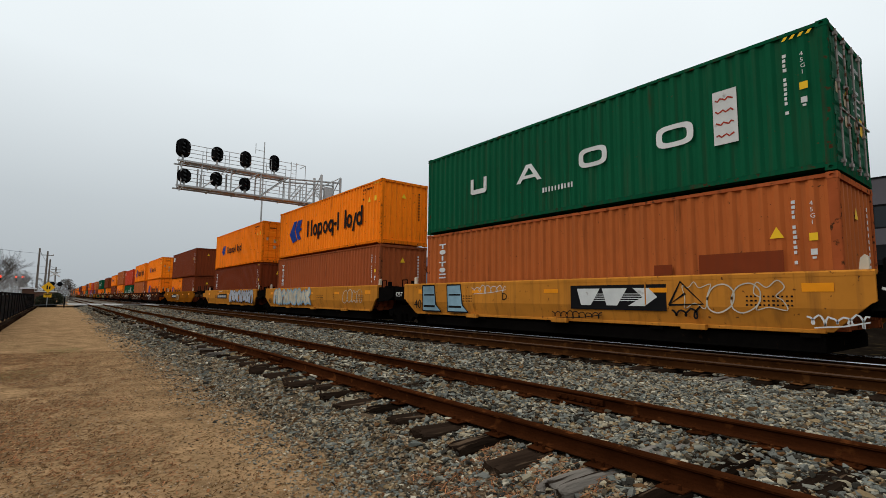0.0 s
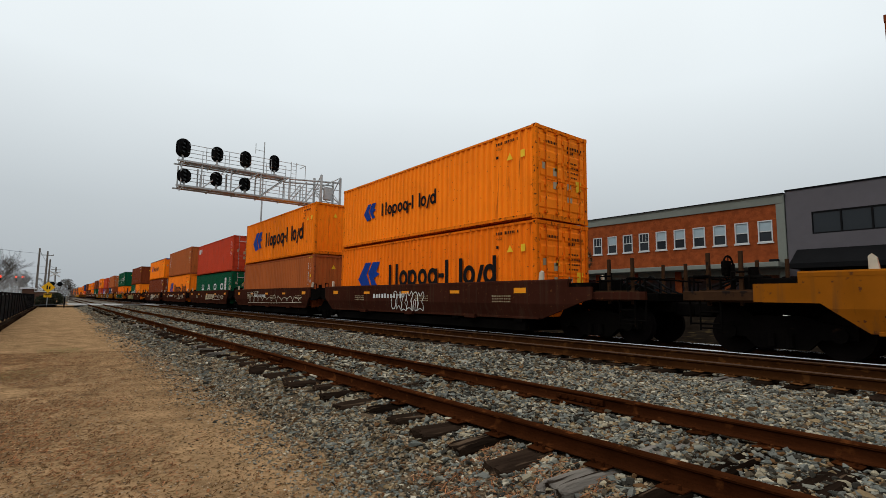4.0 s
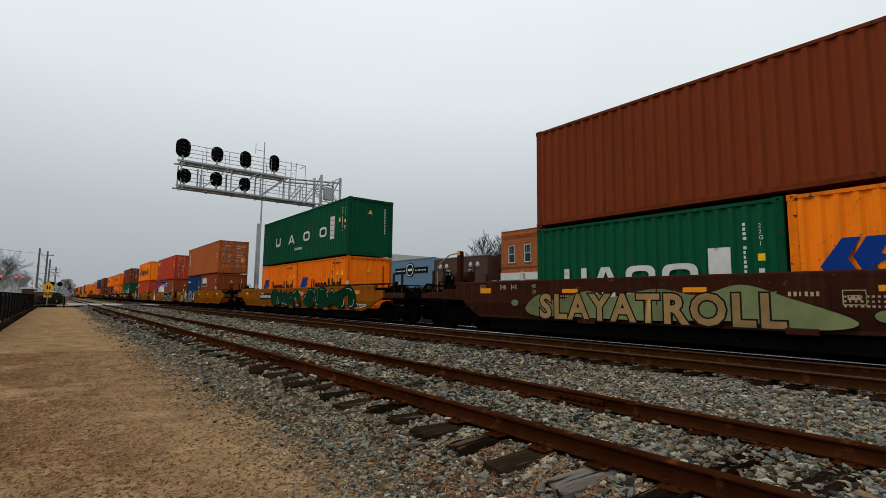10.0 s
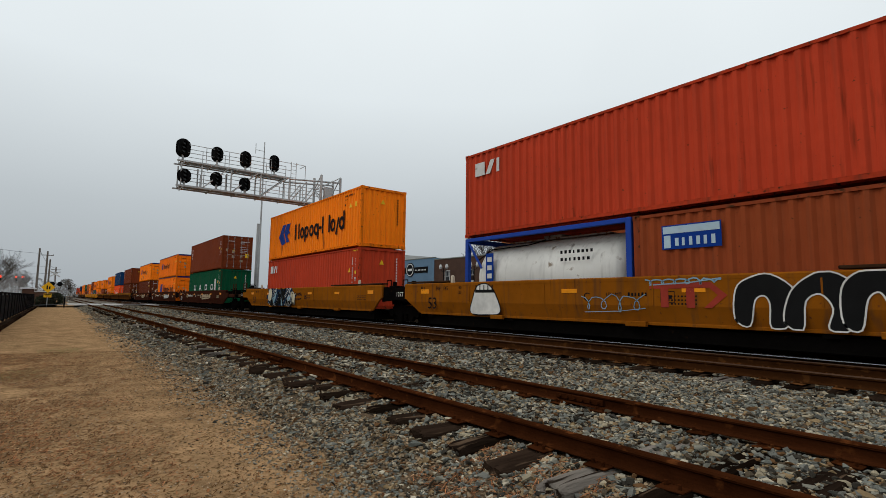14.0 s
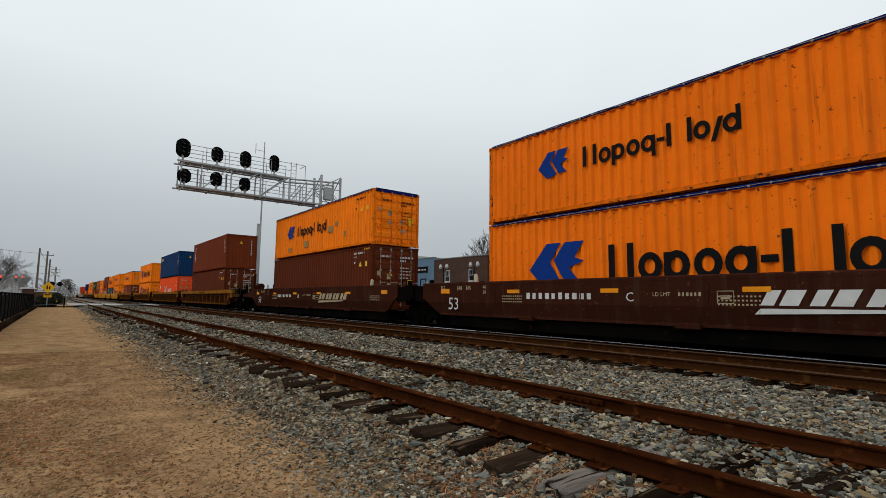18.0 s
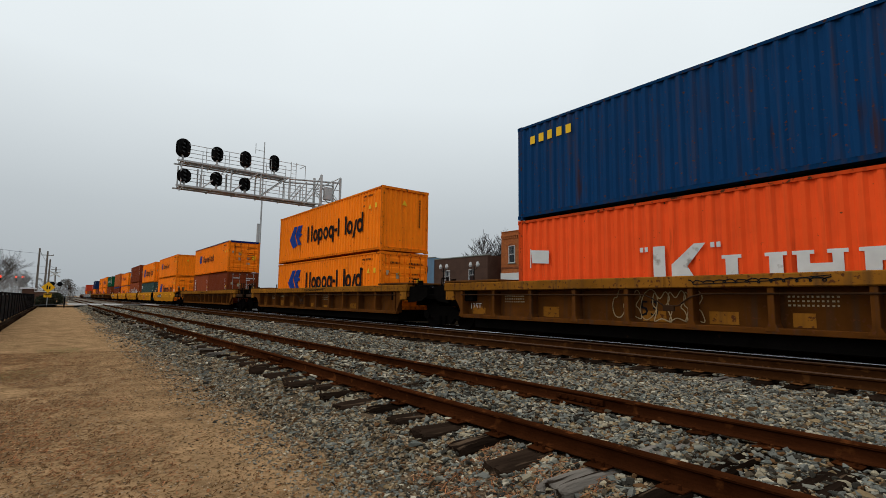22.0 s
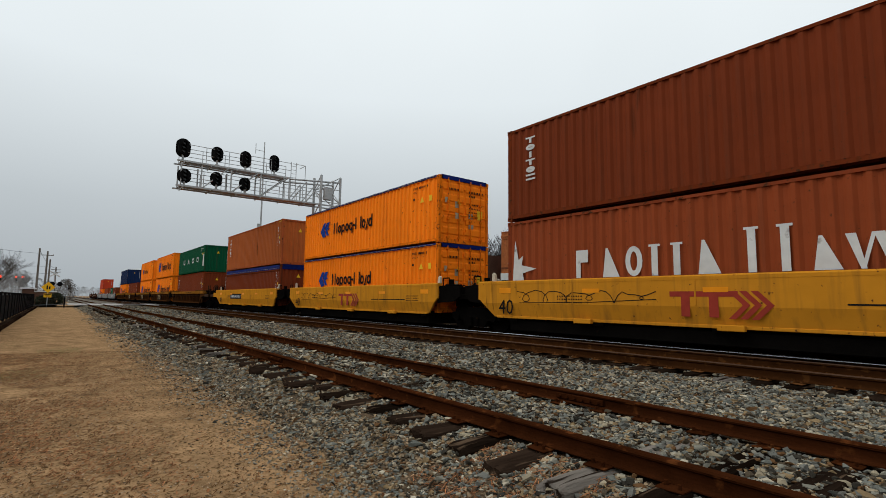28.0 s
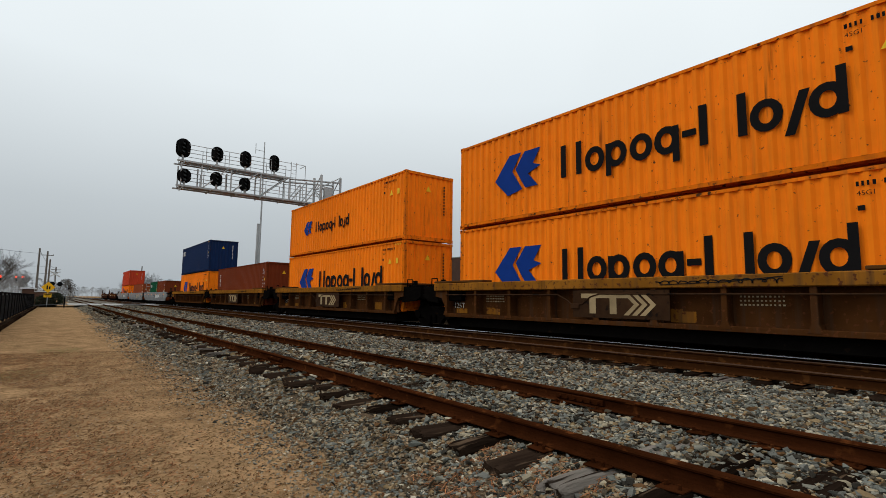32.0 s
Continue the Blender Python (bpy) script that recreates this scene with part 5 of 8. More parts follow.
        for xa, xb in ((e0 - 0.02, x0 + 2.0), (x1 - 2.0, e1 + 0.02)):
            for xq in (xa + 0.06, xb - 0.56):
                part("gusset", Geo().box(xq, xq + 0.42, -CAR_Y - 0.05, -CAR_Y + 0.02, 1.0, 1.32, 0.01), CHORD, car) if (xq - 6.1) ** 2 > 64 else None
            part("end_plate", Geo().box(xa, xb, -CAR_Y - 0.06, CAR_Y + 0.06, 1.57, 1.64, 0.015), CHORD_DARK, car, "brown end cover plate")
    # well floor beams and end bulkheads
    for k in range(5):
        xx = x0 + 0.8 + (x1 - x0 - 1.9) * k / 4
        part("floor_beam", shared(("floor_beam",), lambda: Geo().box(0, 0.3, -1.5, 1.5, 0.42, 0.54)), GRIME_AND_SHADE, car, at=pose(xx, 0, 0))
    # Floor hung low, its black face standing for the shade under the car.
    part("well_floor", shared(("well_floor", x0, x1), lambda: Geo().box(x0 + 0.75, x1 - 0.75, -1.42, 1.42, 0.15, 0.44, 0.02)), GRIME_AND_SHADE, car)
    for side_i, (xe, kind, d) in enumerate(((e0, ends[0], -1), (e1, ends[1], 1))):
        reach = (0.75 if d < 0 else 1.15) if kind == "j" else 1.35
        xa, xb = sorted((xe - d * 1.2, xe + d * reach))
        part("end_platform", Geo().box(xa, xb, -1.0, 1.0, 1.02, 1.22, 0.02).box(xa, xb, -0.35, 0.35, 0.78, 1.02), GRIME_AND_SHADE, car, "grimy deck over the truck, darkened in colour for shade")
        part("bulkhead", Geo().box(min(xe - d * 0.1, xe - d * 1.3), max(xe - d * 0.1, xe - d * 1.3), -CAR_Y + 0.05, CAR_Y - 0.05, 0.98, 1.48, 0.02), GRIME_AND_SHADE, car)
        far = reach * (0.95 if kind == "j" else 0.5)
        if kind == "j":
            wing = [(xe - d * 0.1, 1.50), (xe + d * far, 1.46), (xe + d * far, 1.12), (xe + d * far * 0.7, 0.96), (xe - d * 0.1, 0.9)]
            for q in (-CAR_Y + 0.03, CAR_Y - 0.09):
                part("end_wing", Geo().prism(wing, q, q + 0.06), GRIME_AND_SHADE, car)
        else:
            beam_m = paint_m if paint_m is CAR_BROWN else END_STEEL
            for q in (-CAR_Y + 0.02, CAR_Y - 0.12):
                part("end_beam", Geo().box(min(xe - d * 0.05, xe + d * reach), max(xe - d * 0.05, xe + d * reach), q, q + 0.10, 1.05, 1.24, 0.012), beam_m, car, "grimy end deck beam")
            part("end_rail", Geo().tube([(xe, -1.38, 1.50), (xe + d * 0.66, -1.38, 1.52), (xe + d * 1.28, -1.38, 1.54), (xe + d * 1.28, 1.38, 1.54)], 0.022, 6)
                 .tube([(xe + d * 0.66, -1.38, 1.24), (xe + d * 0.66, -1.38, 1.52)], 0.022, 6).tube([(xe + d * 1.28, -1.38, 0.55), (xe + d * 1.28, -1.38, 1.54)], 0.022, 6)
                 .tube([(xe + d * 0.66, -1.38, 0.55), (xe + d * 0.66, -1.38, 1.1)], 0.02, 6).tube([(xe + d * 0.66, -1.38, 0.58), (xe + d * 1.28, -1.38, 0.58)], 0.02, 6), GRIME_AND_SHADE, car, "thin grimy end railing")
            if paint_m is CAR_BROWN and long and d < 0:
                part("corner_stanchion", Geo().box(x0 - 0.78, x0 - 0.62, -CAR_Y + 0.05, -CAR_Y + 0.22, 1.4, 2.62, 0.015), paint_m, car, "tall brown corner stanchion")
                part("stanchion_reflector", Geo().box(x0 - 0.77, x0 - 0.63, -CAR_Y + 0.044, -CAR_Y + 0.05, 2.48, 2.60), Y_MARK, car, "amber reflective strip")
                part("curved_rail", Geo().tube([(x0 - 1.95, -1.4, 1.3), (x0 - 1.97, -1.4, 1.95), (x0 - 1.93, -1.4, 2.15), (x0 - 1.8, -1.4, 2.3), (x0 - 1.36, -1.4, 2.5), (x0 - 1.2, -1.4, 2.54), (x0 - 0.75, -1.4, 2.58)], 0.022, 8), ROD, car, "bent grey handrail")
                part("air_tank", Geo().cyl((x0 - 1.4, -0.9, 1.78), (x0 - 0.75, -0.9, 1.78), 0.2, 14).box(x0 - 1.35, x0 - 0.95, -1.1, -0.7, 1.45, 1.65), paint_m, car, "brown air reservoir", smooth=False)
        if kind == "e":
            part("coupler", Geo().box(min(xb, xa) if d < 0 else xb - 0.4, xa + 0.4 if d < 0 else max(xa, xb), -0.12, 0.12, 0.72, 0.98, 0.02)
                 .box((xa - 0.42) if d < 0 else xb, xa if d < 0 else (xb + 0.42), -0.17, 0.17, 0.68, 1.02, 0.04), GRIME_AND_SHADE, car)
            for q in (-1, 1):
                for hx in (0.12, reach - 0.5):
                    xx = xe + d * hx - (0.32 if d < 0 else 0)
                    handrail(car, xx, q, 1.15, 1.62 if hx < 0.5 else 1.56, GRIME_AND_SHADE)
            post = shared(("end_post",), lambda: Geo().box(-0.036, 0.036, -0.036, 0.036, 0.95, 2.04, 0.008))
            for q in (-1, 1):
                for hx in (0.30, 0.92):
                    part("end_post", post, END_STEEL, car, "grimy brown end post", at=pose(xe + d * hx, q * 1.30, 0))
                part("crossover_step", Geo().box(min(xe, xe + d * 1.05), max(xe, xe + d * 1.05), q * 1.36 - 0.1, q * 1.36 + 0.1, 1.22, 1.27).box(min(xe, xe + d * 1.05), max(xe, xe + d * 1.05), q * 1.42 - 0.02, q * 1.42 + 0.02, 1.02, 1.22), END_STEEL, car, "grimy walkway step")
            g = Geo()
            cx, cz, ry = xe + d * (reach - 0.6), 1.74, 0.26
            for i in range(16):
                a, b = 2 * math.pi * i / 16, 2 * math.pi * (i + 1) / 16
                g.cyl((cx, -0.75 + math.cos(a) * ry, cz + math.sin(a) * ry), (cx, -0.75 + math.cos(b) * ry, cz + math.sin(b) * ry), 0.02, 6)
            for i in range(4):
                a = math.pi * i / 4
                g.cyl((cx, -0.75 - math.cos(a) * ry, cz - math.sin(a) * ry), (cx, -0.75 + math.cos(a) * ry, cz + math.sin(a) * ry), 0.012, 5)
            g.cyl((cx - d * 0.08, -0.75, 1.2), (cx - d * 0.08, -0.75, 1.82), 0.05, 8).box(cx - 0.1, cx + 0.02, -0.87, -0.63, 1.58, 1.9, 0.02)
            if (d < 0) != (style == "ribbed"):
                part("brake_wheel", g, GRIME_AND_SHADE, car, "black hand brake wheel on a post")
            part("ladder", Geo().tube([(xe + d * (reach - 0.3), -1.45, 0.45), (xe + d * (reach - 0.3), -1.45, 1.2)], 0.018, 5).tube([(xe + d * (reach - 0.7), -1.45, 0.45), (xe + d * (reach - 0.7), -1.45, 1.2)], 0.018, 5)
                 .tube([(xe + d * (reach - 0.3), -1.45, 0.5), (xe + d * (reach - 0.7), -1.45, 0.5)], 0.018, 5).tube([(xe + d * (reach - 0.3), -1.45, 0.82), (xe + d * (reach - 0.7), -1.45, 0.82)], 0.018, 5), GRIME_AND_SHADE, car, "black sill step")
            truck(car, xe - d * 0.25)
        else:
            if d < 0:
                truck(car, xe + d * reach)
            for q in (-1, 1):
                handrail(car, xe + d * 0.25 - 0.16, q, 1.2, 1.75, GRIME_AND_SHADE)
        for k in range(3):
            yy = -0.9 + 0.5 * k
            part("brake_hose", Geo().tube([(xe + d * 0.2, yy, 1.32), (xe + d * reach * 0.4, yy + 0.1, 1.52 + 0.08 * k), (xe + d * reach * 0.75, yy, 1.36), (xe + d * reach, yy + 0.05, 1.2)], 0.025, 6), HOSE, car)
        part("valve_box", Geo().box(xe + d * 0.15 - 0.2, xe + d * 0.15 + 0.2, -1.25, -0.75, 1.2, 1.55, 0.03).cyl((xe + d * 0.15, -1.1, 1.55), (xe + d * 0.15, -1.1, 1.72), 0.09, 10), GRIME_AND_SHADE, car)
    # reflectors
    n = 5 if not long else 6
    ref = shared(("reflector",), lambda: Geo().box(0, 0.48, -0.006, 0, 0, 0.1))
    tag = shared(("end_reflector",), lambda: Geo().box(0, 0.46, -0.006, 0, 0, 0.15))
    for k in range(n):
        xx = x0 + 0.5 + (x1 - x0 - 1.5) * k / (n - 1)
        big = k in (0, n - 1)
        part("reflector", tag if big else ref, Y_MARK, car, "amber reflective strip", at=pose(xx, ym - (0.02 if style == "ribbed" else 0.0), 1.22 if style == "smooth" else 1.36))
    # small data blocks
    g = Geo()
    for xx in ((x0 + (x1 - x0) * 0.2, x1 - 1.9, x0 + (x1 - x0) * 0.55)[:2 if paint_m is CAR_BRIGHT else 3] if style == "smooth" else (e0 + cut0 + 1.7, e0 + cut0 + 8.95)):
        for k in range(3):
            bars(g, xx, 1.12 - k * 0.08, 0.8, 0.035, 11, ym if style == "smooth" else -CAR_Y + 0.234, rng)
    tagged(part("data_block", g, B_MARK if style == "smooth" and paint_m is not CAR_BROWN else TAN_MARK, car), kind="stuff")
    if "53" in marks:
        words("53", 0.56 if style == "smooth" else 0.5, x0 + (0.9 if style == "smooth" else 6.3), ym if style == "smooth" else -CAR_Y + 0.236, 0.70, B_MARK if paint_m is not CAR_BROWN else W_MARK, car)
    if "40" in marks:
        words("40", 0.60 if paint_m is CAR_BRIGHT else 0.45, x0 + (0.47 if paint_m is CAR_BRIGHT else 0.25), ym if style == "smooth" else -CAR_Y + 0.236, 0.62 if paint_m is CAR_BRIGHT else 0.7, B_MARK, car)
    for k in "ABCDE":
        if k in marks:
            words(k, 0.30, {"D": x0 + (x1 - x0) * 0.36, "E": x0 + 9.05}.get(k, x0 + 7.4 if long else x0 + 8.3), ym, 1.02, B_MARK if paint_m is not CAR_BROWN else W_MARK, car)
    if "125T" in marks:
        part("dark_panel", Geo().box(e0 - 0.72, e0 - 0.01, -CAR_Y - 0.004, -CAR_Y + 0.03, 0.98, 1.44), GRIME_AND_SHADE, car)
        words("125T", 0.24, e0 - 0.66, -CAR_Y - 0.012, 1.12, G_WHITE, car)
    if style == "ribbed" and ends[0] == "j":
        words("125T", 0.26, e0 + cut0 + 0.12, -CAR_Y + 0.236, 0.74, G_WHITE, car)
    if long and style == "smooth":
        m_ = TAN_MARK if paint_m is CAR_BROWN else B_MARK
        for txt, xx in (("53", 0.55), ("48", 1.42), ("45", 1.85)):
            words(txt, 0.19, x0 + xx, ym, 1.33, m_, car)
            part("mark_bar", Geo().plate(x0 + xx - 0.05, x0 + xx - 0.02, 1.32, 1.47, ym), m_, car)
        words("40\n20", 0.15, x0 + 2.58, ym, 1.36, m_, car)
        words("LD LMT", 0.12, x0 + 8.05, ym, 1.14, m_, car)
        part_stuff("weight_mark", bars(Geo(), x0 + 8.62, 1.14, 0.5, 0.085, 6, ym, rng), m_, car)
        part_stuff("plate_mark", Geo().ribbon([(x0 + 9.4, 1.0), (x0 + 9.7, 1.0), (x0 + 9.7, 1.24), (x0 + 9.4, 1.24), (x0 + 9.4, 1.0)], 0.018, ym).plate(x0 + 9.46, x0 + 9.64, 1.08, 1.16, ym), m_, car)
    if "N" in marks:
        part("number_panel", Geo().plate(x0 + 3.4, x0 + 6.2, 0.92, 1.28, ym + 0.003), B_MARK, car, "black number panel")
        part_stuff("number_mark", bars(Geo(), x0 + 3.55, 1.01, 2.5, 0.17, 14, ym - 0.003, rng), W_MARK, car)
    if "n" in marks:
        part_stuff("number_mark", bars(Geo(), x0 + (4.37 if long else 4.2) if style == "smooth" else e0 + cut0 + 3.1, 1.06, 2.2 if style == "smooth" else 1.0, 0.17 if style == "smooth" else 0.12, 10, ym if style == "smooth" else -CAR_Y + 0.236, rng), W_MARK if paint_m is CAR_BROWN else G_PALE if style == "ribbed" else B_MARK, car)
    if "W" in marks:
        xx, z0 = (x1 - 6.95, 0.97)
        g = Geo()
        for k in range(4):
            a = xx + k * 0.76
            g.poly([(a, z0), (a + 0.22, z0), (a + 0.36, z0 + 0.28), (a + 0.14, z0 + 0.28)], ym).poly([(a + 0.30, z0), (a + 0.60, z0), (a + 0.74, z0 + 0.28), (a + 0.44, z0 + 0.28)], ym)
        g.poly([(xx - 0.1, z0 - 0.17), (xx + 2.6, z0 - 0.075), (xx + 2.64, z0 - 0.04), (xx + 0.0, z0 - 0.06)], ym)
        part_stuff("railway_emblem", g, W_MARK if seed % 2 else TAN_MARK, car, "swept pale railway emblem")
    if "T" in marks:
        xx = (x0 + x1) / 2 + 0.62
        part("emblem_panel", Geo().plate(xx, xx + 2.5, 0.82, 1.40, ym + 0.003), B_MARK, car, "black emblem panel")
        g = Geo()
        for a in (0.16, 0.88):
            g.poly([(xx + a + 0.16, 0.92), (xx + a + 0.44, 0.92), (xx + a + 0.70, 1.32), (xx + a + 0.04, 1.32)], ym - 0.003)
        g.poly([(xx + 1.60, 0.92), (xx + 2.0, 0.92), (xx + 2.30, 1.12), (xx + 2.1, 1.32), (xx + 1.72, 1.32), (xx + 1.96, 1.12)], ym - 0.003)
        for k in range(4):
            g.plate(xx + 0.30, xx + 2.16, 1.03 + 0.05 * k, 1.047 + 0.05 * k, ym - 0.0028)
        part_stuff("emblem", g, W_MARK, car, "white block emblem")
    if "t" in marks:
        xx = (x0 + x1) / 2 - 0.94
        if style == "ribbed":
            part("emblem_panel", Geo().plate(xx - 0.25, xx + 2.25, 0.62, 1.28, ym + 0.003), END_STEEL, car, "dark brown emblem panel")
        g = Geo()
        zt = 1.24 if style == "smooth" else 1.20
        g.plate(xx, xx + 1.34, zt - 0.11, zt, ym).plate(xx + 0.24, xx + 0.42, 0.72, zt - 0.11, ym).plate(xx + 0.80, xx + 0.98, 0.72, zt - 0.11, ym)
        for e, sg in ((1.16, 1), (1.36, 1), (1.56, 1)):
            mid_ = xx + e + 0.26 * sg
            g.poly([(xx + e, zt), (xx + e + 0.13 * sg, zt), (mid_ + 0.13 * sg, (zt + 0.70) / 2), (xx + e + 0.13 * sg, 0.70), (xx + e, 0.70), (mid_, (zt + 0.70) / 2)], ym - 0.0005)
        part_stuff("emblem", g, RED_MARK if paint_m is CAR_BRIGHT else G_PALE, car, "block emblem")
        if paint_m is CAR_BRIGHT:
            part_stuff("scrawl", zigzag(Geo(), rng, x0 + 1.2, xx - 0.3, 0.95, 1.3, 0.02, ym, 6).ribbon([(xx + 3, 1.0), (x1 - 2, 1.0)], 0.03, ym), G_BLACK, car, "thin black scrawl")
    yg = -CAR_Y - 0.056
    if "s" in marks:
        part_stuff("graffiti", scrawl(Geo(), rng, x1 - 3.1, x1 - 1.3, 0.86, 1.42, 0.03, yg, 4) if paint_m is not CAR_BROWN else zigzag(Geo(), rng, x1 - 4.6, x1 - 1.2, 0.8, 1.3, 0.028, yg, 7), G_FADE, car, "white looping graffiti")
    if "w" in marks:
        part_stuff("graffiti", zigzag(zigzag(Geo(), rng, x0 + 2.6, x0 + 5.0, 1.22, 1.44, 0.022, yg, 5), rng, x0 + 2.9, x1 - 1.0, 0.68, 1.22, 0.032, yg, 11), G_FADE, car, "long white looping graffiti")
    if "l" in marks:
        part_stuff("graffiti", scrawl(Geo(), rng, x0 + 5.6, x0 + 7.7, 0.62, 1.3, 0.03, yg if style == "smooth" else -CAR_Y + 0.236, 6), G_WHITE if style == "smooth" else G_PALE, car, "white graffiti tag")
    if "T" in marks:
        part_stuff("graffiti", zigzag(Geo(), rng, x0 + 9.8, x0 + 10.4, 0.62, 0.95, 0.04, yg, 3).ribbon([(x0 + 9.75, 0.95), (x0 + 10.0, 1.44), (x0 + 10.45, 0.98), (x0 + 9.75, 0.95), (x0 + 10.1, 1.2)], 0.05, yg), G_BLACK, car, "black graffiti tag")
        part_stuff("graffiti", zigzag(Geo(), rng, x0 + 6.6, x0 + 8.1, 0.57, 0.78, 0.025, yg, 8), G_BLACK, car, "thin black scrawl")
        part_stuff("graffiti", zigzag(zigzag(Geo(), rng, x0 + 3.4, x0 + 4.9, 1.2, 1.48, 0.02, yg, 6), rng, x1 - 0.95, x1 - 0.1, 0.6, 0.85, 0.03, yg, 5), G_WHITE, car, "thin white scrawl")
        part_stuff("graffiti", zigzag(Geo(), rng, e1 + 0.06, e1 + 0.8, 1.0, 1.36, 0.045, -CAR_Y + 0.022, 3), G_WHITE, car, "white graffiti tag")
    if "b" in marks:
        block_piece(car, rng, x0 + 1.1, x0 + 6.4, 0.70, 1.50, G_FADE, G_BLUE, 9, 0.05, G_BLUE, 0.08)
    if "S" in marks:
        block_piece(car, rng, x0 + 6.8, x1 - 0.7, 0.68, 1.56, G_SILVER, G_BLACK, 8, 0.026, None, 0.05, (0, 1, 2, 4))
        part_stuff("graffiti", zigzag(Geo(), rng, x0 + 3.8, x0 + 4.9, 1.42, 1.52, 0.02, yg, 5), G_WHITE, car, "thin white scrawl")
    if "G" in marks:
        block_piece(car, rng, x0 + 5.6, x0 + 9.9, 0.56, 1.46, G_GREEN, G_BLACK, 4, 0.03, G_WHITE)
        block_piece(car, rng, x0 + 10.5, x1 - 1.1, 0.56, 1.48, G_GREEN, G_BLACK, 4, 0.03, G_WHITE)
        part_stuff("graffiti", zigzag(zigzag(Geo(), rng, x0 + 9.75, x0 + 10.45, 1.1, 1.4, 0.025, yg, 4), rng, x1 - 1.0, x1 + 0.1, 0.6, 0.85, 0.025, yg, 5), G_WHITE, car, "thin white scrawl")
    if "R" in marks:
        cloud_ = smooth_loop([(-0.1, 0.8), (0.4, 1.18), (1.0, 1.02), (1.9, 1.26), (2.6, 1.12), (3.7, 1.30), (4.6, 1.16), (5.4, 1.36), (6.2, 1.1), (7.13, 0.72), (6.6, 0.56), (5.2, 0.66), (3.4, 0.6), (1.2, 0.62), (0.3, 0.60)])
        part_stuff("graffiti_cloud", Geo().poly(cloud_, yg - 0.001).ring(7.5, 0.82, 0.16, 0.1, 0.1, yg, 14).ring(8.0, 0.74, 0.1, 0.07, 0.07, yg, 14).ring(-0.5, 0.95, 0.14, 0.09, 0.09, yg, 14), G_SAGE, car, "sage green sprayed cloud")
        fat_words("SLAYATROLL", 0.86, 0.42, 0.58, car, G_TAN, G_BLACK, 0.028)
    if "K" in marks:
        part_stuff("emblem", Geo().plate(6.7, 7.95, 1.30, 1.42, yg + 0.002).plate(6.95, 7.12, 0.9, 1.3, yg + 0.002).plate(7.5, 7.67, 0.9, 1.3, yg + 0.002).poly([(7.85, 1.42), (8.0, 1.42), (8.3, 1.16), (8.0, 0.9), (7.85, 0.9), (8.12, 1.16)], yg + 0.0015), RED_MARK, car, "worn red block emblem")
        part_stuff("graffiti", zigzag(zigzag(Geo(), rng, 6.6, 8.2, 1.38, 1.52, 0.03, yg, 6), rng, 4.9, 6.6, 0.75, 1.2, 0.02, yg, 4), G_BLUE, car, "faded blue scrawl")
        block_piece(car, rng, 8.45, x1 - 1.2, 0.56, 1.56, G_BLACK, G_WHITE, 6, 0.028, None, 0.0, (0,))
    if "F" in marks:
        part_stuff("graffiti_fill", Geo().poly(smooth_loop([(1.1, 1.05), (1.5, 1.3), (1.8, 1.56), (2.6, 1.56), (3.4, 1.50), (4.4, 1.56), (5.2, 1.54), (5.4, 1.28), (5.95, 1.15), (5.3, 0.96), (5.1, 0.58), (4.2, 0.6), (3.4, 0.56), (2.6, 0.6), (1.9, 0.72)]), yg + 0.002), G_NAVY, car, "dark sprayed background")
        shards(car, rng, 1.7, 5.2, 0.6, 1.54, 44)
        part_stuff("graffiti_figure", Geo().poly(smooth_loop([(1.55, 1.0), (1.7, 1.5), (2.05, 1.54), (2.2, 1.2), (2.0, 0.86), (1.75, 0.84)]), yg - 0.056), G_CREAM, car, "pale sprayed oval")
        block_piece(car, rng, 4.9, 5.6, 0.66, 1.36, G_CREAM, G_BLACK, 2, 0.03)
        part_stuff("graffiti", zigzag(zigzag(Geo(), rng, 5.7, 6.5, 1.18, 1.32, 0.03, yg, 5), rng, 5.7, 6.6, 0.9, 1.02, 0.03, yg, 5), G_BLACK, car, "thin black scrawl")
    if "f" in marks:
        # a plain tan shape with dark bands
        xf = -0.75 if "F" in marks else 0.75
        part_stuff("graffiti_figure", Geo().poly(smooth_loop([(xf, 0.62), (xf + 0.1, 1.1), (xf + 0.3, 1.45), (xf + 0.75, 1.5), (xf + 1.1, 1.2), (xf + 1.3, 0.66), (xf + 0.7, 0.57)]), yg), G_TAN if "F" in marks else G_WHITE, car, "plain pale sprayed shape")
        g = Geo().plate(xf + 0.2, xf + 1.05, 1.24, 1.33, yg - 0.003)
        for k in range(5):
            g.plate(xf + 0.22 + 0.18 * k, xf + 0.26 + 0.18 * k, 1.33, 1.47, yg - 0.003)
        g.ribbon(smooth_loop([(xf, 0.62), (xf + 0.1, 1.1), (xf + 0.3, 1.45), (xf + 0.75, 1.5), (xf + 1.1, 1.2), (xf + 1.3, 0.66), (xf + 0.7, 0.57)]), 0.035, yg - 0.003)
        part_stuff("graffiti_outline", g, G_BLACK, car)
    if "P" in marks:
        for a in (0.75, 2.15):
            part("graffiti_figure", Geo().poly([(x0 + a, 1.5), (x0 + a + 0.7, 1.5), (x0 + a + 0.8, 0.85), (x0 + a + 1.1, 0.62), (x0 + a + 0.05, 0.62)], yg), G_BLUE, car, "sprayed pale blue shoe shape")
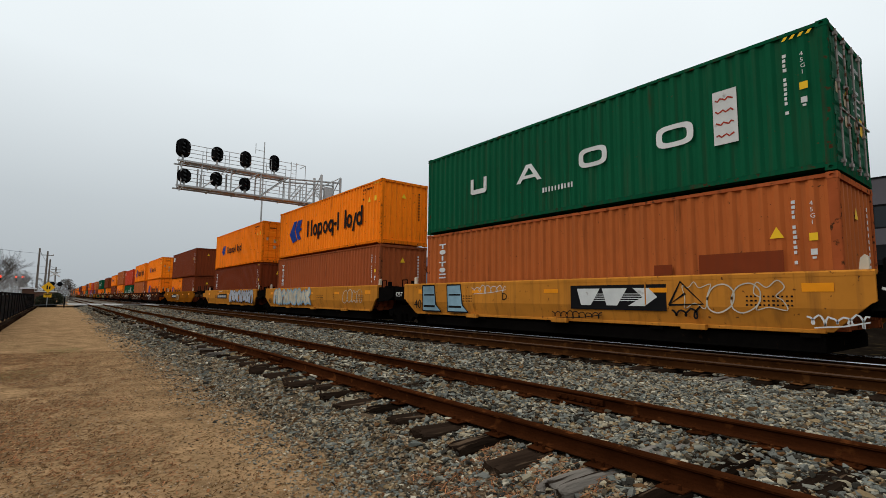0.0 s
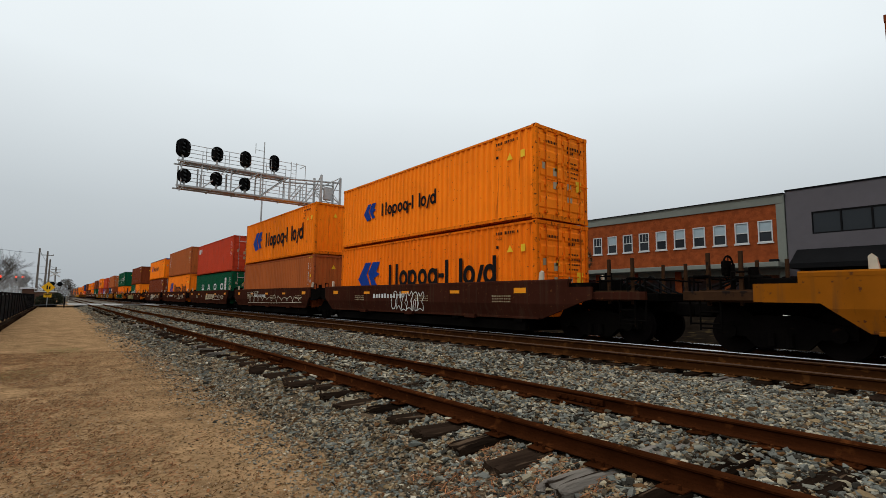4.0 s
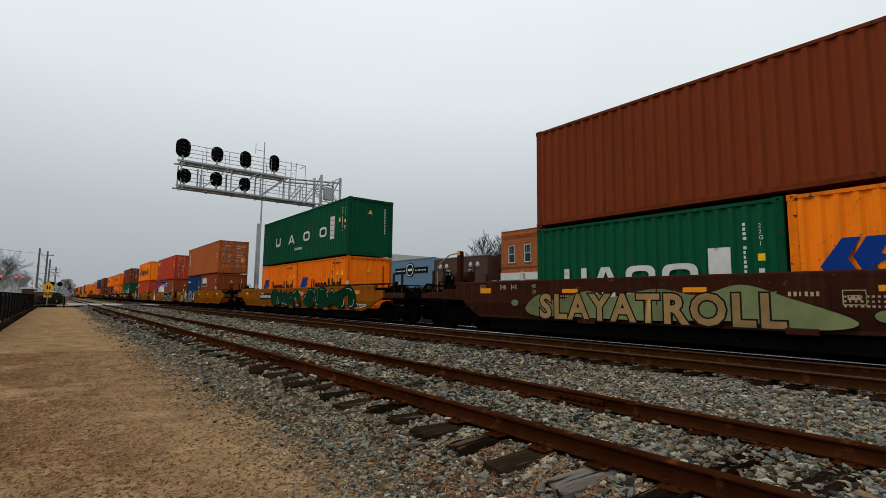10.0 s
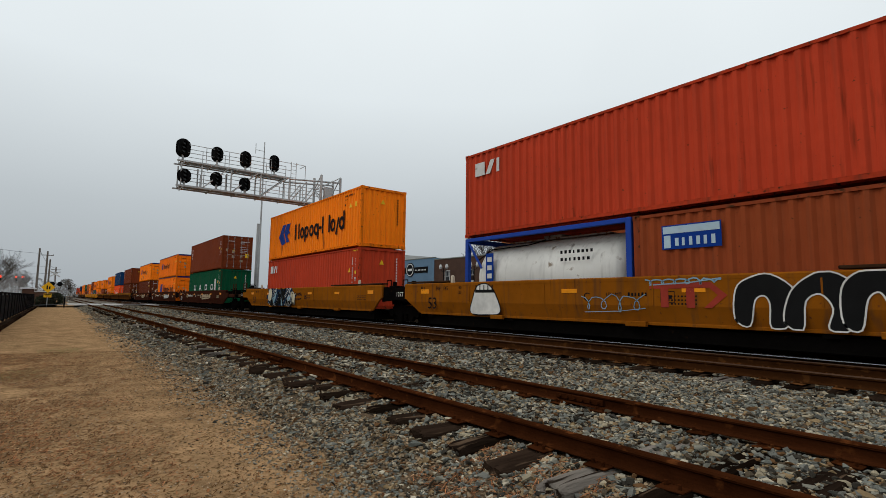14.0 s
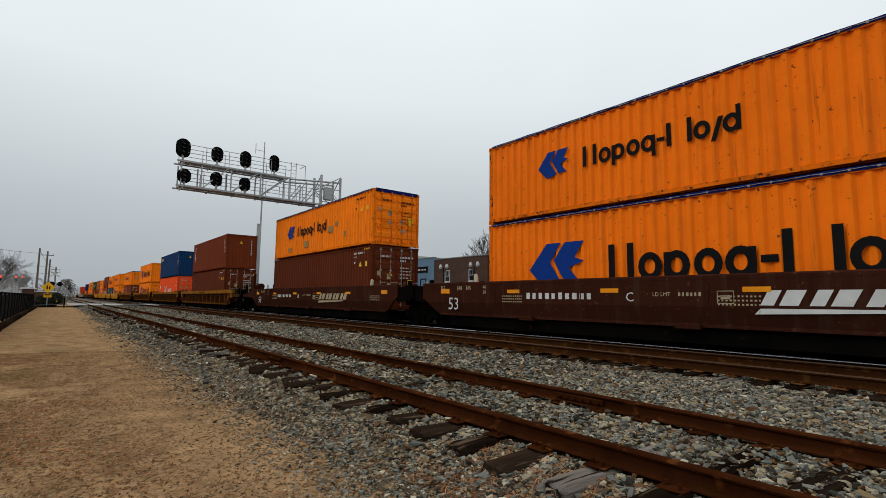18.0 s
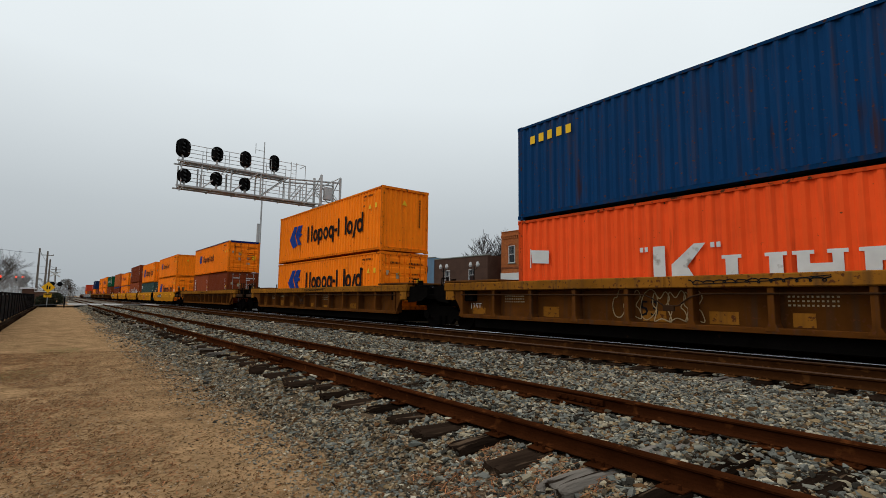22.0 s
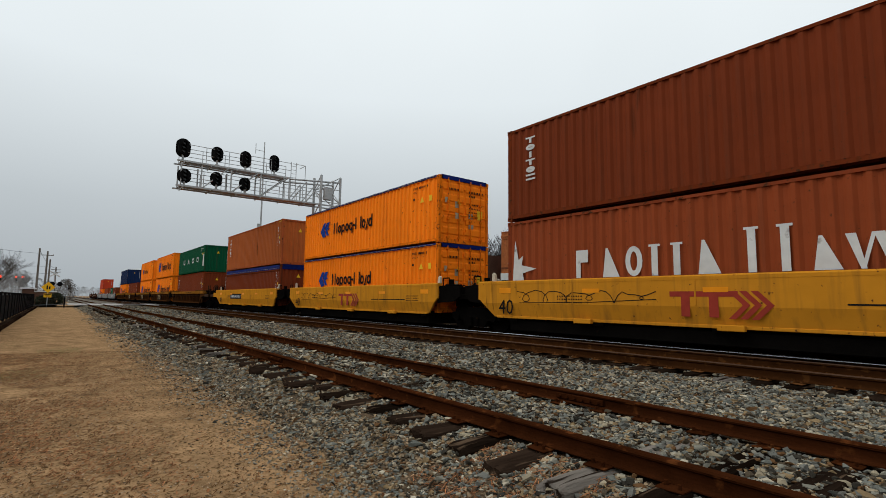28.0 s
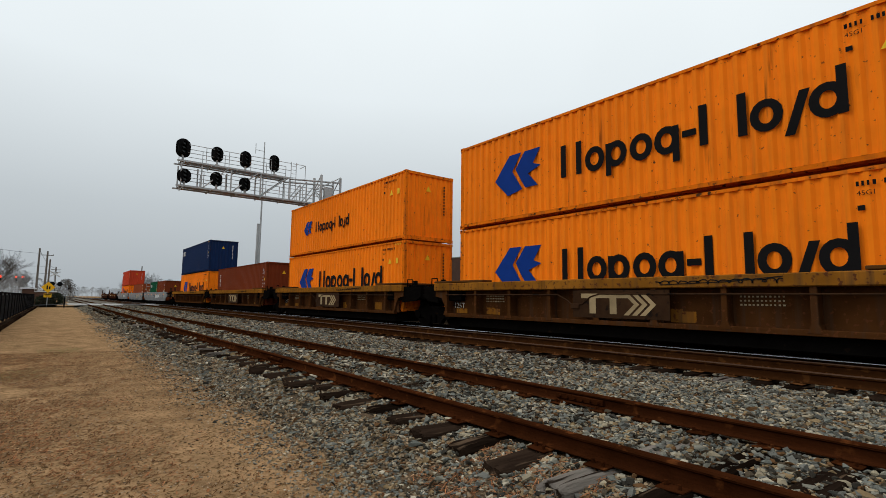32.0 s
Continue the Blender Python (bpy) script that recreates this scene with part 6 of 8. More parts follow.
            part_stuff("graffiti_outline", Geo().ribbon([(x0 + a, 1.5), (x0 + a + 0.7, 1.5), (x0 + a + 0.8, 0.85), (x0 + a + 1.1, 0.62), (x0 + a + 0.05, 0.62), (x0 + a, 1.5)], 0.05, yg - 0.004)
                 .plate(x0 + a + 0.1, x0 + a + 0.7, 1.15, 1.2, yg - 0.004).plate(x0 + a + 0.1, x0 + a + 0.75, 0.75, 0.82, yg - 0.004), G_BLACK, car)
    TRAIN.append((car, s, 0.0))
    return car


S40, S53 = (-0.48, 12.66), (-2.45, 14.65)
Y, GO, BR, BN, RB, RD, GY = ("smooth", CAR_YELLOW, "weathered yellow"), ("smooth", CAR_GOLD, "grimy gold"), ("smooth", CAR_BRIGHT, "bright yellow"), \
    ("smooth", CAR_BROWN, "dark brown"), ("ribbed", CAR_RIB, "brown and yellow ribbed"), ("ribbed", CAR_RIB_DARK, "dark brown ribbed"), ("smooth", CAR_GREY, "grey")
U, LO = "atop another", "in a well car"
# place of the lower left corner at the start, car, side span, ends, marks, lower boxes, upper boxes
# box: offset, length, height, colour, mark, doors, tarpaulin
TRAIN_LIST = [
    (-14.57, Y, S40, "jj", "40 T s P 125T D", [(0, L40, HC, "terra", "tall", 0, 0)], [(0, L40, HC, "green", "wide", 1, 0)]),
    (-30.12, Y, S40, "jj", "40 b s E", [(0, L40, HC, "russet", "tall", 0, 0)], [(0, L40, HC, "orange", "big", 0, 0)]),
    (-45.55, Y, S40, "ej", "40 N S", [(0, L40, HC, "maroon", "tall", 0, 0)], [(0, L40, HC, "orange", "small", 1, 0)]),
    (-65.48, GO, S40, "ee", "40 N t", [(0, L20, STD, "orange", "big", 0, 0), (6.12, L20, STD, "maroon", "", 0, 0)], [(0, L40, HC, "maroon", "corner", 0, 0)]),
    (-85.37, BN, S40, "je", "l n", [(0, L40, HC, "orange2", "big", 1, 0)], [(0, L40, HC, "orange", "small", 1, 0)]),
    (-100.81, BN, S40, "jj", "w n", [(0, L40, HC, "terra", "", 0, 0)], [(0, L40, HC, "orange", "big", 0, 0)]),
    (-116.26, BN, S40, "jj", "W s D", [(0, L40, STD, "green", "wide", 1, 0)], [(0, L40, HC, "red", "corner", 1, 0)]),
    (-131.71, BN, S40, "jj", "s n", [(0, L40, HC, "orange", "big", 0, 0)], [(0, L40, HC, "terra", "tall", 0, 0)]),
    (-147.19, BN, S40, "ej", "W l s", [(0, L40, HC, "maroon", "row", 1, 0)], [(0, L40, STD, "orange", "small", 1, 1)]),
    (-168.90, BN, S53, "ee", "R n", [(0, L20, STD, "green", "wide20", 0, 0), (6.12, L20, STD, "orange", "big", 0, 0)], [(0, L40, HC, "maroon", "row", 0, 0)]),
    (-192.67, GO, S53, "ee", "G N", [(0, L20, STD, "orange2", "big", 0, 0), (6.12, L20, STD, "orange2", "big", 0, 0)], [(0, L40, HC, "green", "wide", 0, 0)]),
    (-216.34, GO, S53, "je", "F f 53 N A", [(0, L20, STD, "blue", "small20", 0, 0), (6.12, L20, STD, "brown", "card", 0, 0)], [(0, L40, HC, "terra", "tall", 1, 0)]),
    (-235.89, GO, S53, "jj", "K f 53 125T C", [(6.12, L20, STD, "brown", "blue_card", 0, 0)], [(0, L40, HC, "red", "corner", 1, 0)]),
    (-255.35, GO, S53, "ej", "F 53 125T", [(0, L40, HC, "red", "corner", 0, 0)], [(0, L40, HC, "orange", "big", 0, 0)]),
    (-279.12, BN, S53, "je", "W 53 n A", [(0, L40, HC, "green", "wide", 0, 0)], [(0, L40, HC, "maroon", "tex", 1, 0)]),
    (-298.66, BN, S53, "jj", "W 53 n C", [(0, L40, HC, "orange2", "big", 1, 1)], [(0, L40, STD, "orange2", "small", 1, 1)]),
    (-318.18, BN, S53, "ej", "W 53 n B", [(0, L40, HC, "oxblood", "row", 1, 0)], [(0, L40, STD, "orange", "small", 1, 1)]),
    (-341.81, RB, S53, "je", "53 n l", [(0, L40, HC, "oxblood", "row", 1, 0)], [(0, L40, HC, "maroon", "tall", 0, 0)]),
    (-361.47, RB, S53, "jj", "53 l", [(0, L40, HC, "kred", "white", 1, 0)], [(0, L40, HC, "blue", "cream", 0, 0)]),
    (-381.51, RB, S53, "ej", "53 n", [(0, L40, STD, "orange", "big", 1, 0)], [(0, L40, HC, "orange", "big", 0, 0)]),
    (-405.13, RB, S53, "ee", "l n", [(0, L20, STD, "brown", "tall", 0, 0), (6.12, L20, STD, "maroon", "", 1, 0)], [(0, L40, STD, "orange", "small", 1, 1)]),
    (-426.76, BR, S40, "je", "40 N", [(0, L40, HC, "orange", "big", 1, 0)], [(0, L40, STD, "orange", "small", 0, 0)]),
    (-442.63, BR, S40, "jj", "40 t", [(0, L40, STD, "teal", "corner", 1, 0)], [(0, L40, HC, "orange", "big", 1, 0)]),
    (-458.37, BR, S40, "jj", "40 t", [(0, L40, HC, "brown", "script", 0, 0)], [(0, L40, HC, "maroon", "tall", 1, 0)]),
    (-474.02, BR, S40, "jj", "40 t", [(0, L40, STD, "orange", "small", 1, 1)], [(0, L40, STD, "orange", "small", 1, 1)]),
    (-489.79, BR, S40, "ej", "40 N B", [(0, L40, STD, "maroon", "", 0, 2)], [(0, L40, HC, "terra", "tall", 0, 0)]),
    (-509.66, RD, S40, "je", "40 n", [(0, L40, HC, "maroon", "tex", 0, 0)], [(0, L40, STD, "green", "wide42", 0, 0)]),
    (-525.27, RD, S40, "jj", "40 t", [(0, L40, HC, "orange", "big", 0, 0)], [(0, L40, HC, "orange", "big", 0, 0)]),
    (-540.87, RD, S40, "jj", "40 t", [(0, L40, HC, "orange", "big", 0, 0)], [(0, L40, HC, "orange", "small", 0, 0)]),
    (-556.93, RD, S40, "jj", "t", [(0, L40, HC, "maroon", "tex", 0, 0)], []),
    (-572.60, RD, S40, "ej", "n", [(0, L40, HC, "orange", "big", 0, 0)], [(0, L40, HC, "navy", "corner", 0, 0)]),
    (-594.5, GY, S53, "je", "W", [(0, L20, STD, "green", "corner", 0, 0), (6.12, L20, STD, "maroon", "", 0, 0)], []),
    (-614.0, GY, S53, "jj", "W", [(0, L40, STD, "brown", "row", 1, 0)], []),
    (-633.5, GY, S53, "ej", "W", [(0, L40, STD, "orange2", "big", 1, 0)], [(0, L40, HC, "red", "corner", 0, 0)]),
    (-656.5, BN, S53, "ee", "n", [], []),
    (-680.0, BN, S53, "ee", "n", [], []),
]
FLOOR = 0.54
for i, (s, car_kind, span, ends, marks, low, up) in enumerate(TRAIN_LIST):
    well_car(s, car_kind[0], car_kind[1], car_kind[2], span, ends, marks.split(), 100 + i)
    mid_z = FLOOR
    for k, (dx, L, H, colour, mark, doors, tarp) in enumerate(low):
        container(s + dx, FLOOR, L, H, colour, mark, doors, tarp, 1000 + i * 10 + k, LO)
        mid_z = FLOOR + H
    if i == 12:
        tank(s, FLOOR, LO)
    for k, (dx, L, H, colour, mark, doors, tarp) in enumerate(up):
        container(s + dx, mid_z + 0.03, L, H, colour, mark, doors, tarp, 5000 + i * 10 + k, U)


# ---- signal bridge ----
GX = -32.4
GZ0, GZ1 = 7.92, 9.42
bridge = thing("signal_bridge", "galvanised steel cantilever signal bridge on a lattice mast", "signal bridge")
for y in (14.05, 15.5):
    for x in (GX - 0.6, GX + 0.6):
        part("mast_leg", Geo().cyl((x, y, 0.0), (x, y, 9.95), 0.09, 10), GALV, bridge)
k = 0
z = 0.5
while z < 9.2:
    for y in (14.05, 15.5):
        a, b = (GX - 0.6, GX + 0.6) if k % 2 else (GX + 0.6, GX - 0.6)
        part("mast_brace", Geo().cyl((a, y, z), (b, y, z + 0.95), 0.035, 6), GALV, bridge)
    for x in (GX - 0.6, GX + 0.6):
        a, b = (14.05, 15.5) if k % 2 else (15.5, 14.05)
        part("mast_brace", Geo().cyl((x, a, z), (x, b, z + 0.95), 0.035, 6), GALV, bridge)
        part("mast_strut", Geo().cyl((x, 14.05, z), (x, 15.5, z), 0.03, 6), GALV, bridge)
    z += 0.95
    k += 1
part("mast_base", Geo().box(GX - 1.0, GX + 1.0, 13.75, 15.8, -0.1, 0.35, 0.04), CONCRETE, bridge, "concrete footing")
part("relay_case", Geo().box(GX + 0.62, GX + 0.95, 14.2, 14.75, 8.2, 9.1, 0.03), GALV, bridge, "grey relay case")
YE = 5.3
for x in (GX - 0.55, GX + 0.55):
    part("lower_chord", Geo().box(x - 0.035, x + 0.035, YE - 0.25, 15.5, GZ0 - 0.09, GZ0, 0.01), GALV, bridge)
    part("upper_chord", Geo().box(x - 0.035, x + 0.035, YE - 0.25, 11.9, GZ1 - 0.09, GZ1, 0.01), GALV, bridge)
    part("top_chord", Geo().cyl((x, 11.8, GZ1 - 0.1), (x, 15.5, 9.62), 0.06, 8), GALV, bridge)
    for y in (YE, 6.4, 8.1, 9.9, 11.8, 13.0):
        part("upright", Geo().box(x - 0.035, x + 0.035, y - 0.035, y + 0.035, GZ0, GZ1 - 0.16), GALV, bridge)
    for a, b in ((6.5, 7.9), (8.2, 9.7), (10.0, 11.6), (12.0, 13.0), (13.0, 14.0)):
        part("diagonal", Geo().cyl((x, a, GZ0), (x, b, GZ1 - 0.1), 0.038, 6), GALV, bridge)


def walkway(z, y0, y1):
    w = part("walkway", Geo().box(GX - 0.5, GX + 0.5, y0, y1, z, z + 0.04), GALV, bridge, "grating walkway")
    for x in (GX - 0.5, GX + 0.5):
        for h in (0.5, 1.0):
            part("guard_rail", Geo().cyl((x, y0, z + h), (x, y1, z + h), 0.022, 6), GALV, w)
        y = y0
        while y < y1 + 0.01:
            part("guard_post", Geo().cyl((x, y, z), (x, y, z + 1.0), 0.022, 6), GALV, w)
            y += (y1 - y0) / round((y1 - y0) / 1.25)
    y = y0 + 0.1
    while y < y1:
        part("bracket", Geo().box(GX - 0.58, GX + 0.58, y, y + 0.05, z - 0.15, z - 0.09), GALV, w)
        y += 1.5


walkway(GZ1, YE, 11.9)
walkway(GZ0, YE, 14.0)
for x in (GX - 0.5, GX + 0.5):
    part("ladder_rail", Geo().cyl((x * 0 + GX + 0.5, 11.9 + (0.35 if x > GX else 0), GZ0), (GX + 0.5, 11.9 + (0.35 if x > GX else 0), GZ1 + 1.1), 0.025, 6), GALV, bridge)
for k in range(9):
    part("ladder_rung", Geo().cyl((GX + 0.5, 11.9, GZ0 + 0.25 + k * 0.26), (GX + 0.5, 12.25, GZ0 + 0.25 + k * 0.26), 0.014, 5), GALV, bridge)
part("landing_rail", Geo().tube([(GX - 0.5, 12.9, GZ1 + 1.0), (GX + 0.5, 12.9, GZ1 + 1.0), (GX + 0.5, 12.0, GZ1 + 1.0)], 0.022, 6).tube([(GX + 0.5, 12.9, GZ1 + 1.0), (GX + 0.5, 12.9, GZ1 - 0.1)], 0.022, 6), GALV, bridge)


def signal_head(y, z, w, tall):
    r = w / 2
    pts = [(r * math.cos(a), (tall - w) * (1 if math.sin(a) >= 0 else -1) * 0.5 + r * math.sin(a)) for a in [2 * math.pi * i / 28 for i in range(28)]]
    sh = part("signal_head", Geo().prism(pts, -0.02, 0.03, "x"), DARK, bridge, "black oval railway signal head", at=pose(GX + 0.35, y, z))
    part("housing", Geo().prism([(u * 0.72, v * 0.72) for u, v in pts], 0.03, 0.28, "x"), DARK, sh)
    for dz in (-0.24, 0.0, 0.24):
        part("hood", Geo().cyl((0.28, 0, dz), (0.48, 0, dz - 0.02), 0.125, 14, 0.11, caps=False), DARK, sh)
        part("lens", Geo().cyl((0.281, 0, dz), (0.29, 0, dz), 0.10, 14), GLASS, sh)
    part("mount", Geo().cyl((0.05, 0, -tall / 2 - 0.2), (0.05, 0, -tall / 2 + 0.1), 0.06, 8).box(-0.08, 0.18, -0.12, 0.12, -tall / 2 - 0.24, -tall / 2 - 0.17), GALV, sh)


for y, z, w, tall in ((5.36, 10.19, 0.80, 1.16), (7.26, 10.16, 0.70, 0.98), (8.95, 10.16, 0.68, 1.10), (10.80, 10.24, 0.64, 1.14)):
    signal_head(y, z, w, tall)
for y, z, w, tall in ((5.50, 8.52, 0.76, 0.88), (7.28, 8.6, 0.70, 0.92), (8.98, 8.54, 0.70, 0.90)):
    signal_head(y, z, w, tall)
am = thing("radio_mast", "slim grey radio mast with small antennas", "mast", at=pose(-52.3, 16.5, 0))
part("pole", Geo().cyl((0, 0, 0), (0, 0, 10.5), 0.10, 10, 0.085).cyl((0, 0, 10.5), (0, 0, 18.0), 0.085, 10, 0.05), GALV, am)
part("antenna", Geo().cyl((0, -0.9, 17.0), (0, 0, 17.0), 0.03, 6).cyl((0, -0.9, 16.6), (0, -0.9, 17.7), 0.035, 6), GALV, am)
part("antenna", Geo().cyl((0, -0.7, 13.9), (0, 0, 13.9), 0.03, 6).cyl((0, -0.7, 13.6), (0, -0.7, 14.4), 0.03, 6), GALV, am)
mp = thing("monopole", "plain grey steel monopole beside the tracks", "pole", at=pose(-53.3, 16.6, 0))
part("shaft", Geo().cyl((0, 0, 0), (0, 0, 9.2), 0.20, 14, 0.17), GALV, mp)
part("cap", Geo().cyl((0, 0, 9.2), (0, 0, 9.26), 0.19, 14), GALV, mp)

# ---- shops across the street ----
FY = 38.0


def sash(parent, x, z, w, h, arched=False, lit=True):
    """A white double-hung window in the wall plane y = FY, with its sill."""
    win = part("window", Geo().box(x, x + 0.07, FY - 0.03, FY + 0.12, z, z + h).box(x + w - 0.07, x + w, FY - 0.03, FY + 0.12, z, z + h)
               .box(x + 0.07, x + w - 0.07, FY - 0.03, FY + 0.12, z, z + 0.07).box(x + 0.07, x + w - 0.07, FY - 0.03, FY + 0.12, z + h - 0.07, z + h)
               .box(x + 0.07, x + w - 0.07, FY, FY + 0.1, z + h * 0.5 - 0.03, z + h * 0.5 + 0.03), WHITE_PAINT, parent, "white sash window")
    part("pane", Geo().box(x + 0.07, x + w - 0.07, FY + 0.06, FY + 0.07, z + 0.07, z + h * 0.5 - 0.03), GLASS, win)
    part("pane", Geo().box(x + 0.07, x + w - 0.07, FY + 0.04, FY + 0.05, z + h * 0.5 + 0.03, z + h - 0.07), BLIND if lit else GLASS, win, "" if not lit else "pane with a pale blind behind")
    part("sill", Geo().box(x - 0.06, x + w + 0.06, FY - 0.09, FY + 0.02, z - 0.09, z), WHITE_PAINT if not arched else CORNICE, win)
    if not lit:
        for k in (1, 2):
            part("glazing_bar", Geo().box(x + w * k / 3 - 0.012, x + w * k / 3 + 0.012, FY + 0.028, FY + 0.045, z + h * 0.5, z + h - 0.07), WHITE_PAINT, win)
    if arched:
        g = Geo()
        for i in range(8):
            a0, a1 = math.pi * i / 8, math.pi * (i + 1) / 8
            c = x + w / 2
            g.prism([(c + math.cos(a0) * w * 0.5, z + h + math.sin(a0) * 0.22), (c + math.cos(a1) * w * 0.5, z + h + math.sin(a1) * 0.22),
                     (c + math.cos(a1) * (w * 0.5 + 0.14), z + h + math.sin(a1) * 0.4), (c + math.cos(a0) * (w * 0.5 + 0.14), z + h + math.sin(a0) * 0.4)], FY - 0.05, FY + 0.02)
        part("brick_arch", g, OLD_BRICK, win)
    return win


def wall_with_holes(parent, x0, x1, z0, z1, holes, material, depth=0.35):
    """A front wall with real openings: holes are (x, z, w, h) in one row, sorted by x."""
    zs = holes[0][1], holes[0][1] + holes[0][3]
    part("wall", Geo().box(x0, x1, FY, FY + depth, z0, zs[0]), material, parent)
    part("upper_wall", Geo().box(x0, x1, FY, FY + depth, zs[1], z1), material, parent)
    x = x0
    for hx, _, w, _ in holes + [(x1, 0, 0, 0)]:
        part("wall_pier", Geo().box(x, hx, FY, FY + depth, zs[0], zs[1]), material, parent)
        x = hx + w


def body(parent, x0, x1, z, material, roofm=ASPHALT, deep=16.0):
    """Side and rear walls, a roof and a dark room behind the openings."""
    part("side_wall", Geo().box(x0, x0 + 0.3, FY + 0.36, FY + deep, 0, z), material, parent)
    part("side_wall", Geo().box(x1 - 0.3, x1, FY + 0.36, FY + deep, 0, z), material, parent)
    part("rear_wall", Geo().box(x0 + 0.3, x1 - 0.3, FY + deep - 0.3, FY + deep, 0, z), material, parent)
    part("roof", Geo().box(x0 + 0.3, x1 - 0.3, FY + 0.36, FY + deep - 0.3, z - 0.7, z - 0.5), roofm, parent)
    part("inner_room", Geo().box(x0 + 0.35, x1 - 0.35, FY + 1.6, FY + 1.7, 0.2, z - 0.8), SHADE, parent)


# red brick shop with twelve windows
bx0, bx1, bz = -30.1, -11.4, 8.7
shop = thing("brick_building", "two-storey orange-red brick shop building with twelve white windows", "building")
holes = [(-29.32 + 1.478 * k, 5.55, 0.89, 1.5) for k in range(12)]
wall_with_holes(shop, bx0 + 0.5, bx1 - 0.5, 4.2, bz - 0.6, holes, BRICK_WALL)
for x in (bx0, bx1 - 0.5):
    part("corner_pier", Geo().box(x, x + 0.5, FY - 0.08, FY + 0.35, 0, bz - 0.6, 0.02), CORNICE, shop, "grey-green end pier")
part("cornice", Geo().prism([(FY + 0.35, bz - 0.6), (FY - 0.10, bz - 0.6), (FY - 0.12, bz - 0.1), (FY - 0.2, bz), (FY + 0.35, bz)], bx0, bx1, "x"), CORNICE, shop, "grey-green metal cornice")
part("coping", Geo().box(bx0 - 0.03, bx1 + 0.03, FY - 0.24, FY + 0.4, bz, bz + 0.07, 0.01), DARK, shop)
for k, (x, z, w, h) in enumerate(holes):
    sash(shop, x, z, w, h, False, k not in (2, 4, 5))
for k in range(13):
    part("brick_band", Geo().box(-29.45 - 0.42 + 1.478 * k + 0.02, -29.45 - 0.42 + 1.478 * k + 0.46, FY - 0.012, FY, 7.08, 7.15), BRICK, shop)
part("canopy", Geo().box(bx0 + 0.05, bx1 - 0.05, FY - 1.6, FY, 3.75, 4.08, 0.03), CORNICE, shop, "flat grey-green canopy over the shopfronts")
for k in range(5):
    x = bx0 + 0.8 + k * 3.6
    part("shop_window", Geo().box(x, x + 3.1, FY + 0.1, FY + 0.14, 0.6, 3.3), GLASS, shop)
    part("stall_riser", Geo().box(x - 0.25, x + 3.35, FY, FY + 0.3, 0.2, 0.6), BRICK_WALL, shop)
    part("shop_pier", Geo().box(x - 0.5, x, FY, FY + 0.3, 0.2, 3.75), BRICK_WALL, shop)
part("lintel", Geo().box(bx0 + 0.5, bx1 - 0.5, FY + 0.02, FY + 0.3, 3.3, 4.2), CORNICE, shop)
body(shop, bx0, bx1, bz, BRICK_WALL)
part("roof_unit", Geo().box(bx1 - 1.0, bx1 - 0.45, FY - 0.35, FY - 0.05, 3.9, 4.35, 0.05), DARK, shop, "dark lamp box at the canopy end")

# older pink brick building
ox0, ox1, oz = -38.1, -30.15, 8.75
old = thing("old_brick_building", "older pinkish brick building with three arched windows", "building")
oh = [(-37.0, 5.38, 0.95, 1.85), (-34.75, 5.38, 0.95, 1.85), (-32.35, 5.38, 0.95, 1.85)]
wall_with_holes(old, ox0, ox1, 3.9, oz, oh, OLD_BRICK)
for x, z, w, h in oh:
    sash(old, x, z, w, h, True, False)
part("belt_course", Geo().box(ox0, ox1, FY - 0.04, FY, 4.75, 4.95, 0.01), DARK_BRICK, old, "darker brick belt course")
for k in range(26):
    part("dentil", Geo().box(ox0 + 0.1 + k * 0.305, ox0 + 0.27 + k * 0.305, FY - 0.08, FY, oz - 0.75, oz - 0.5), OLD_BRICK, old)
part("cornice", Geo().box(ox0, ox1, FY - 0.1, FY + 0.36, oz - 0.5, oz - 0.3, 0.02).box(ox0, ox1, FY - 0.05, FY + 0.36, oz, oz + 0.08, 0.01), OLD_BRICK, old)
part("fascia", Geo().box(ox0, ox1, FY - 0.12, FY, 3.45, 4.3, 0.02), WHITE_WALL, old, "cream painted shop fascia")
part("canopy", Geo().box(ox0, ox1, FY - 1.4, FY - 0.13, 3.25, 3.5, 0.02), CORNICE, old)
part("shop_window", Geo().box(ox0 + 0.5, ox1 - 0.5, FY + 0.1, FY + 0.14, 0.6, 3.2), GLASS, old)
part("stall_riser", Geo().box(ox0, ox1, FY, FY + 0.3, 0.2, 0.6), OLD_BRICK, old)
body(old, ox0, ox1, oz, OLD_BRICK)

# dark grey building
gx0, gx1, gz = -11.35, 22.0, 8.85
grey = thing("grey_building", "dark grey rendered building with a long black-framed window band", "building")
gh = [(-9.95, 5.85, 9.0, 1.45), (1.5, 5.85, 9.0, 1.45), (12.5, 5.85, 8.0, 1.45)]
wall_with_holes(grey, gx0, gx1, 4.0, gz, gh, GREY_WALL)
for x, z, w, h in gh:
    win = part("window", Geo().box(x, x + w, FY + 0.02, FY + 0.16, z, z + 0.09).box(x, x + w, FY + 0.02, FY + 0.16, z + h - 0.09, z + h), DARK, grey, "black-framed ribbon window")
    n = round(w / 1.5)
    for k in range(n + 1):
        part("mullion", Geo().box(x + w * k / n - 0.045, x + w * k / n + 0.045, FY + 0.02, FY + 0.16, z + 0.09, z + h - 0.09), DARK, win)
    for k in range(n):
        part("pane", Geo().box(x + w * k / n + 0.045, x + w * (k + 1) / n - 0.045, FY + 0.10, FY + 0.11, z + 0.09, z + h - 0.09), GLASS, win)
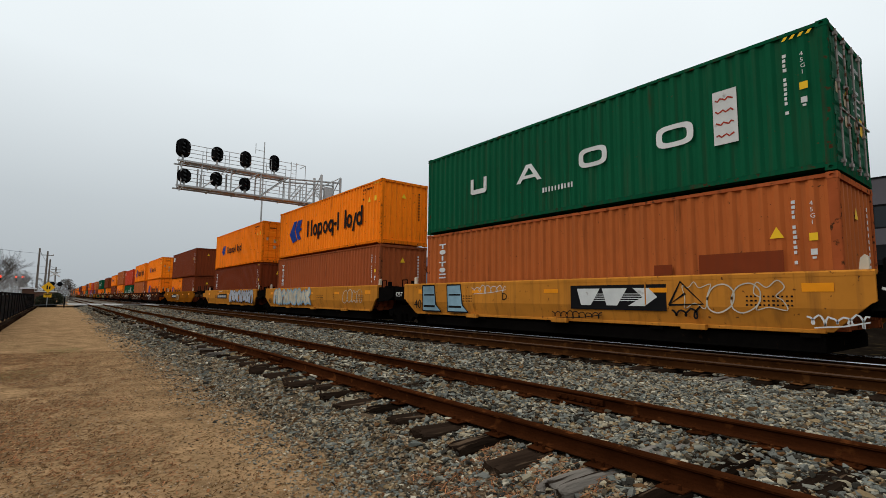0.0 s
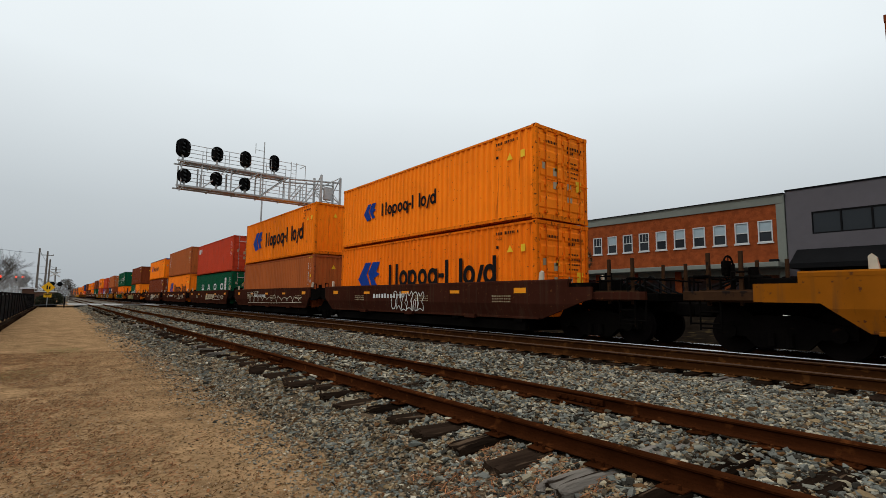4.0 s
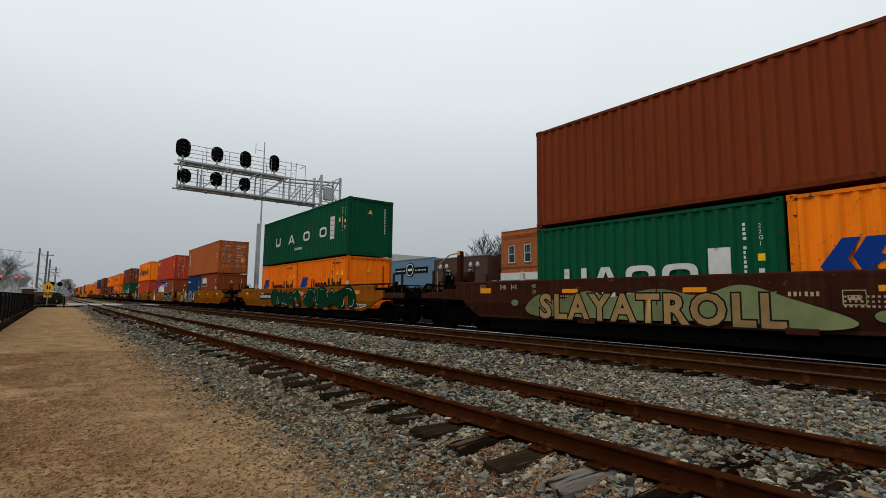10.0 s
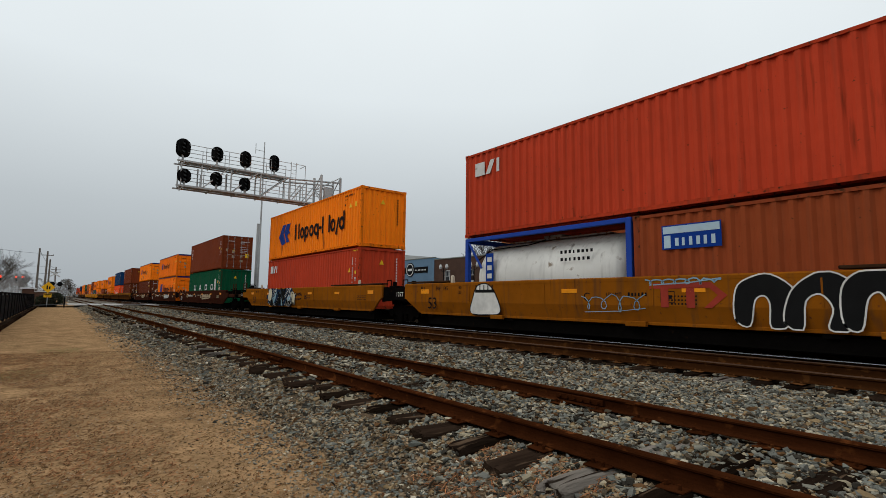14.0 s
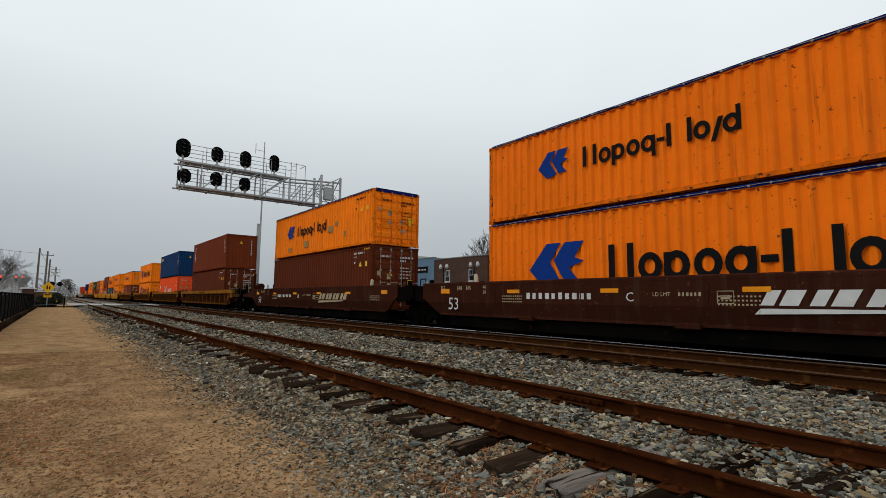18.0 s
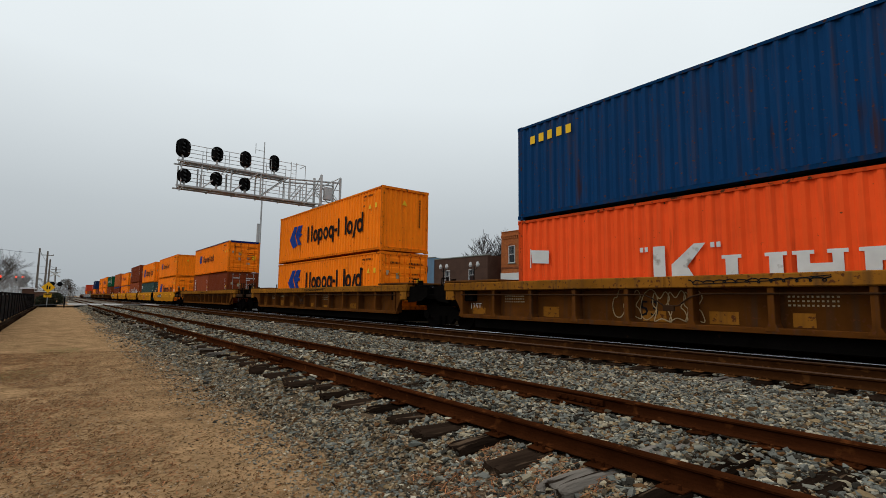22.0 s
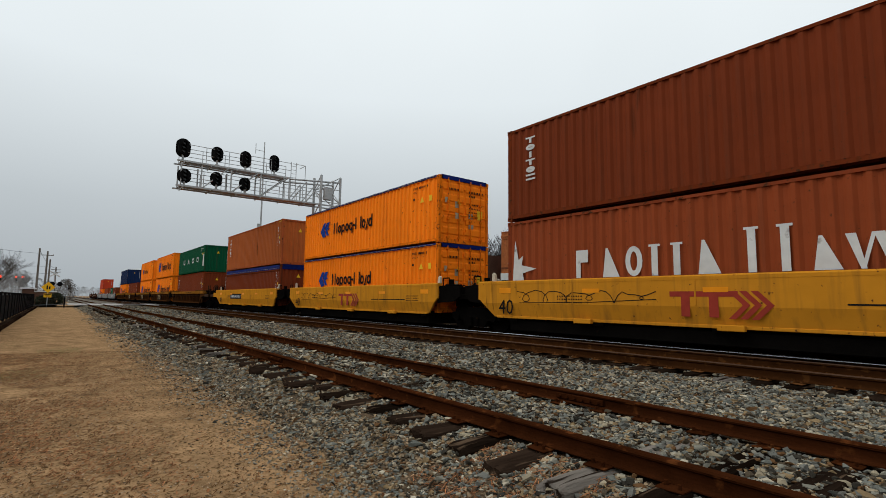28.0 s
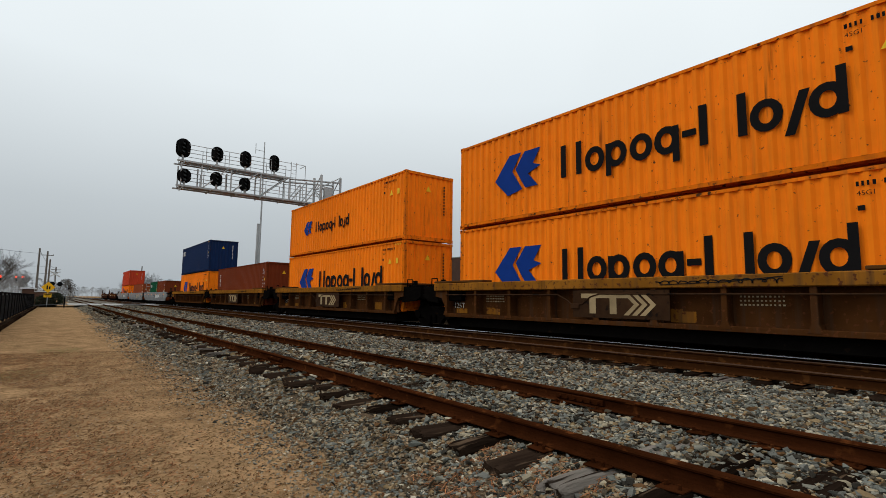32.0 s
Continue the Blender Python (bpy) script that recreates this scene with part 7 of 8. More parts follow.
part("coping", Geo().box(gx0, gx1, FY - 0.06, FY + 0.4, gz, gz + 0.1, 0.01), DARK, grey)
part("awning", Geo().prism([(FY, 4.9), (FY - 1.6, 3.9), (FY - 1.6, 3.6), (FY, 3.6)], gx0 + 0.5, gx1, "x"), DARK, grey, "black sloping awning")
part("shop_window", Geo().box(gx0 + 0.6, gx1, FY + 0.1, FY + 0.14, 0.5, 3.6), GLASS, grey)
part("lower_wall", Geo().box(gx0, gx0 + 0.6, FY, FY + 0.3, 0, 4.0).box(gx0 + 0.6, gx1, FY, FY + 0.3, 0, 0.5), GREY_WALL, grey)
body(grey, gx0, gx1, gz, GREY_WALL)


def plain_block(name, label, x0, x1, z, material, holes):
    b = thing(name, label, "building")
    wall_with_holes(b, x0, x1, 0.0, z, holes, material)
    for x, zz, w, h in holes:
        sash(b, x, zz, w, h, False, False)
    part("coping", Geo().box(x0, x1, FY - 0.06, FY + 0.4, z, z + 0.12, 0.01), CORNICE, b)
    body(b, x0, x1, z, material)
    return b


bl = plain_block("blue_building", "low slate-blue painted shop with a round sign", -61.0, -50.3, 6.75, BLUE_WALL, [(-59.8, 1.2, 2.0, 1.6), (-55.0, 1.2, 2.0, 1.6)])
part("sign_board", Geo().box(-59.4, -56.6, FY - 0.06, FY - 0.005, 4.9, 5.7, 0.01), DARK, bl, "dark sign board")
part("sign_board", Geo().box(-54.6, -51.6, FY - 0.06, FY - 0.005, 4.9, 5.7, 0.01), DARK, bl, "dark sign board")
part("sign_marks", bars(bars(Geo(), -59.2, 5.2, 2.4, 0.2, 8, FY - 0.066, random.Random(2)), -54.4, 5.2, 2.6, 0.2, 8, FY - 0.066, random.Random(3)), W_MARK, bl)
part("round_sign", Geo().cyl((-55.6, FY - 0.12, 5.4), (-55.6, FY, 5.4), 0.95, 28), DARK, bl, "round black sign")
part("round_sign_ring", Geo().ring(-55.6, 5.4, 0.85, 0.85, 0.12, FY - 0.125, 28).plate(-56.1, -55.1, 5.25, 5.55, FY - 0.125), W_MARK, bl)
plain_block("brown_building", "plain brown brick side building beside a tree", -50.2, -40.3, 6.45, mat("dull_brown_brick", (0.075, 0.042, 0.030), 0.9, 0, 0.2, 6, 0.3, 24), [(-48.0, 3.6, 1.0, 1.4), (-43.5, 3.6, 1.0, 1.4)])
plain_block("white_building", "off-white block warehouse with a flat roof", -75.0, -61.2, 8.0, WHITE_WALL, [(-72.5, 5.0, 1.2, 1.4), (-66.0, 5.0, 1.2, 1.4)])
plain_block("tan_building", "weathered brown brick warehouse", -96.0, -75.2, 6.2, mat("grey_brown_brick", (0.16, 0.12, 0.10), 0.9, 0, 0.2, 6, 0.3, 24), [(-92.0, 3.0, 1.2, 1.6), (-84.0, 3.0, 1.2, 1.6)])


def street_lamp(x, y):
    l_ = thing("street_lamp", "dark two-globe street lamp on the pavement", "street lamp", at=pose(x, y, 0.2))
    part("post", Geo().cyl((0, 0, 0), (0, 0, 0.5), 0.14, 10, 0.1).cyl((0, 0, 0.5), (0, 0, 5.0), 0.07, 10, 0.05), DARK, l_)
    part("arm", Geo().tube([(-0.6, 0, 4.9), (-0.3, 0, 4.6), (0.3, 0, 4.6), (0.6, 0, 4.9)], 0.03, 6), DARK, l_)
    for s in (-1, 1):
        part("globe", Geo().cyl((s * 0.6, 0, 4.9), (s * 0.6, 0, 5.1), 0.12, 10, 0.22).cyl((s * 0.6, 0, 5.1), (s * 0.6, 0, 5.45), 0.22, 10, 0.1), WHITE_PAINT, l_, "pale lamp globe")


street_lamp(-46.5, 36.6)
street_lamp(-41.0, 36.6)

# holiday wreath on a lamp post
pole_w = thing("street_lamp", "black lamp post carrying a holiday wreath", "street lamp", at=pose(-23.62, 33.0, 0.06))
part("post", Geo().cyl((0, 0, 0), (0, 0, 0.6), 0.13, 10, 0.09).cyl((0, 0, 0.6), (0, 0, 4.9), 0.06, 10, 0.05), DARK, pole_w)
wr = Geo()
rw = random.Random(77)
for i in range(420):
    a, q = rw.uniform(0, 6.283), rw.gauss(0, 0.07)
    c0 = Vector((0.12 + rw.gauss(0, 0.06), math.cos(a) * (0.52 + q), 4.6 + math.sin(a) * (0.58 + q)))
    d0 = Vector((rw.gauss(0, 1), rw.gauss(0, 1), rw.gauss(0, 1))).normalized() * 0.11
    e0_ = Vector((rw.gauss(0, 1), rw.gauss(0, 1), rw.gauss(0, 1))).normalized() * 0.03
    wr.add([c0 - d0, c0 + e0_, c0 + d0, c0 - e0_], [(0, 1, 2, 3)])
part_stuff("wreath", wr, BUSH, pole_w, "dark evergreen wreath")
part("bow", Geo().poly([(-0.16, 4.15), (0.0, 4.02), (0.16, 4.15), (0.1, 3.8), (-0.1, 3.8)], -0.06), RED, pole_w, "red ribbon bow")


# ---- bare trees ----
def bare_tree(x, y, h, seed, material, label, twigs=True, name="tree"):
    rng = random.Random(seed)
    tr = thing(name, label, "tree", at=pose(x, y, 0))
    trunk, limbs = Geo(), Geo()

    def grow(p, d, length, r, depth):
        n = 3
        for i in range(n):
            q = p + d * (length / n)
            (trunk if depth == 0 else limbs).cyl(p, q, max(r, h * 0.0022), 6 if depth < 2 else 4, max(r * 0.82, h * 0.0018), caps=False)
            p, r = q, r * 0.82
            d = (d + Vector((rng.uniform(-0.16, 0.16), rng.uniform(-0.16, 0.16), rng.uniform(-0.02, 0.14)))).normalized()
            if depth < 5 and (i or depth):
                for _ in range(1 if depth else 2):
                    a = rng.uniform(0, 6.283)
                    side = Vector((math.cos(a), math.sin(a), rng.uniform(0.15, 0.75))).normalized()
                    grow(p, (d * 0.55 + side).normalized(), length * rng.uniform(0.55, 0.78), r * 0.62, depth + 1 if depth else 1)
        if depth < 5:
            grow(p, d, length * 0.7, r, depth + 1)
    grow(Vector((0, 0, 0)), Vector((rng.uniform(-.05, .05), rng.uniform(-.05, .05), 1)), h * 0.42, h * 0.022, 0)
    top = max(v[2] for v in limbs.v)
    k = h / top
    limbs.v = [(a * k, b * k, c * k) for a, b, c in limbs.v]
    trunk.v = [(a * k, b * k, c * k) for a, b, c in trunk.v]
    part("trunk", trunk, material, tr)
    part("branchwork", limbs, material, tr, "bare winter branches")
    return tr


bare_tree(-49.8, 48.0, 11.6, 4, DARK_BARK, "bare winter street tree with fine twigs")
bare_tree(-47.9, 47.0, 11.2, 14, DARK_BARK, "bare winter tree behind the shops")
bare_tree(-118, -8.6, 9.8, 5, BARK, "bare grey winter tree behind the fence")
bare_tree(-112, -11.5, 8.8, 6, BARK, "bare grey winter tree behind the fence")
# The further trees wear the mist as a paler bark colour.
bare_tree(-150, -6.0, 8.0, 7, HAZE_BARK, "bare winter tree coloured pale for mist")
bare_tree(-170, -11.0, 9.0, 8, HAZE_BARK, "bare winter tree coloured pale for mist")
bare_tree(-205, 24.0, 10.5, 9, HAZE_BARK, "bare winter tree coloured pale for mist")
bare_tree(-190, 26.0, 9.5, 10, HAZE_BARK, "bare winter tree coloured pale for mist")
bare_tree(-240, 24.0, 10.0, 12, HAZE_BARK, "bare winter tree coloured pale for mist")

# ---- crossing, fence and poles ----
CX0, CX1 = -80.5, -71.5


def road_h(x, y):
    up = max(min(1.0, (y + 6.0) / 7.0), 0.0) * max(min(1.0, (24.0 - y) / 8.0), 0.0)
    return 0.03 + (RAIL - 0.045) * up


sheet("road", steps((CX0, CX1, 1.5)), steps((-120, -8, 8), (-8, 26, 0.5), (26, 35.6, 2)), road_h, ASPHALT, "asphalt road over the level crossing")
for y0, y1 in ((1.2, 3.05), (3.27, 4.55), (4.80, 6.6), (9.3, 11.03), (11.27, 12.55), (12.8, 14.5)):
    cr = part("crossing_panel", Geo().box(CX0, CX1, y0, y1, RAIL - 0.12, RAIL - 0.012, 0.01), CONCRETE, label="pale concrete level crossing panel")
    tagged(cr, kind="structure")

fence = thing("fence", "black metal picket fence on a timber edging", "fence")
x = -18.0
while x > -74.5:
    part("post", shared(("fence_post",), lambda: Geo().box(-0.06, 0.06, -0.06, 0.06, 0, 1.36, 0.01).box(-0.08, 0.08, -0.08, 0.08, 1.36, 1.44, 0.02)), DARK, fence, at=pose(x, -1.95, 0.05))
    for z in (0.25, 0.75, 1.2):
        part("rail", shared(("fence_rail",), lambda: Geo().box(-2.4, 0, -0.025, 0.025, -0.03, 0.03)), DARK, fence, at=pose(x, -1.95, z))
    g = shared(("picket_infill",), lambda: [gg := Geo(), [gg.box(-0.10 - 0.1 * i - 0.04, -0.10 - 0.1 * i + 0.04, -0.02, 0.02, 0.1, 1.28) for i in range(23)]][0])
    tagged(part("picket_infill", g, DARK, fence, at=pose(x, -1.95, 0.05)), kind="stuff")
    x -= 2.4
edging = thing("timber_edging", "dark weathered timber edging along the fence", "edging")
x = -16.0
while x > -74:
    part("timber", shared(("timber",), lambda: Geo().box(-2.9, 0, -0.11, 0.11, 0, 0.22, 0.015)), TIE, edging, at=pose(x, -1.62 + random.uniform(-0.02, 0.02), -0.02))
    x -= 2.95

pil = thing("brick_wall", "brown brick wall and pillar with pale cap stones", "wall")
part("pillar", Geo().box(-79.2, -78.2, -3.2, -2.1, 0, 2.1, 0.02), mat("dark_brown_brick", (0.10, 0.052, 0.035), 0.9, 0, 0.2, 8, 0.3, 24), pil)
part("pillar_cap", Geo().box(-79.4, -78.0, -3.4, -1.9, 2.1, 2.26, 0.03), PALE_STONE, pil, "pale cap stone")
part("wall", Geo().box(-79.0, -78.5, -2.1, 0.1, 0, 1.75), mat("brown_brick", (0.12, 0.062, 0.042), 0.9, 0, 0.2, 8, 0.3, 24), pil)
part("wall_cap", Geo().box(-79.1, -78.4, -2.1, 0.15, 1.75, 1.88, 0.02), PALE_STONE, pil, "pale cap stone")

sg = thing("road_sign", "yellow diamond warning sign with a plate below", "road sign", at=pose(-73.5, -0.72, 0))
part("post", Geo().box(-0.04, 0.04, -0.04, 0.04, 0, 2.7), GALV, sg)
board = Geo().prism([(0.0, 1.62), (0.66, 2.28), (0.0, 2.94), (-0.66, 2.28)], 0.05, 0.075, "x")
part("board", board, SIGN_Y, sg, "yellow diamond board")
part("symbol", Geo().box(0.076, 0.08, -0.16, -0.02, 2.05, 2.5).box(0.076, 0.08, 0.06, 0.2, 2.05, 2.4), B_MARK, sg)
part("plate", Geo().box(0.05, 0.075, -0.36, 0.36, 1.12, 1.55), SIGN_Y, sg, "yellow plate")
part("plate_mark", Geo().box(0.076, 0.08, -0.3, 0.3, 1.42, 1.5).box(0.076, 0.08, -0.25, 0.25, 1.25, 1.33), B_MARK, sg)
bo = thing("bollard", "thin black marker post beside the crossing", "post", at=pose(-71.0, 0.85, 0))
part("shaft", Geo().cyl((0, 0, 0), (0, 0, 1.15), 0.07, 10).cyl((0, 0, 1.15), (0, 0, 1.2), 0.075, 10, 0.04), DARK, bo)


def leafy(x, y, rx, rz, seed, n, material, name, label, cat):
    rng = random.Random(seed)
    b = thing(name, label, cat, at=pose(x, y, 0))
    st = Geo()
    for k in range(7):
        a = rng.uniform(0, 6.28)
        st.cyl((0, 0, 0), (math.cos(a) * rx * 0.6, math.sin(a) * rx * 0.6, rz * rng.uniform(0.9, 1.5)), 0.025, 5, 0.01)
    part("stems", st, BARK, b)
    g = Geo()
    for _ in range(n):
        a, e, r = rng.uniform(0, 6.28), rng.uniform(-0.9, 1.5), rng.uniform(0.55, 1.08)
        p = Vector((math.cos(a) * math.cos(e) * rx * r, math.sin(a) * math.cos(e) * rx * r, rz + math.sin(e) * rz * r))
        d1 = Vector((rng.uniform(-1, 1), rng.uniform(-1, 1), rng.uniform(-1, 1))).normalized() * rng.uniform(0.06, 0.13)
        d2 = d1.orthogonal().normalized() * rng.uniform(0.03, 0.06)
        g.add([p - d1, p + d2, p + d1, p - d2], [(0, 1, 2, 3)])
    tagged(part("leaves", g, material, b), kind="stuff")


leafy(-75.5, 0.1, 0.85, 0.8, 1, 1500, BUSH, "shrub", "dark evergreen shrub beside the brick wall", "shrub")
leafy(-76.5, -1.3, 0.7, 0.65, 2, 900, BUSH, "shrub", "dark evergreen shrub beside the brick wall", "shrub")
# This brush has some mist haze put into its grey.
leafy(-95.0, 1.2, 1.4, 1.9, 3, 1600, mat("haze_coloured_brush", (0.14, 0.13, 0.12), 0.9, 0, 0.2, 6, 0.1, island=0.3), "shrub", "tall grey winter brush by the road", "shrub")


def utility_pole(x, y, h, arms, label):
    p = thing("utility_pole", label, "utility pole", "poles by the road", at=pose(x, y, 0))
    part("shaft", Geo().cyl((0, 0, 0), (0, 0, h), 0.19, 10, 0.13), POLE, p)
    for z in arms:
        part("crossarm", Geo().box(-0.06, 0.06, -0.9, 0.9, z - 0.06, z + 0.06), POLE, p)
        for yy in (-0.8, 0.8):
            part("insulator", Geo().cyl((0, yy, z + 0.06), (0, yy, z + 0.22), 0.05, 8), GALV, p)
    return p


utility_pole(-110, -2.7, 9.5, (), "weathered wooden utility pole with cables")
utility_pole(-114, -1.65, 9.3, (8.6,), "weathered wooden utility pole with cables")
utility_pole(-128, -1.35, 8.7, (), "weathered wooden utility pole with cables")
utility_pole(-150, -0.35, 8.2, (7.5, 6.9), "weathered wooden utility pole with two crossarms")
utility_pole(-160, 18.5, 9.8, (), "weathered wooden utility pole beyond the train")
utility_pole(-185, 18.0, 9.0, (8.5,), "weathered wooden utility pole beyond the train")
cab = thing("overhead_cables", "thin black overhead cables sagging between poles", "cable")
for (a, b) in (((-110, -2.7, 8.6), (-60, -22, 9.4)), ((-114, -1.65, 6.6), (-62, -22, 6.6)), ((-110, -2.7, 9.2), (-150, -0.35, 8.0))):
    a, b = Vector(a), Vector(b)
    pts = [a.lerp(b, i / 12) - Vector((0, 0, 0.9 * 4 * (i / 12) * (1 - i / 12))) for i in range(13)]
    part("cable", Geo().tube(pts, 0.025, 4), DARK, cab)


def red_signal(x, y, z):
    t = thing("traffic_light", "hanging traffic light showing red", "traffic light", "traffic lights over the road", at=pose(x, y, z))
    part("housing", Geo().box(-0.12, 0.12, -0.2, 0.2, -0.75, 0.55, 0.03), DARK, t)
    part("red_lens", Geo().cyl((0.12, 0, 0.28), (0.16, 0, 0.28), 0.24, 16), RED_GLOW, t, "lit red lens")
    for dz in (-0.1, -0.5):
        part("dark_lens", Geo().cyl((0.12, 0, dz), (0.14, 0, dz), 0.14, 14), GLASS, t)
    part("hanger", Geo().cyl((0, 0, 0.55), (0, 0, 0.95), 0.03, 6), DARK, t)


for y in (-10.3, -7.5, -6.3):
    red_signal(-152, y, 5.3)
wire = thing("span_wire", "thin span wire carrying traffic lights", "cable")
part("wire", Geo().tube([(-152, -22, 6.6), (-152, -10.3, 6.25), (-152, -6.3, 6.25), (-150, -0.35, 6.7)], 0.03, 4), DARK, wire)
cs = thing("crossing_signal", "level crossing signal with round black flashers", "crossing signal", at=pose(-84, -0.25, 0))
part("mast", Geo().cyl((0, 0, 0), (0, 0, 4.6), 0.06, 10), GALV, cs)
part("crossbuck", Geo().prism([(-0.6, 3.9), (-0.5, 3.8), (0.6, 4.5), (0.5, 4.6)], 0.06, 0.08, "x").prism([(-0.6, 4.5), (0.5, 3.8), (0.6, 3.9), (-0.5, 4.6)], 0.085, 0.1, "x"), WHITE_PAINT, cs, "white crossbuck")
for yy in (-0.42, 0.42):
    part("flasher", Geo().cyl((0.05, yy + 0.2, 2.9), (0.12, yy + 0.2, 2.9), 0.3, 18), DARK, cs, "round black flasher target")
part("flasher_arm", Geo().cyl((0.05, -0.5, 2.9), (0.05, 0.7, 2.9), 0.04, 8), DARK, cs)
ds = thing("dwarf_signal", "small trackside signal mast far down the line", "signal", at=pose(-125, 2.1, 0))
part("mast", Geo().cyl((0, 0, 0), (0, 0, 3.4), 0.06, 8), GALV, ds)
part("head", Geo().box(-0.1, 0.1, -0.28, 0.28, 2.5, 3.5, 0.04), DARK, ds)
part("head", Geo().box(-0.1, 0.1, -0.25, 0.25, 1.3, 2.0, 0.04), GALV, ds)


# ---- two white boards lying against the bank beyond the tracks ----
def white_board(pts, label):
    """A flat board leaning back on the bank, its face turned up to the sky."""
    b_ = thing("white_board", label, "board", "white boards", at=pose(0, 22.4, 0))
    g = Geo()
    n = len(pts)
    front = [(x, 0.45 * z, z) for x, z in pts]
    g.add(front + [(x, y + 0.03, z - 0.012) for x, y, z in front], [tuple(range(n)), tuple(range(2 * n - 1, n - 1, -1))] + [(i, (i + 1) % n, n + (i + 1) % n, n + i) for i in range(n)])
    part("panel", g, BOARD_WHITE, b_)
    return b_


white_board([(-8.05, 0.66), (-7.72, 0.82), (-7.36, 0.89), (-7.16, 1.0), (-7.04, 1.09), (-6.96, 0.88), (-6.72, 0.89), (-6.45, 0.6), (-6.78, 0.43), (-7.46, 0.10)], "cut white board lying against dark scrub")
white_board([(-6.35, 0.82), (-5.91, 0.81), (-5.90, 0.55), (-6.02, 0.21), (-6.60, 0.24)], "smaller white board lying against dark scrub")

um = thing("patio_umbrella", "open white patio umbrella on the pavement", "umbrella", at=pose(-7.25, 34.5, 0.06))
g = Geo()
for k in range(8):
    a, b = 2 * math.pi * k / 8, 2 * math.pi * (k + 1) / 8
    g.add([(0, 0, 3.17), (math.cos(a) * 0.75, math.sin(a) * 0.75, 3.0), (math.cos(b) * 0.75, math.sin(b) * 0.75, 3.0)], [(0, 1, 2)])
    g.add([(math.cos(a) * 0.75, math.sin(a) * 0.75, 3.0), (math.cos(b) * 0.75, math.sin(b) * 0.75, 3.0), (math.cos(b) * 0.75, math.sin(b) * 0.75, 2.9), (math.cos(a) * 0.75, math.sin(a) * 0.75, 2.9)], [(0, 1, 2, 3)])
part_stuff("canopy", g, WHITE_PAINT, um, "white canvas canopy")
part("pole", Geo().cyl((0, 0, 0), (0, 0, 3.17), 0.025, 8), DARK, um)
part("base", Geo().cyl((0, 0, 0), (0, 0, 0.1), 0.28, 16, 0.22), DARK, um)


# ---- far woods, mist haze put into their pale colours ----
def woods(name, x0, x1, ya, yb, h, n, seed, material, label):
    rng = np.random.RandomState(seed)
    V, F = [], []
    for i in range(n):
        u = rng.rand()
        x, y = x0 + (x1 - x0) * u + rng.uniform(-8, 8), ya + (yb - ya) * u + rng.uniform(-8, 8)
        hh = h * rng.uniform(0.55, 1.05)
        k = len(V)
        V += [(x - 0.2, y - 0.2, 0), (x + 0.2, y + 0.2, 0), (x + 0.12, y + 0.1, hh * 0.6), (x - 0.1, y - 0.1, hh * 0.6)]
        F.append((k, k + 1, k + 2, k + 3))
        for _ in range(70):
            a, e = rng.uniform(0, 6.28), rng.uniform(-0.3, 1.5)
            r = hh * 0.38
            p = np.array((x + math.cos(a) * math.cos(e) * r * rng.uniform(.3, 1), y + math.sin(a) * math.cos(e) * r * rng.uniform(.3, 1), hh * 0.58 + math.sin(e) * hh * 0.42))
            d1, d2 = rng.uniform(-1, 1, 3) * hh * 0.05, rng.uniform(-1, 1, 3) * hh * 0.022
            k = len(V)
            V += [tuple(p - d1), tuple(p + d2), tuple(p + d1), tuple(p - d2)]
            F.append((k, k + 1, k + 2, k + 3))
    g = Geo()
    g.v, g.f = V, F
    return tagged(part(name, g, material, label=label), category="trees", kind="stuff")


# Mist haze is mixed into these two greys; nearer woods get the darker.
MIST = mat("haze_coloured_woods", (0.27, 0.285, 0.30), 0.95, 0, 0.12, 2, 0.0)
MIST2 = mat("pale_haze_coloured_woods", (0.36, 0.38, 0.40), 0.95, 0, 0.08, 2, 0.0)
woods("far_woods", -420, -300, -60, 2, 11, 90, 1, MIST, "woods far down the line, haze put in their grey")
woods("far_woods", -760, -800, -90, 120, 13, 240, 2, MIST2, "woods on the horizon, haze put in their pale colour")
woods("far_woods", -280, -330, 34, 70, 10, 60, 3, MIST, "woods beyond the tracks, haze put in their grey")
woods("far_woods", -260, -230, -90, -16, 10, 90, 4, MIST2, "trees behind the fence, haze put in their pale colour")


# ---- loose stones and litter ----
def bulk(name, verts, faces, material, label, category):
    """One mesh out of arrays of vertices and triangles."""
    me = bpy.data.meshes.new(name)
    me.vertices.add(len(verts))
    me.vertices.foreach_set("co", verts.astype(np.float32).ravel())
    me.loops.add(faces.size)
    me.loops.foreach_set("vertex_index", faces.astype(np.int32).ravel())
    me.polygons.add(len(faces))
    me.polygons.foreach_set("loop_start", np.arange(0, faces.size, faces.shape[1], dtype=np.int32))
    me.materials.append(None)
    me.update(calc_edges=True)
    me.shade_flat()
    return tagged(part(name, me, material, label=label), category=category, kind="stuff")


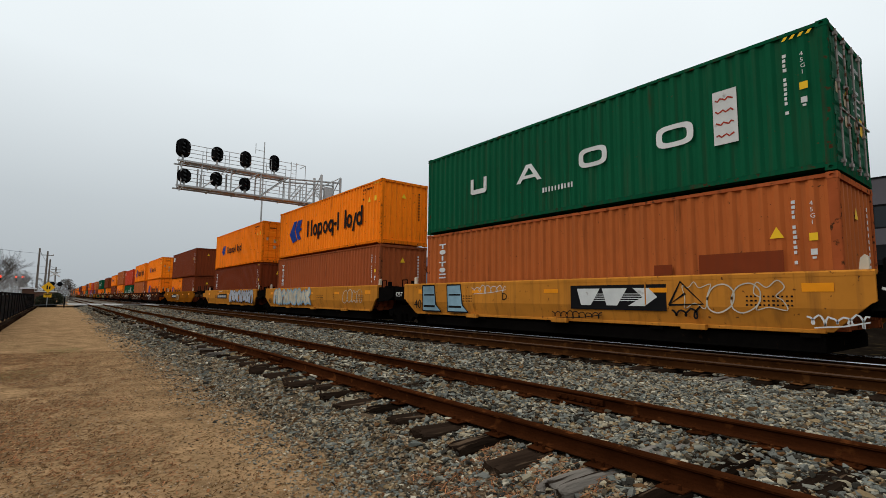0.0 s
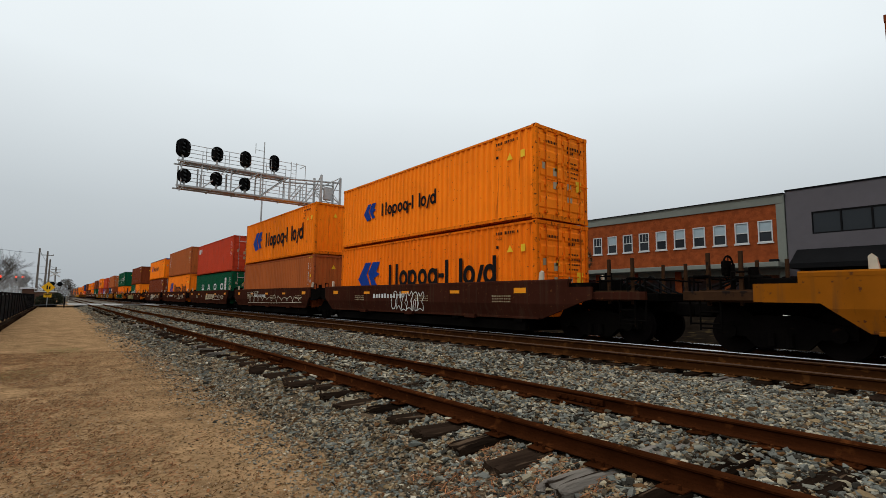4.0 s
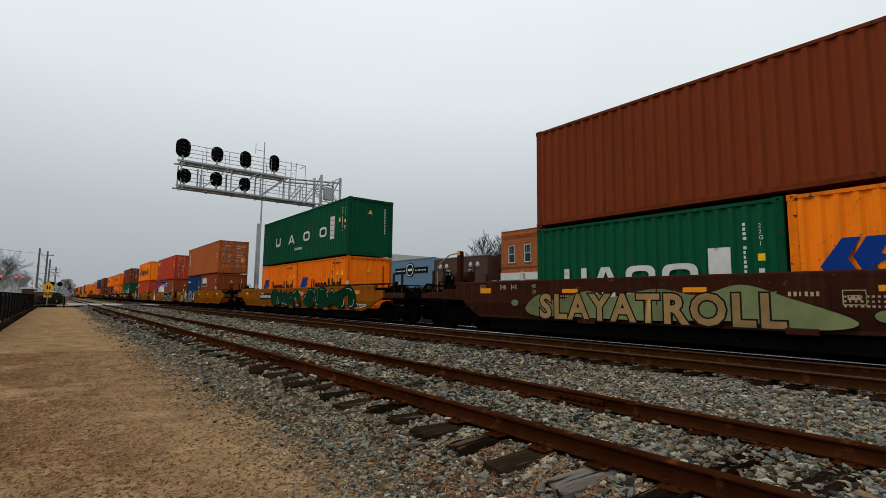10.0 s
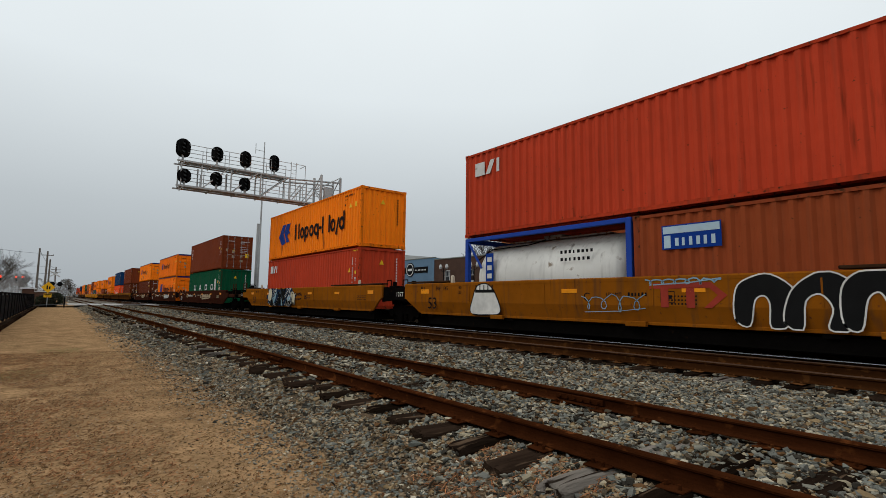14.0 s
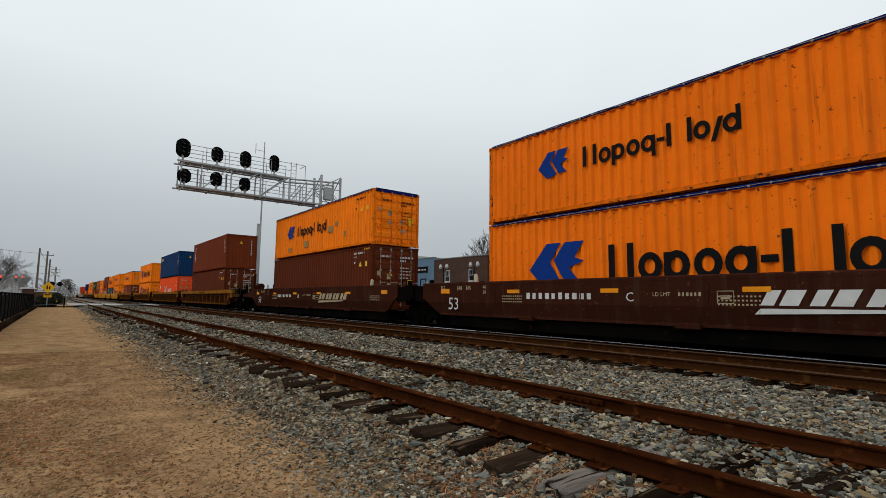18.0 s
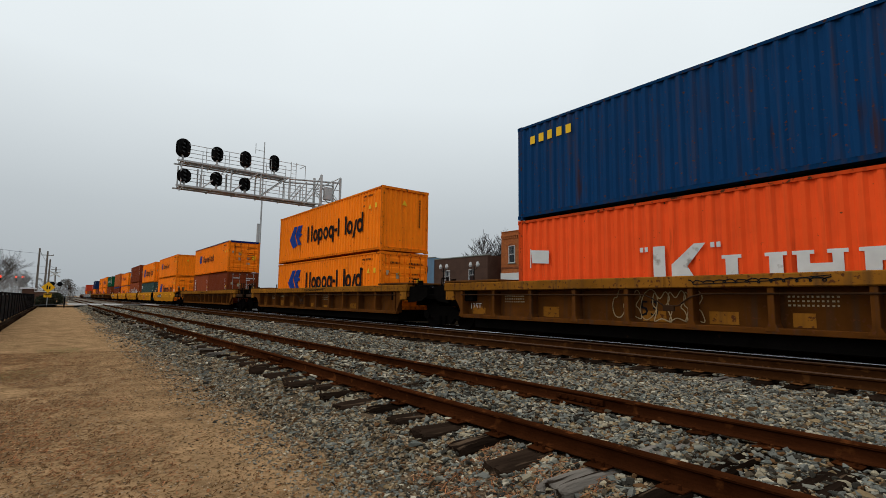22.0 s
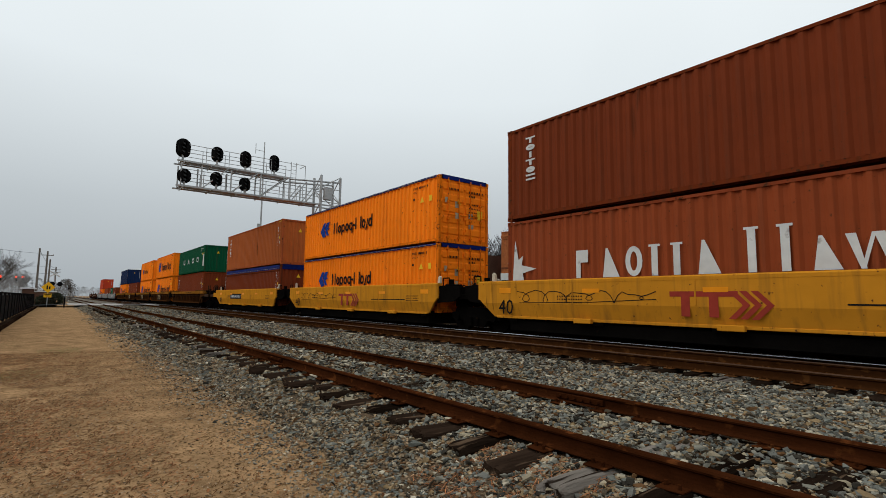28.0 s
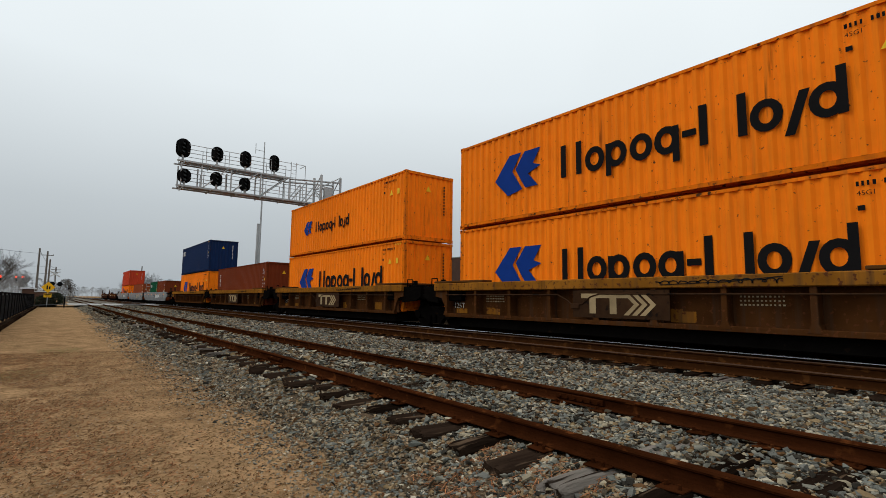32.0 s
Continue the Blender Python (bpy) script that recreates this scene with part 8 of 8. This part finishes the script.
def stone_field(name, count, xr, yr, size, seed, simple, keep, material=STONE):
    rng = np.random.RandomState(seed)
    # angular crushed forms: hulls of a few points
    forms = []
    for k in range(8):
        b = bmesh.new()
        for p in rng.normal(size=(7 if simple else 10, 3)):
            b.verts.new(p / np.linalg.norm(p) * (1.12, 1.0, 1.0))
        bmesh.ops.convex_hull(b, input=b.verts)
        b.verts.index_update()
        forms.append((np.array([v.co[:] for v in b.verts]), np.array([[v.index for v in f.verts] for f in b.faces])))
        b.free()
    x = rng.uniform(*xr, count)
    y = rng.uniform(*yr, count)
    ok = keep(x, y, rng)
    x, y = x[ok], y[ok]
    n = len(x)
    z = np.array([max(bed_h(a, c), dirt_h(a, c) - 0.004) if c < 2.4 else bed_h(a, c) for a, c in zip(x, y)])
    s = size * rng.lognormal(0, 0.28, n)
    least = 0.5 if material is WARM_STONE else 0.34
    s *= least + (1 - least) * np.clip((y - 0.9) / 2.0, 0, 1)
    stretch = np.stack([rng.uniform(0.8, 1.45, n), rng.uniform(0.62, 1.05, n), rng.uniform(0.42, 0.8, n)], 1)[:, None, :]
    a, t = rng.uniform(0, 2 * np.pi, n), rng.normal(0, 0.5, n)
    ct, st, ca, sa = (q[:, None] for q in (np.cos(t), np.sin(t), np.cos(a), np.sin(a)))
    lift = z + s * rng.uniform(-0.25, 0.75, n)
    V, F, at = [], [], 0
    for k, (tv, tf) in enumerate(forms):
        i = np.arange(k, n, len(forms))
        v = tv[None] * (1 + rng.uniform(-0.14, 0.14, (len(i), len(tv), 1))) * stretch[i] * s[i, None, None]
        vy, vz = v[..., 1] * ct[i] - v[..., 2] * st[i], v[..., 1] * st[i] + v[..., 2] * ct[i]
        vx, vy = v[..., 0] * ca[i] - vy * sa[i], v[..., 0] * sa[i] + vy * ca[i]
        V.append(np.stack([vx + x[i, None], vy + y[i, None], vz + lift[i, None]], -1).reshape(-1, 3))
        F.append((tf[None] + (np.arange(len(i)) * len(tv))[:, None, None]).reshape(-1, 3) + at)
        at += len(V[-1])
    bulk(name, np.concatenate(V), np.concatenate(F), material, "loose grey crushed ballast stones", "gravel")


TIES = {0: np.array(TIE_X[0]), 1: np.array(TIE_X[1]), 2: np.array(TIE_X[2])}


def clear(x, y, rng):
    """Stones keep off the rails and mostly off the ties, and thin out towards the path."""
    ok = np.ones(len(x), bool)
    for k, cy in ((0, SIDE_Y), (1, MAIN_Y), (2, 9.68)):
        for s in (-1, 1):
            ok &= np.abs(y - (cy + s * 0.7525)) > (0.075 if k == 0 else 0.17 if k == 2 and s < 0 else 0.10)
        t = TIES[k]
        gap = np.abs(x[:, None] - t[None, :])
        d, which = np.min(gap, axis=1), np.argmin(gap, axis=1)
        buried = np.random.RandomState(5 + k).rand(len(t))[which] < 0.68
        on = (d < 0.125) & (np.abs(y - cy) < 1.32)
        inside = np.abs(y - cy) < 0.7
        ok &= ~on | ((rng.rand(len(x)) < np.where(buried, 0.97, 0.42)) & inside) | (rng.rand(len(x)) < (0.04 if k == 0 else 0.12))
    e = 1.72 + np.array([0.16 * rough(a, 0, 0.45) + 0.10 * rough(a, 5, 1.6) for a in x])
    ok &= rng.rand(len(x)) < np.clip((y - e + 0.95) / 1.35, 0, 1) ** 1.7
    ok &= x < -0.12 * y + 0.6
    return ok


stone_field("ballast_stones", 68000, (-5.2, 0.3), (1.35, 10.8), 0.0235, 21, False, clear)
stone_field("ballast_stones", 22000, (-5.2, 0.3), (0.7, 3.4), 0.0150, 26, False, clear, WARM_STONE)
stone_field("ballast_stones", 22000, (-14.5, -5.2), (0.7, 3.4), 0.0190, 27, True, clear, WARM_STONE)
stone_field("ballast_stones", 58000, (-14.5, -5.2), (1.35, 10.8), 0.0315, 24, True, clear)
stone_field("ballast_stones", 46000, (-36.0, -14.5), (1.2, 10.8), 0.042, 22, True, clear)
stone_field("ballast_stones", 14000, (-75.0, -36.0), (1.6, 10.6), 0.056, 25, True, clear)
stone_field("ballast_stones", 2200, (-18.0, 0.0), (10.6, 12.0), 0.034, 23, True, clear)


def litter(name, count, xr, yr, length, width, seed, material, label, clump):
    rng = np.random.RandomState(seed)
    x, y = rng.uniform(*xr, count), rng.uniform(*yr, count)
    thin = rng.rand(count) < np.clip((1.1 - y) / 2.6 + 0.2, 0.2, 1) if xr[0] < -6 else np.ones(count, bool)
    ok = thin & np.array([noise.noise((p * 0.6, q * 0.6, 9.0)) + 0.35 * noise.noise((p * 2.3, q * 2.3, 4.0)) > clump for p, q in zip(x, y)])
    x, y = x[ok], y[ok]
    n = len(x)
    z = np.array([max(dirt_h(p, q), bed_h(p, q) if q > 1.4 else -1) for p, q in zip(x, y)]) + 0.004
    a, l, w = rng.uniform(0, np.pi, n), length * rng.uniform(0.5, 1.3, n), width * rng.uniform(0.6, 1.4, n)
    dx, dy, up = np.cos(a) * l / 2, np.sin(a) * l / 2, rng.uniform(0.0, 0.35, n) * l
    px, py = -np.sin(a) * w / 2, np.cos(a) * w / 2
    v = np.stack([np.stack([x - dx + px, y - dy + py, z], -1), np.stack([x - dx - px, y - dy - py, z + 0.002], -1),
                  np.stack([x + dx - px, y + dy - py, z + up], -1), np.stack([x + dx + px, y + dy + py, z + up + 0.003], -1)], 1)
    f = np.arange(n * 4).reshape(n, 4)
    bulk(name, v.reshape(-1, 3), f, material, label, "leaf litter")


litter("pine_straw", 44000, (-15, 0.2), (-3.2, 1.9), 0.06, 0.004, 31, LITTER, "dry brown pine straw on the path", -0.6)
litter("pine_straw", 9000, (-12, 0.2), (-3.2, 2.2), 0.045, 0.003, 36, SAND_STRAW, "bleached tan pine straw on the path", -0.6)
litter("pine_straw", 20000, (-8, 0.2), (-3.2, 0.9), 0.055, 0.0055, 37, STRAW, "orange pine straw strewn on the path", 0.0)
litter("pine_straw", 2600, (-3.6, -0.6), (2.15, 3.05), 0.085, 0.0045, 38, STRAW, "orange pine straw caught between the ties", 0.02)
litter("dead_leaves", 9000, (-15, 0.2), (-3.2, 2.6), 0.032, 0.013, 32, LITTER, "small dead brown leaves on the path", -0.3)
litter("pine_straw", 7000, (-8, 0.0), (1.5, 6.0), 0.06, 0.0035, 33, LITTER, "dry brown pine straw between the stones", 0.12)
litter("grit", 30000, (-11, 0.2), (-3.0, 2.2), 0.014, 0.010, 34, mat("coarse_grit", (0.20, 0.15, 0.10), 0.9, 0, 0.3, 6, 0.0, island=0.7), "coarse grit on the path", -0.5)

litter("pine_straw", 2600, (-2.6, -1.1), (1.1, 2.1), 0.075, 0.0045, 41, STRAW, "orange pine straw heaped at the ballast edge", 0.0)
litter("bark_chips", 60000, (-15, 0.2), (-3.2, 1.7), 0.021, 0.0085, 39, mat("dark_bark_chips", (0.075, 0.038, 0.017), 0.95, 0, 0.3, 6, 0.0, island=0.7, spec=0.0), "small dark bark chips on the path", -0.35)


def tuft(x, y, r, n, seed):
    rng = random.Random(seed)
    g = Geo()
    for _ in range(n):
        a, q = rng.uniform(0, 6.28), r * math.sqrt(rng.random())
        px, py = x + math.cos(a) * q, y + math.sin(a) * q * 0.6
        b, h = rng.uniform(0, 6.28), rng.uniform(0.02, 0.07)
        z = dirt_h(px, py)
        g.add([(px - 0.006, py, z), (px + 0.006, py, z), (px + math.cos(b) * h * 0.7, py + math.sin(b) * h * 0.7, z + h)], [(0, 1, 2)])
    tagged(part("grass_tuft", g, GRASS, label="sparse green winter grass tuft on the dirt"), category="grass", kind="stuff")


tuft(-15.3, 0.21, 0.8, 1300, 1)
tuft(-11.07, -0.41, 0.7, 700, 2)
tuft(-17.5, -1.0, 0.7, 250, 3)


# ---- movement ----
def run(t):
    """How far the train has gone after t seconds."""
    return 15.9802 * t - 3.3211e-3 * t * t + 1.4085e-4 * t ** 3


def motions():
    for ob, x, z in TRAIN:
        walk(ob, [(t, pose(x + run(t), MAIN_Y, RAIL + z)) for t in (0.0, 4.0, 8.0, 12.0, 16.0, 20.0, 24.0, 28.0, 32.0)])


motions()
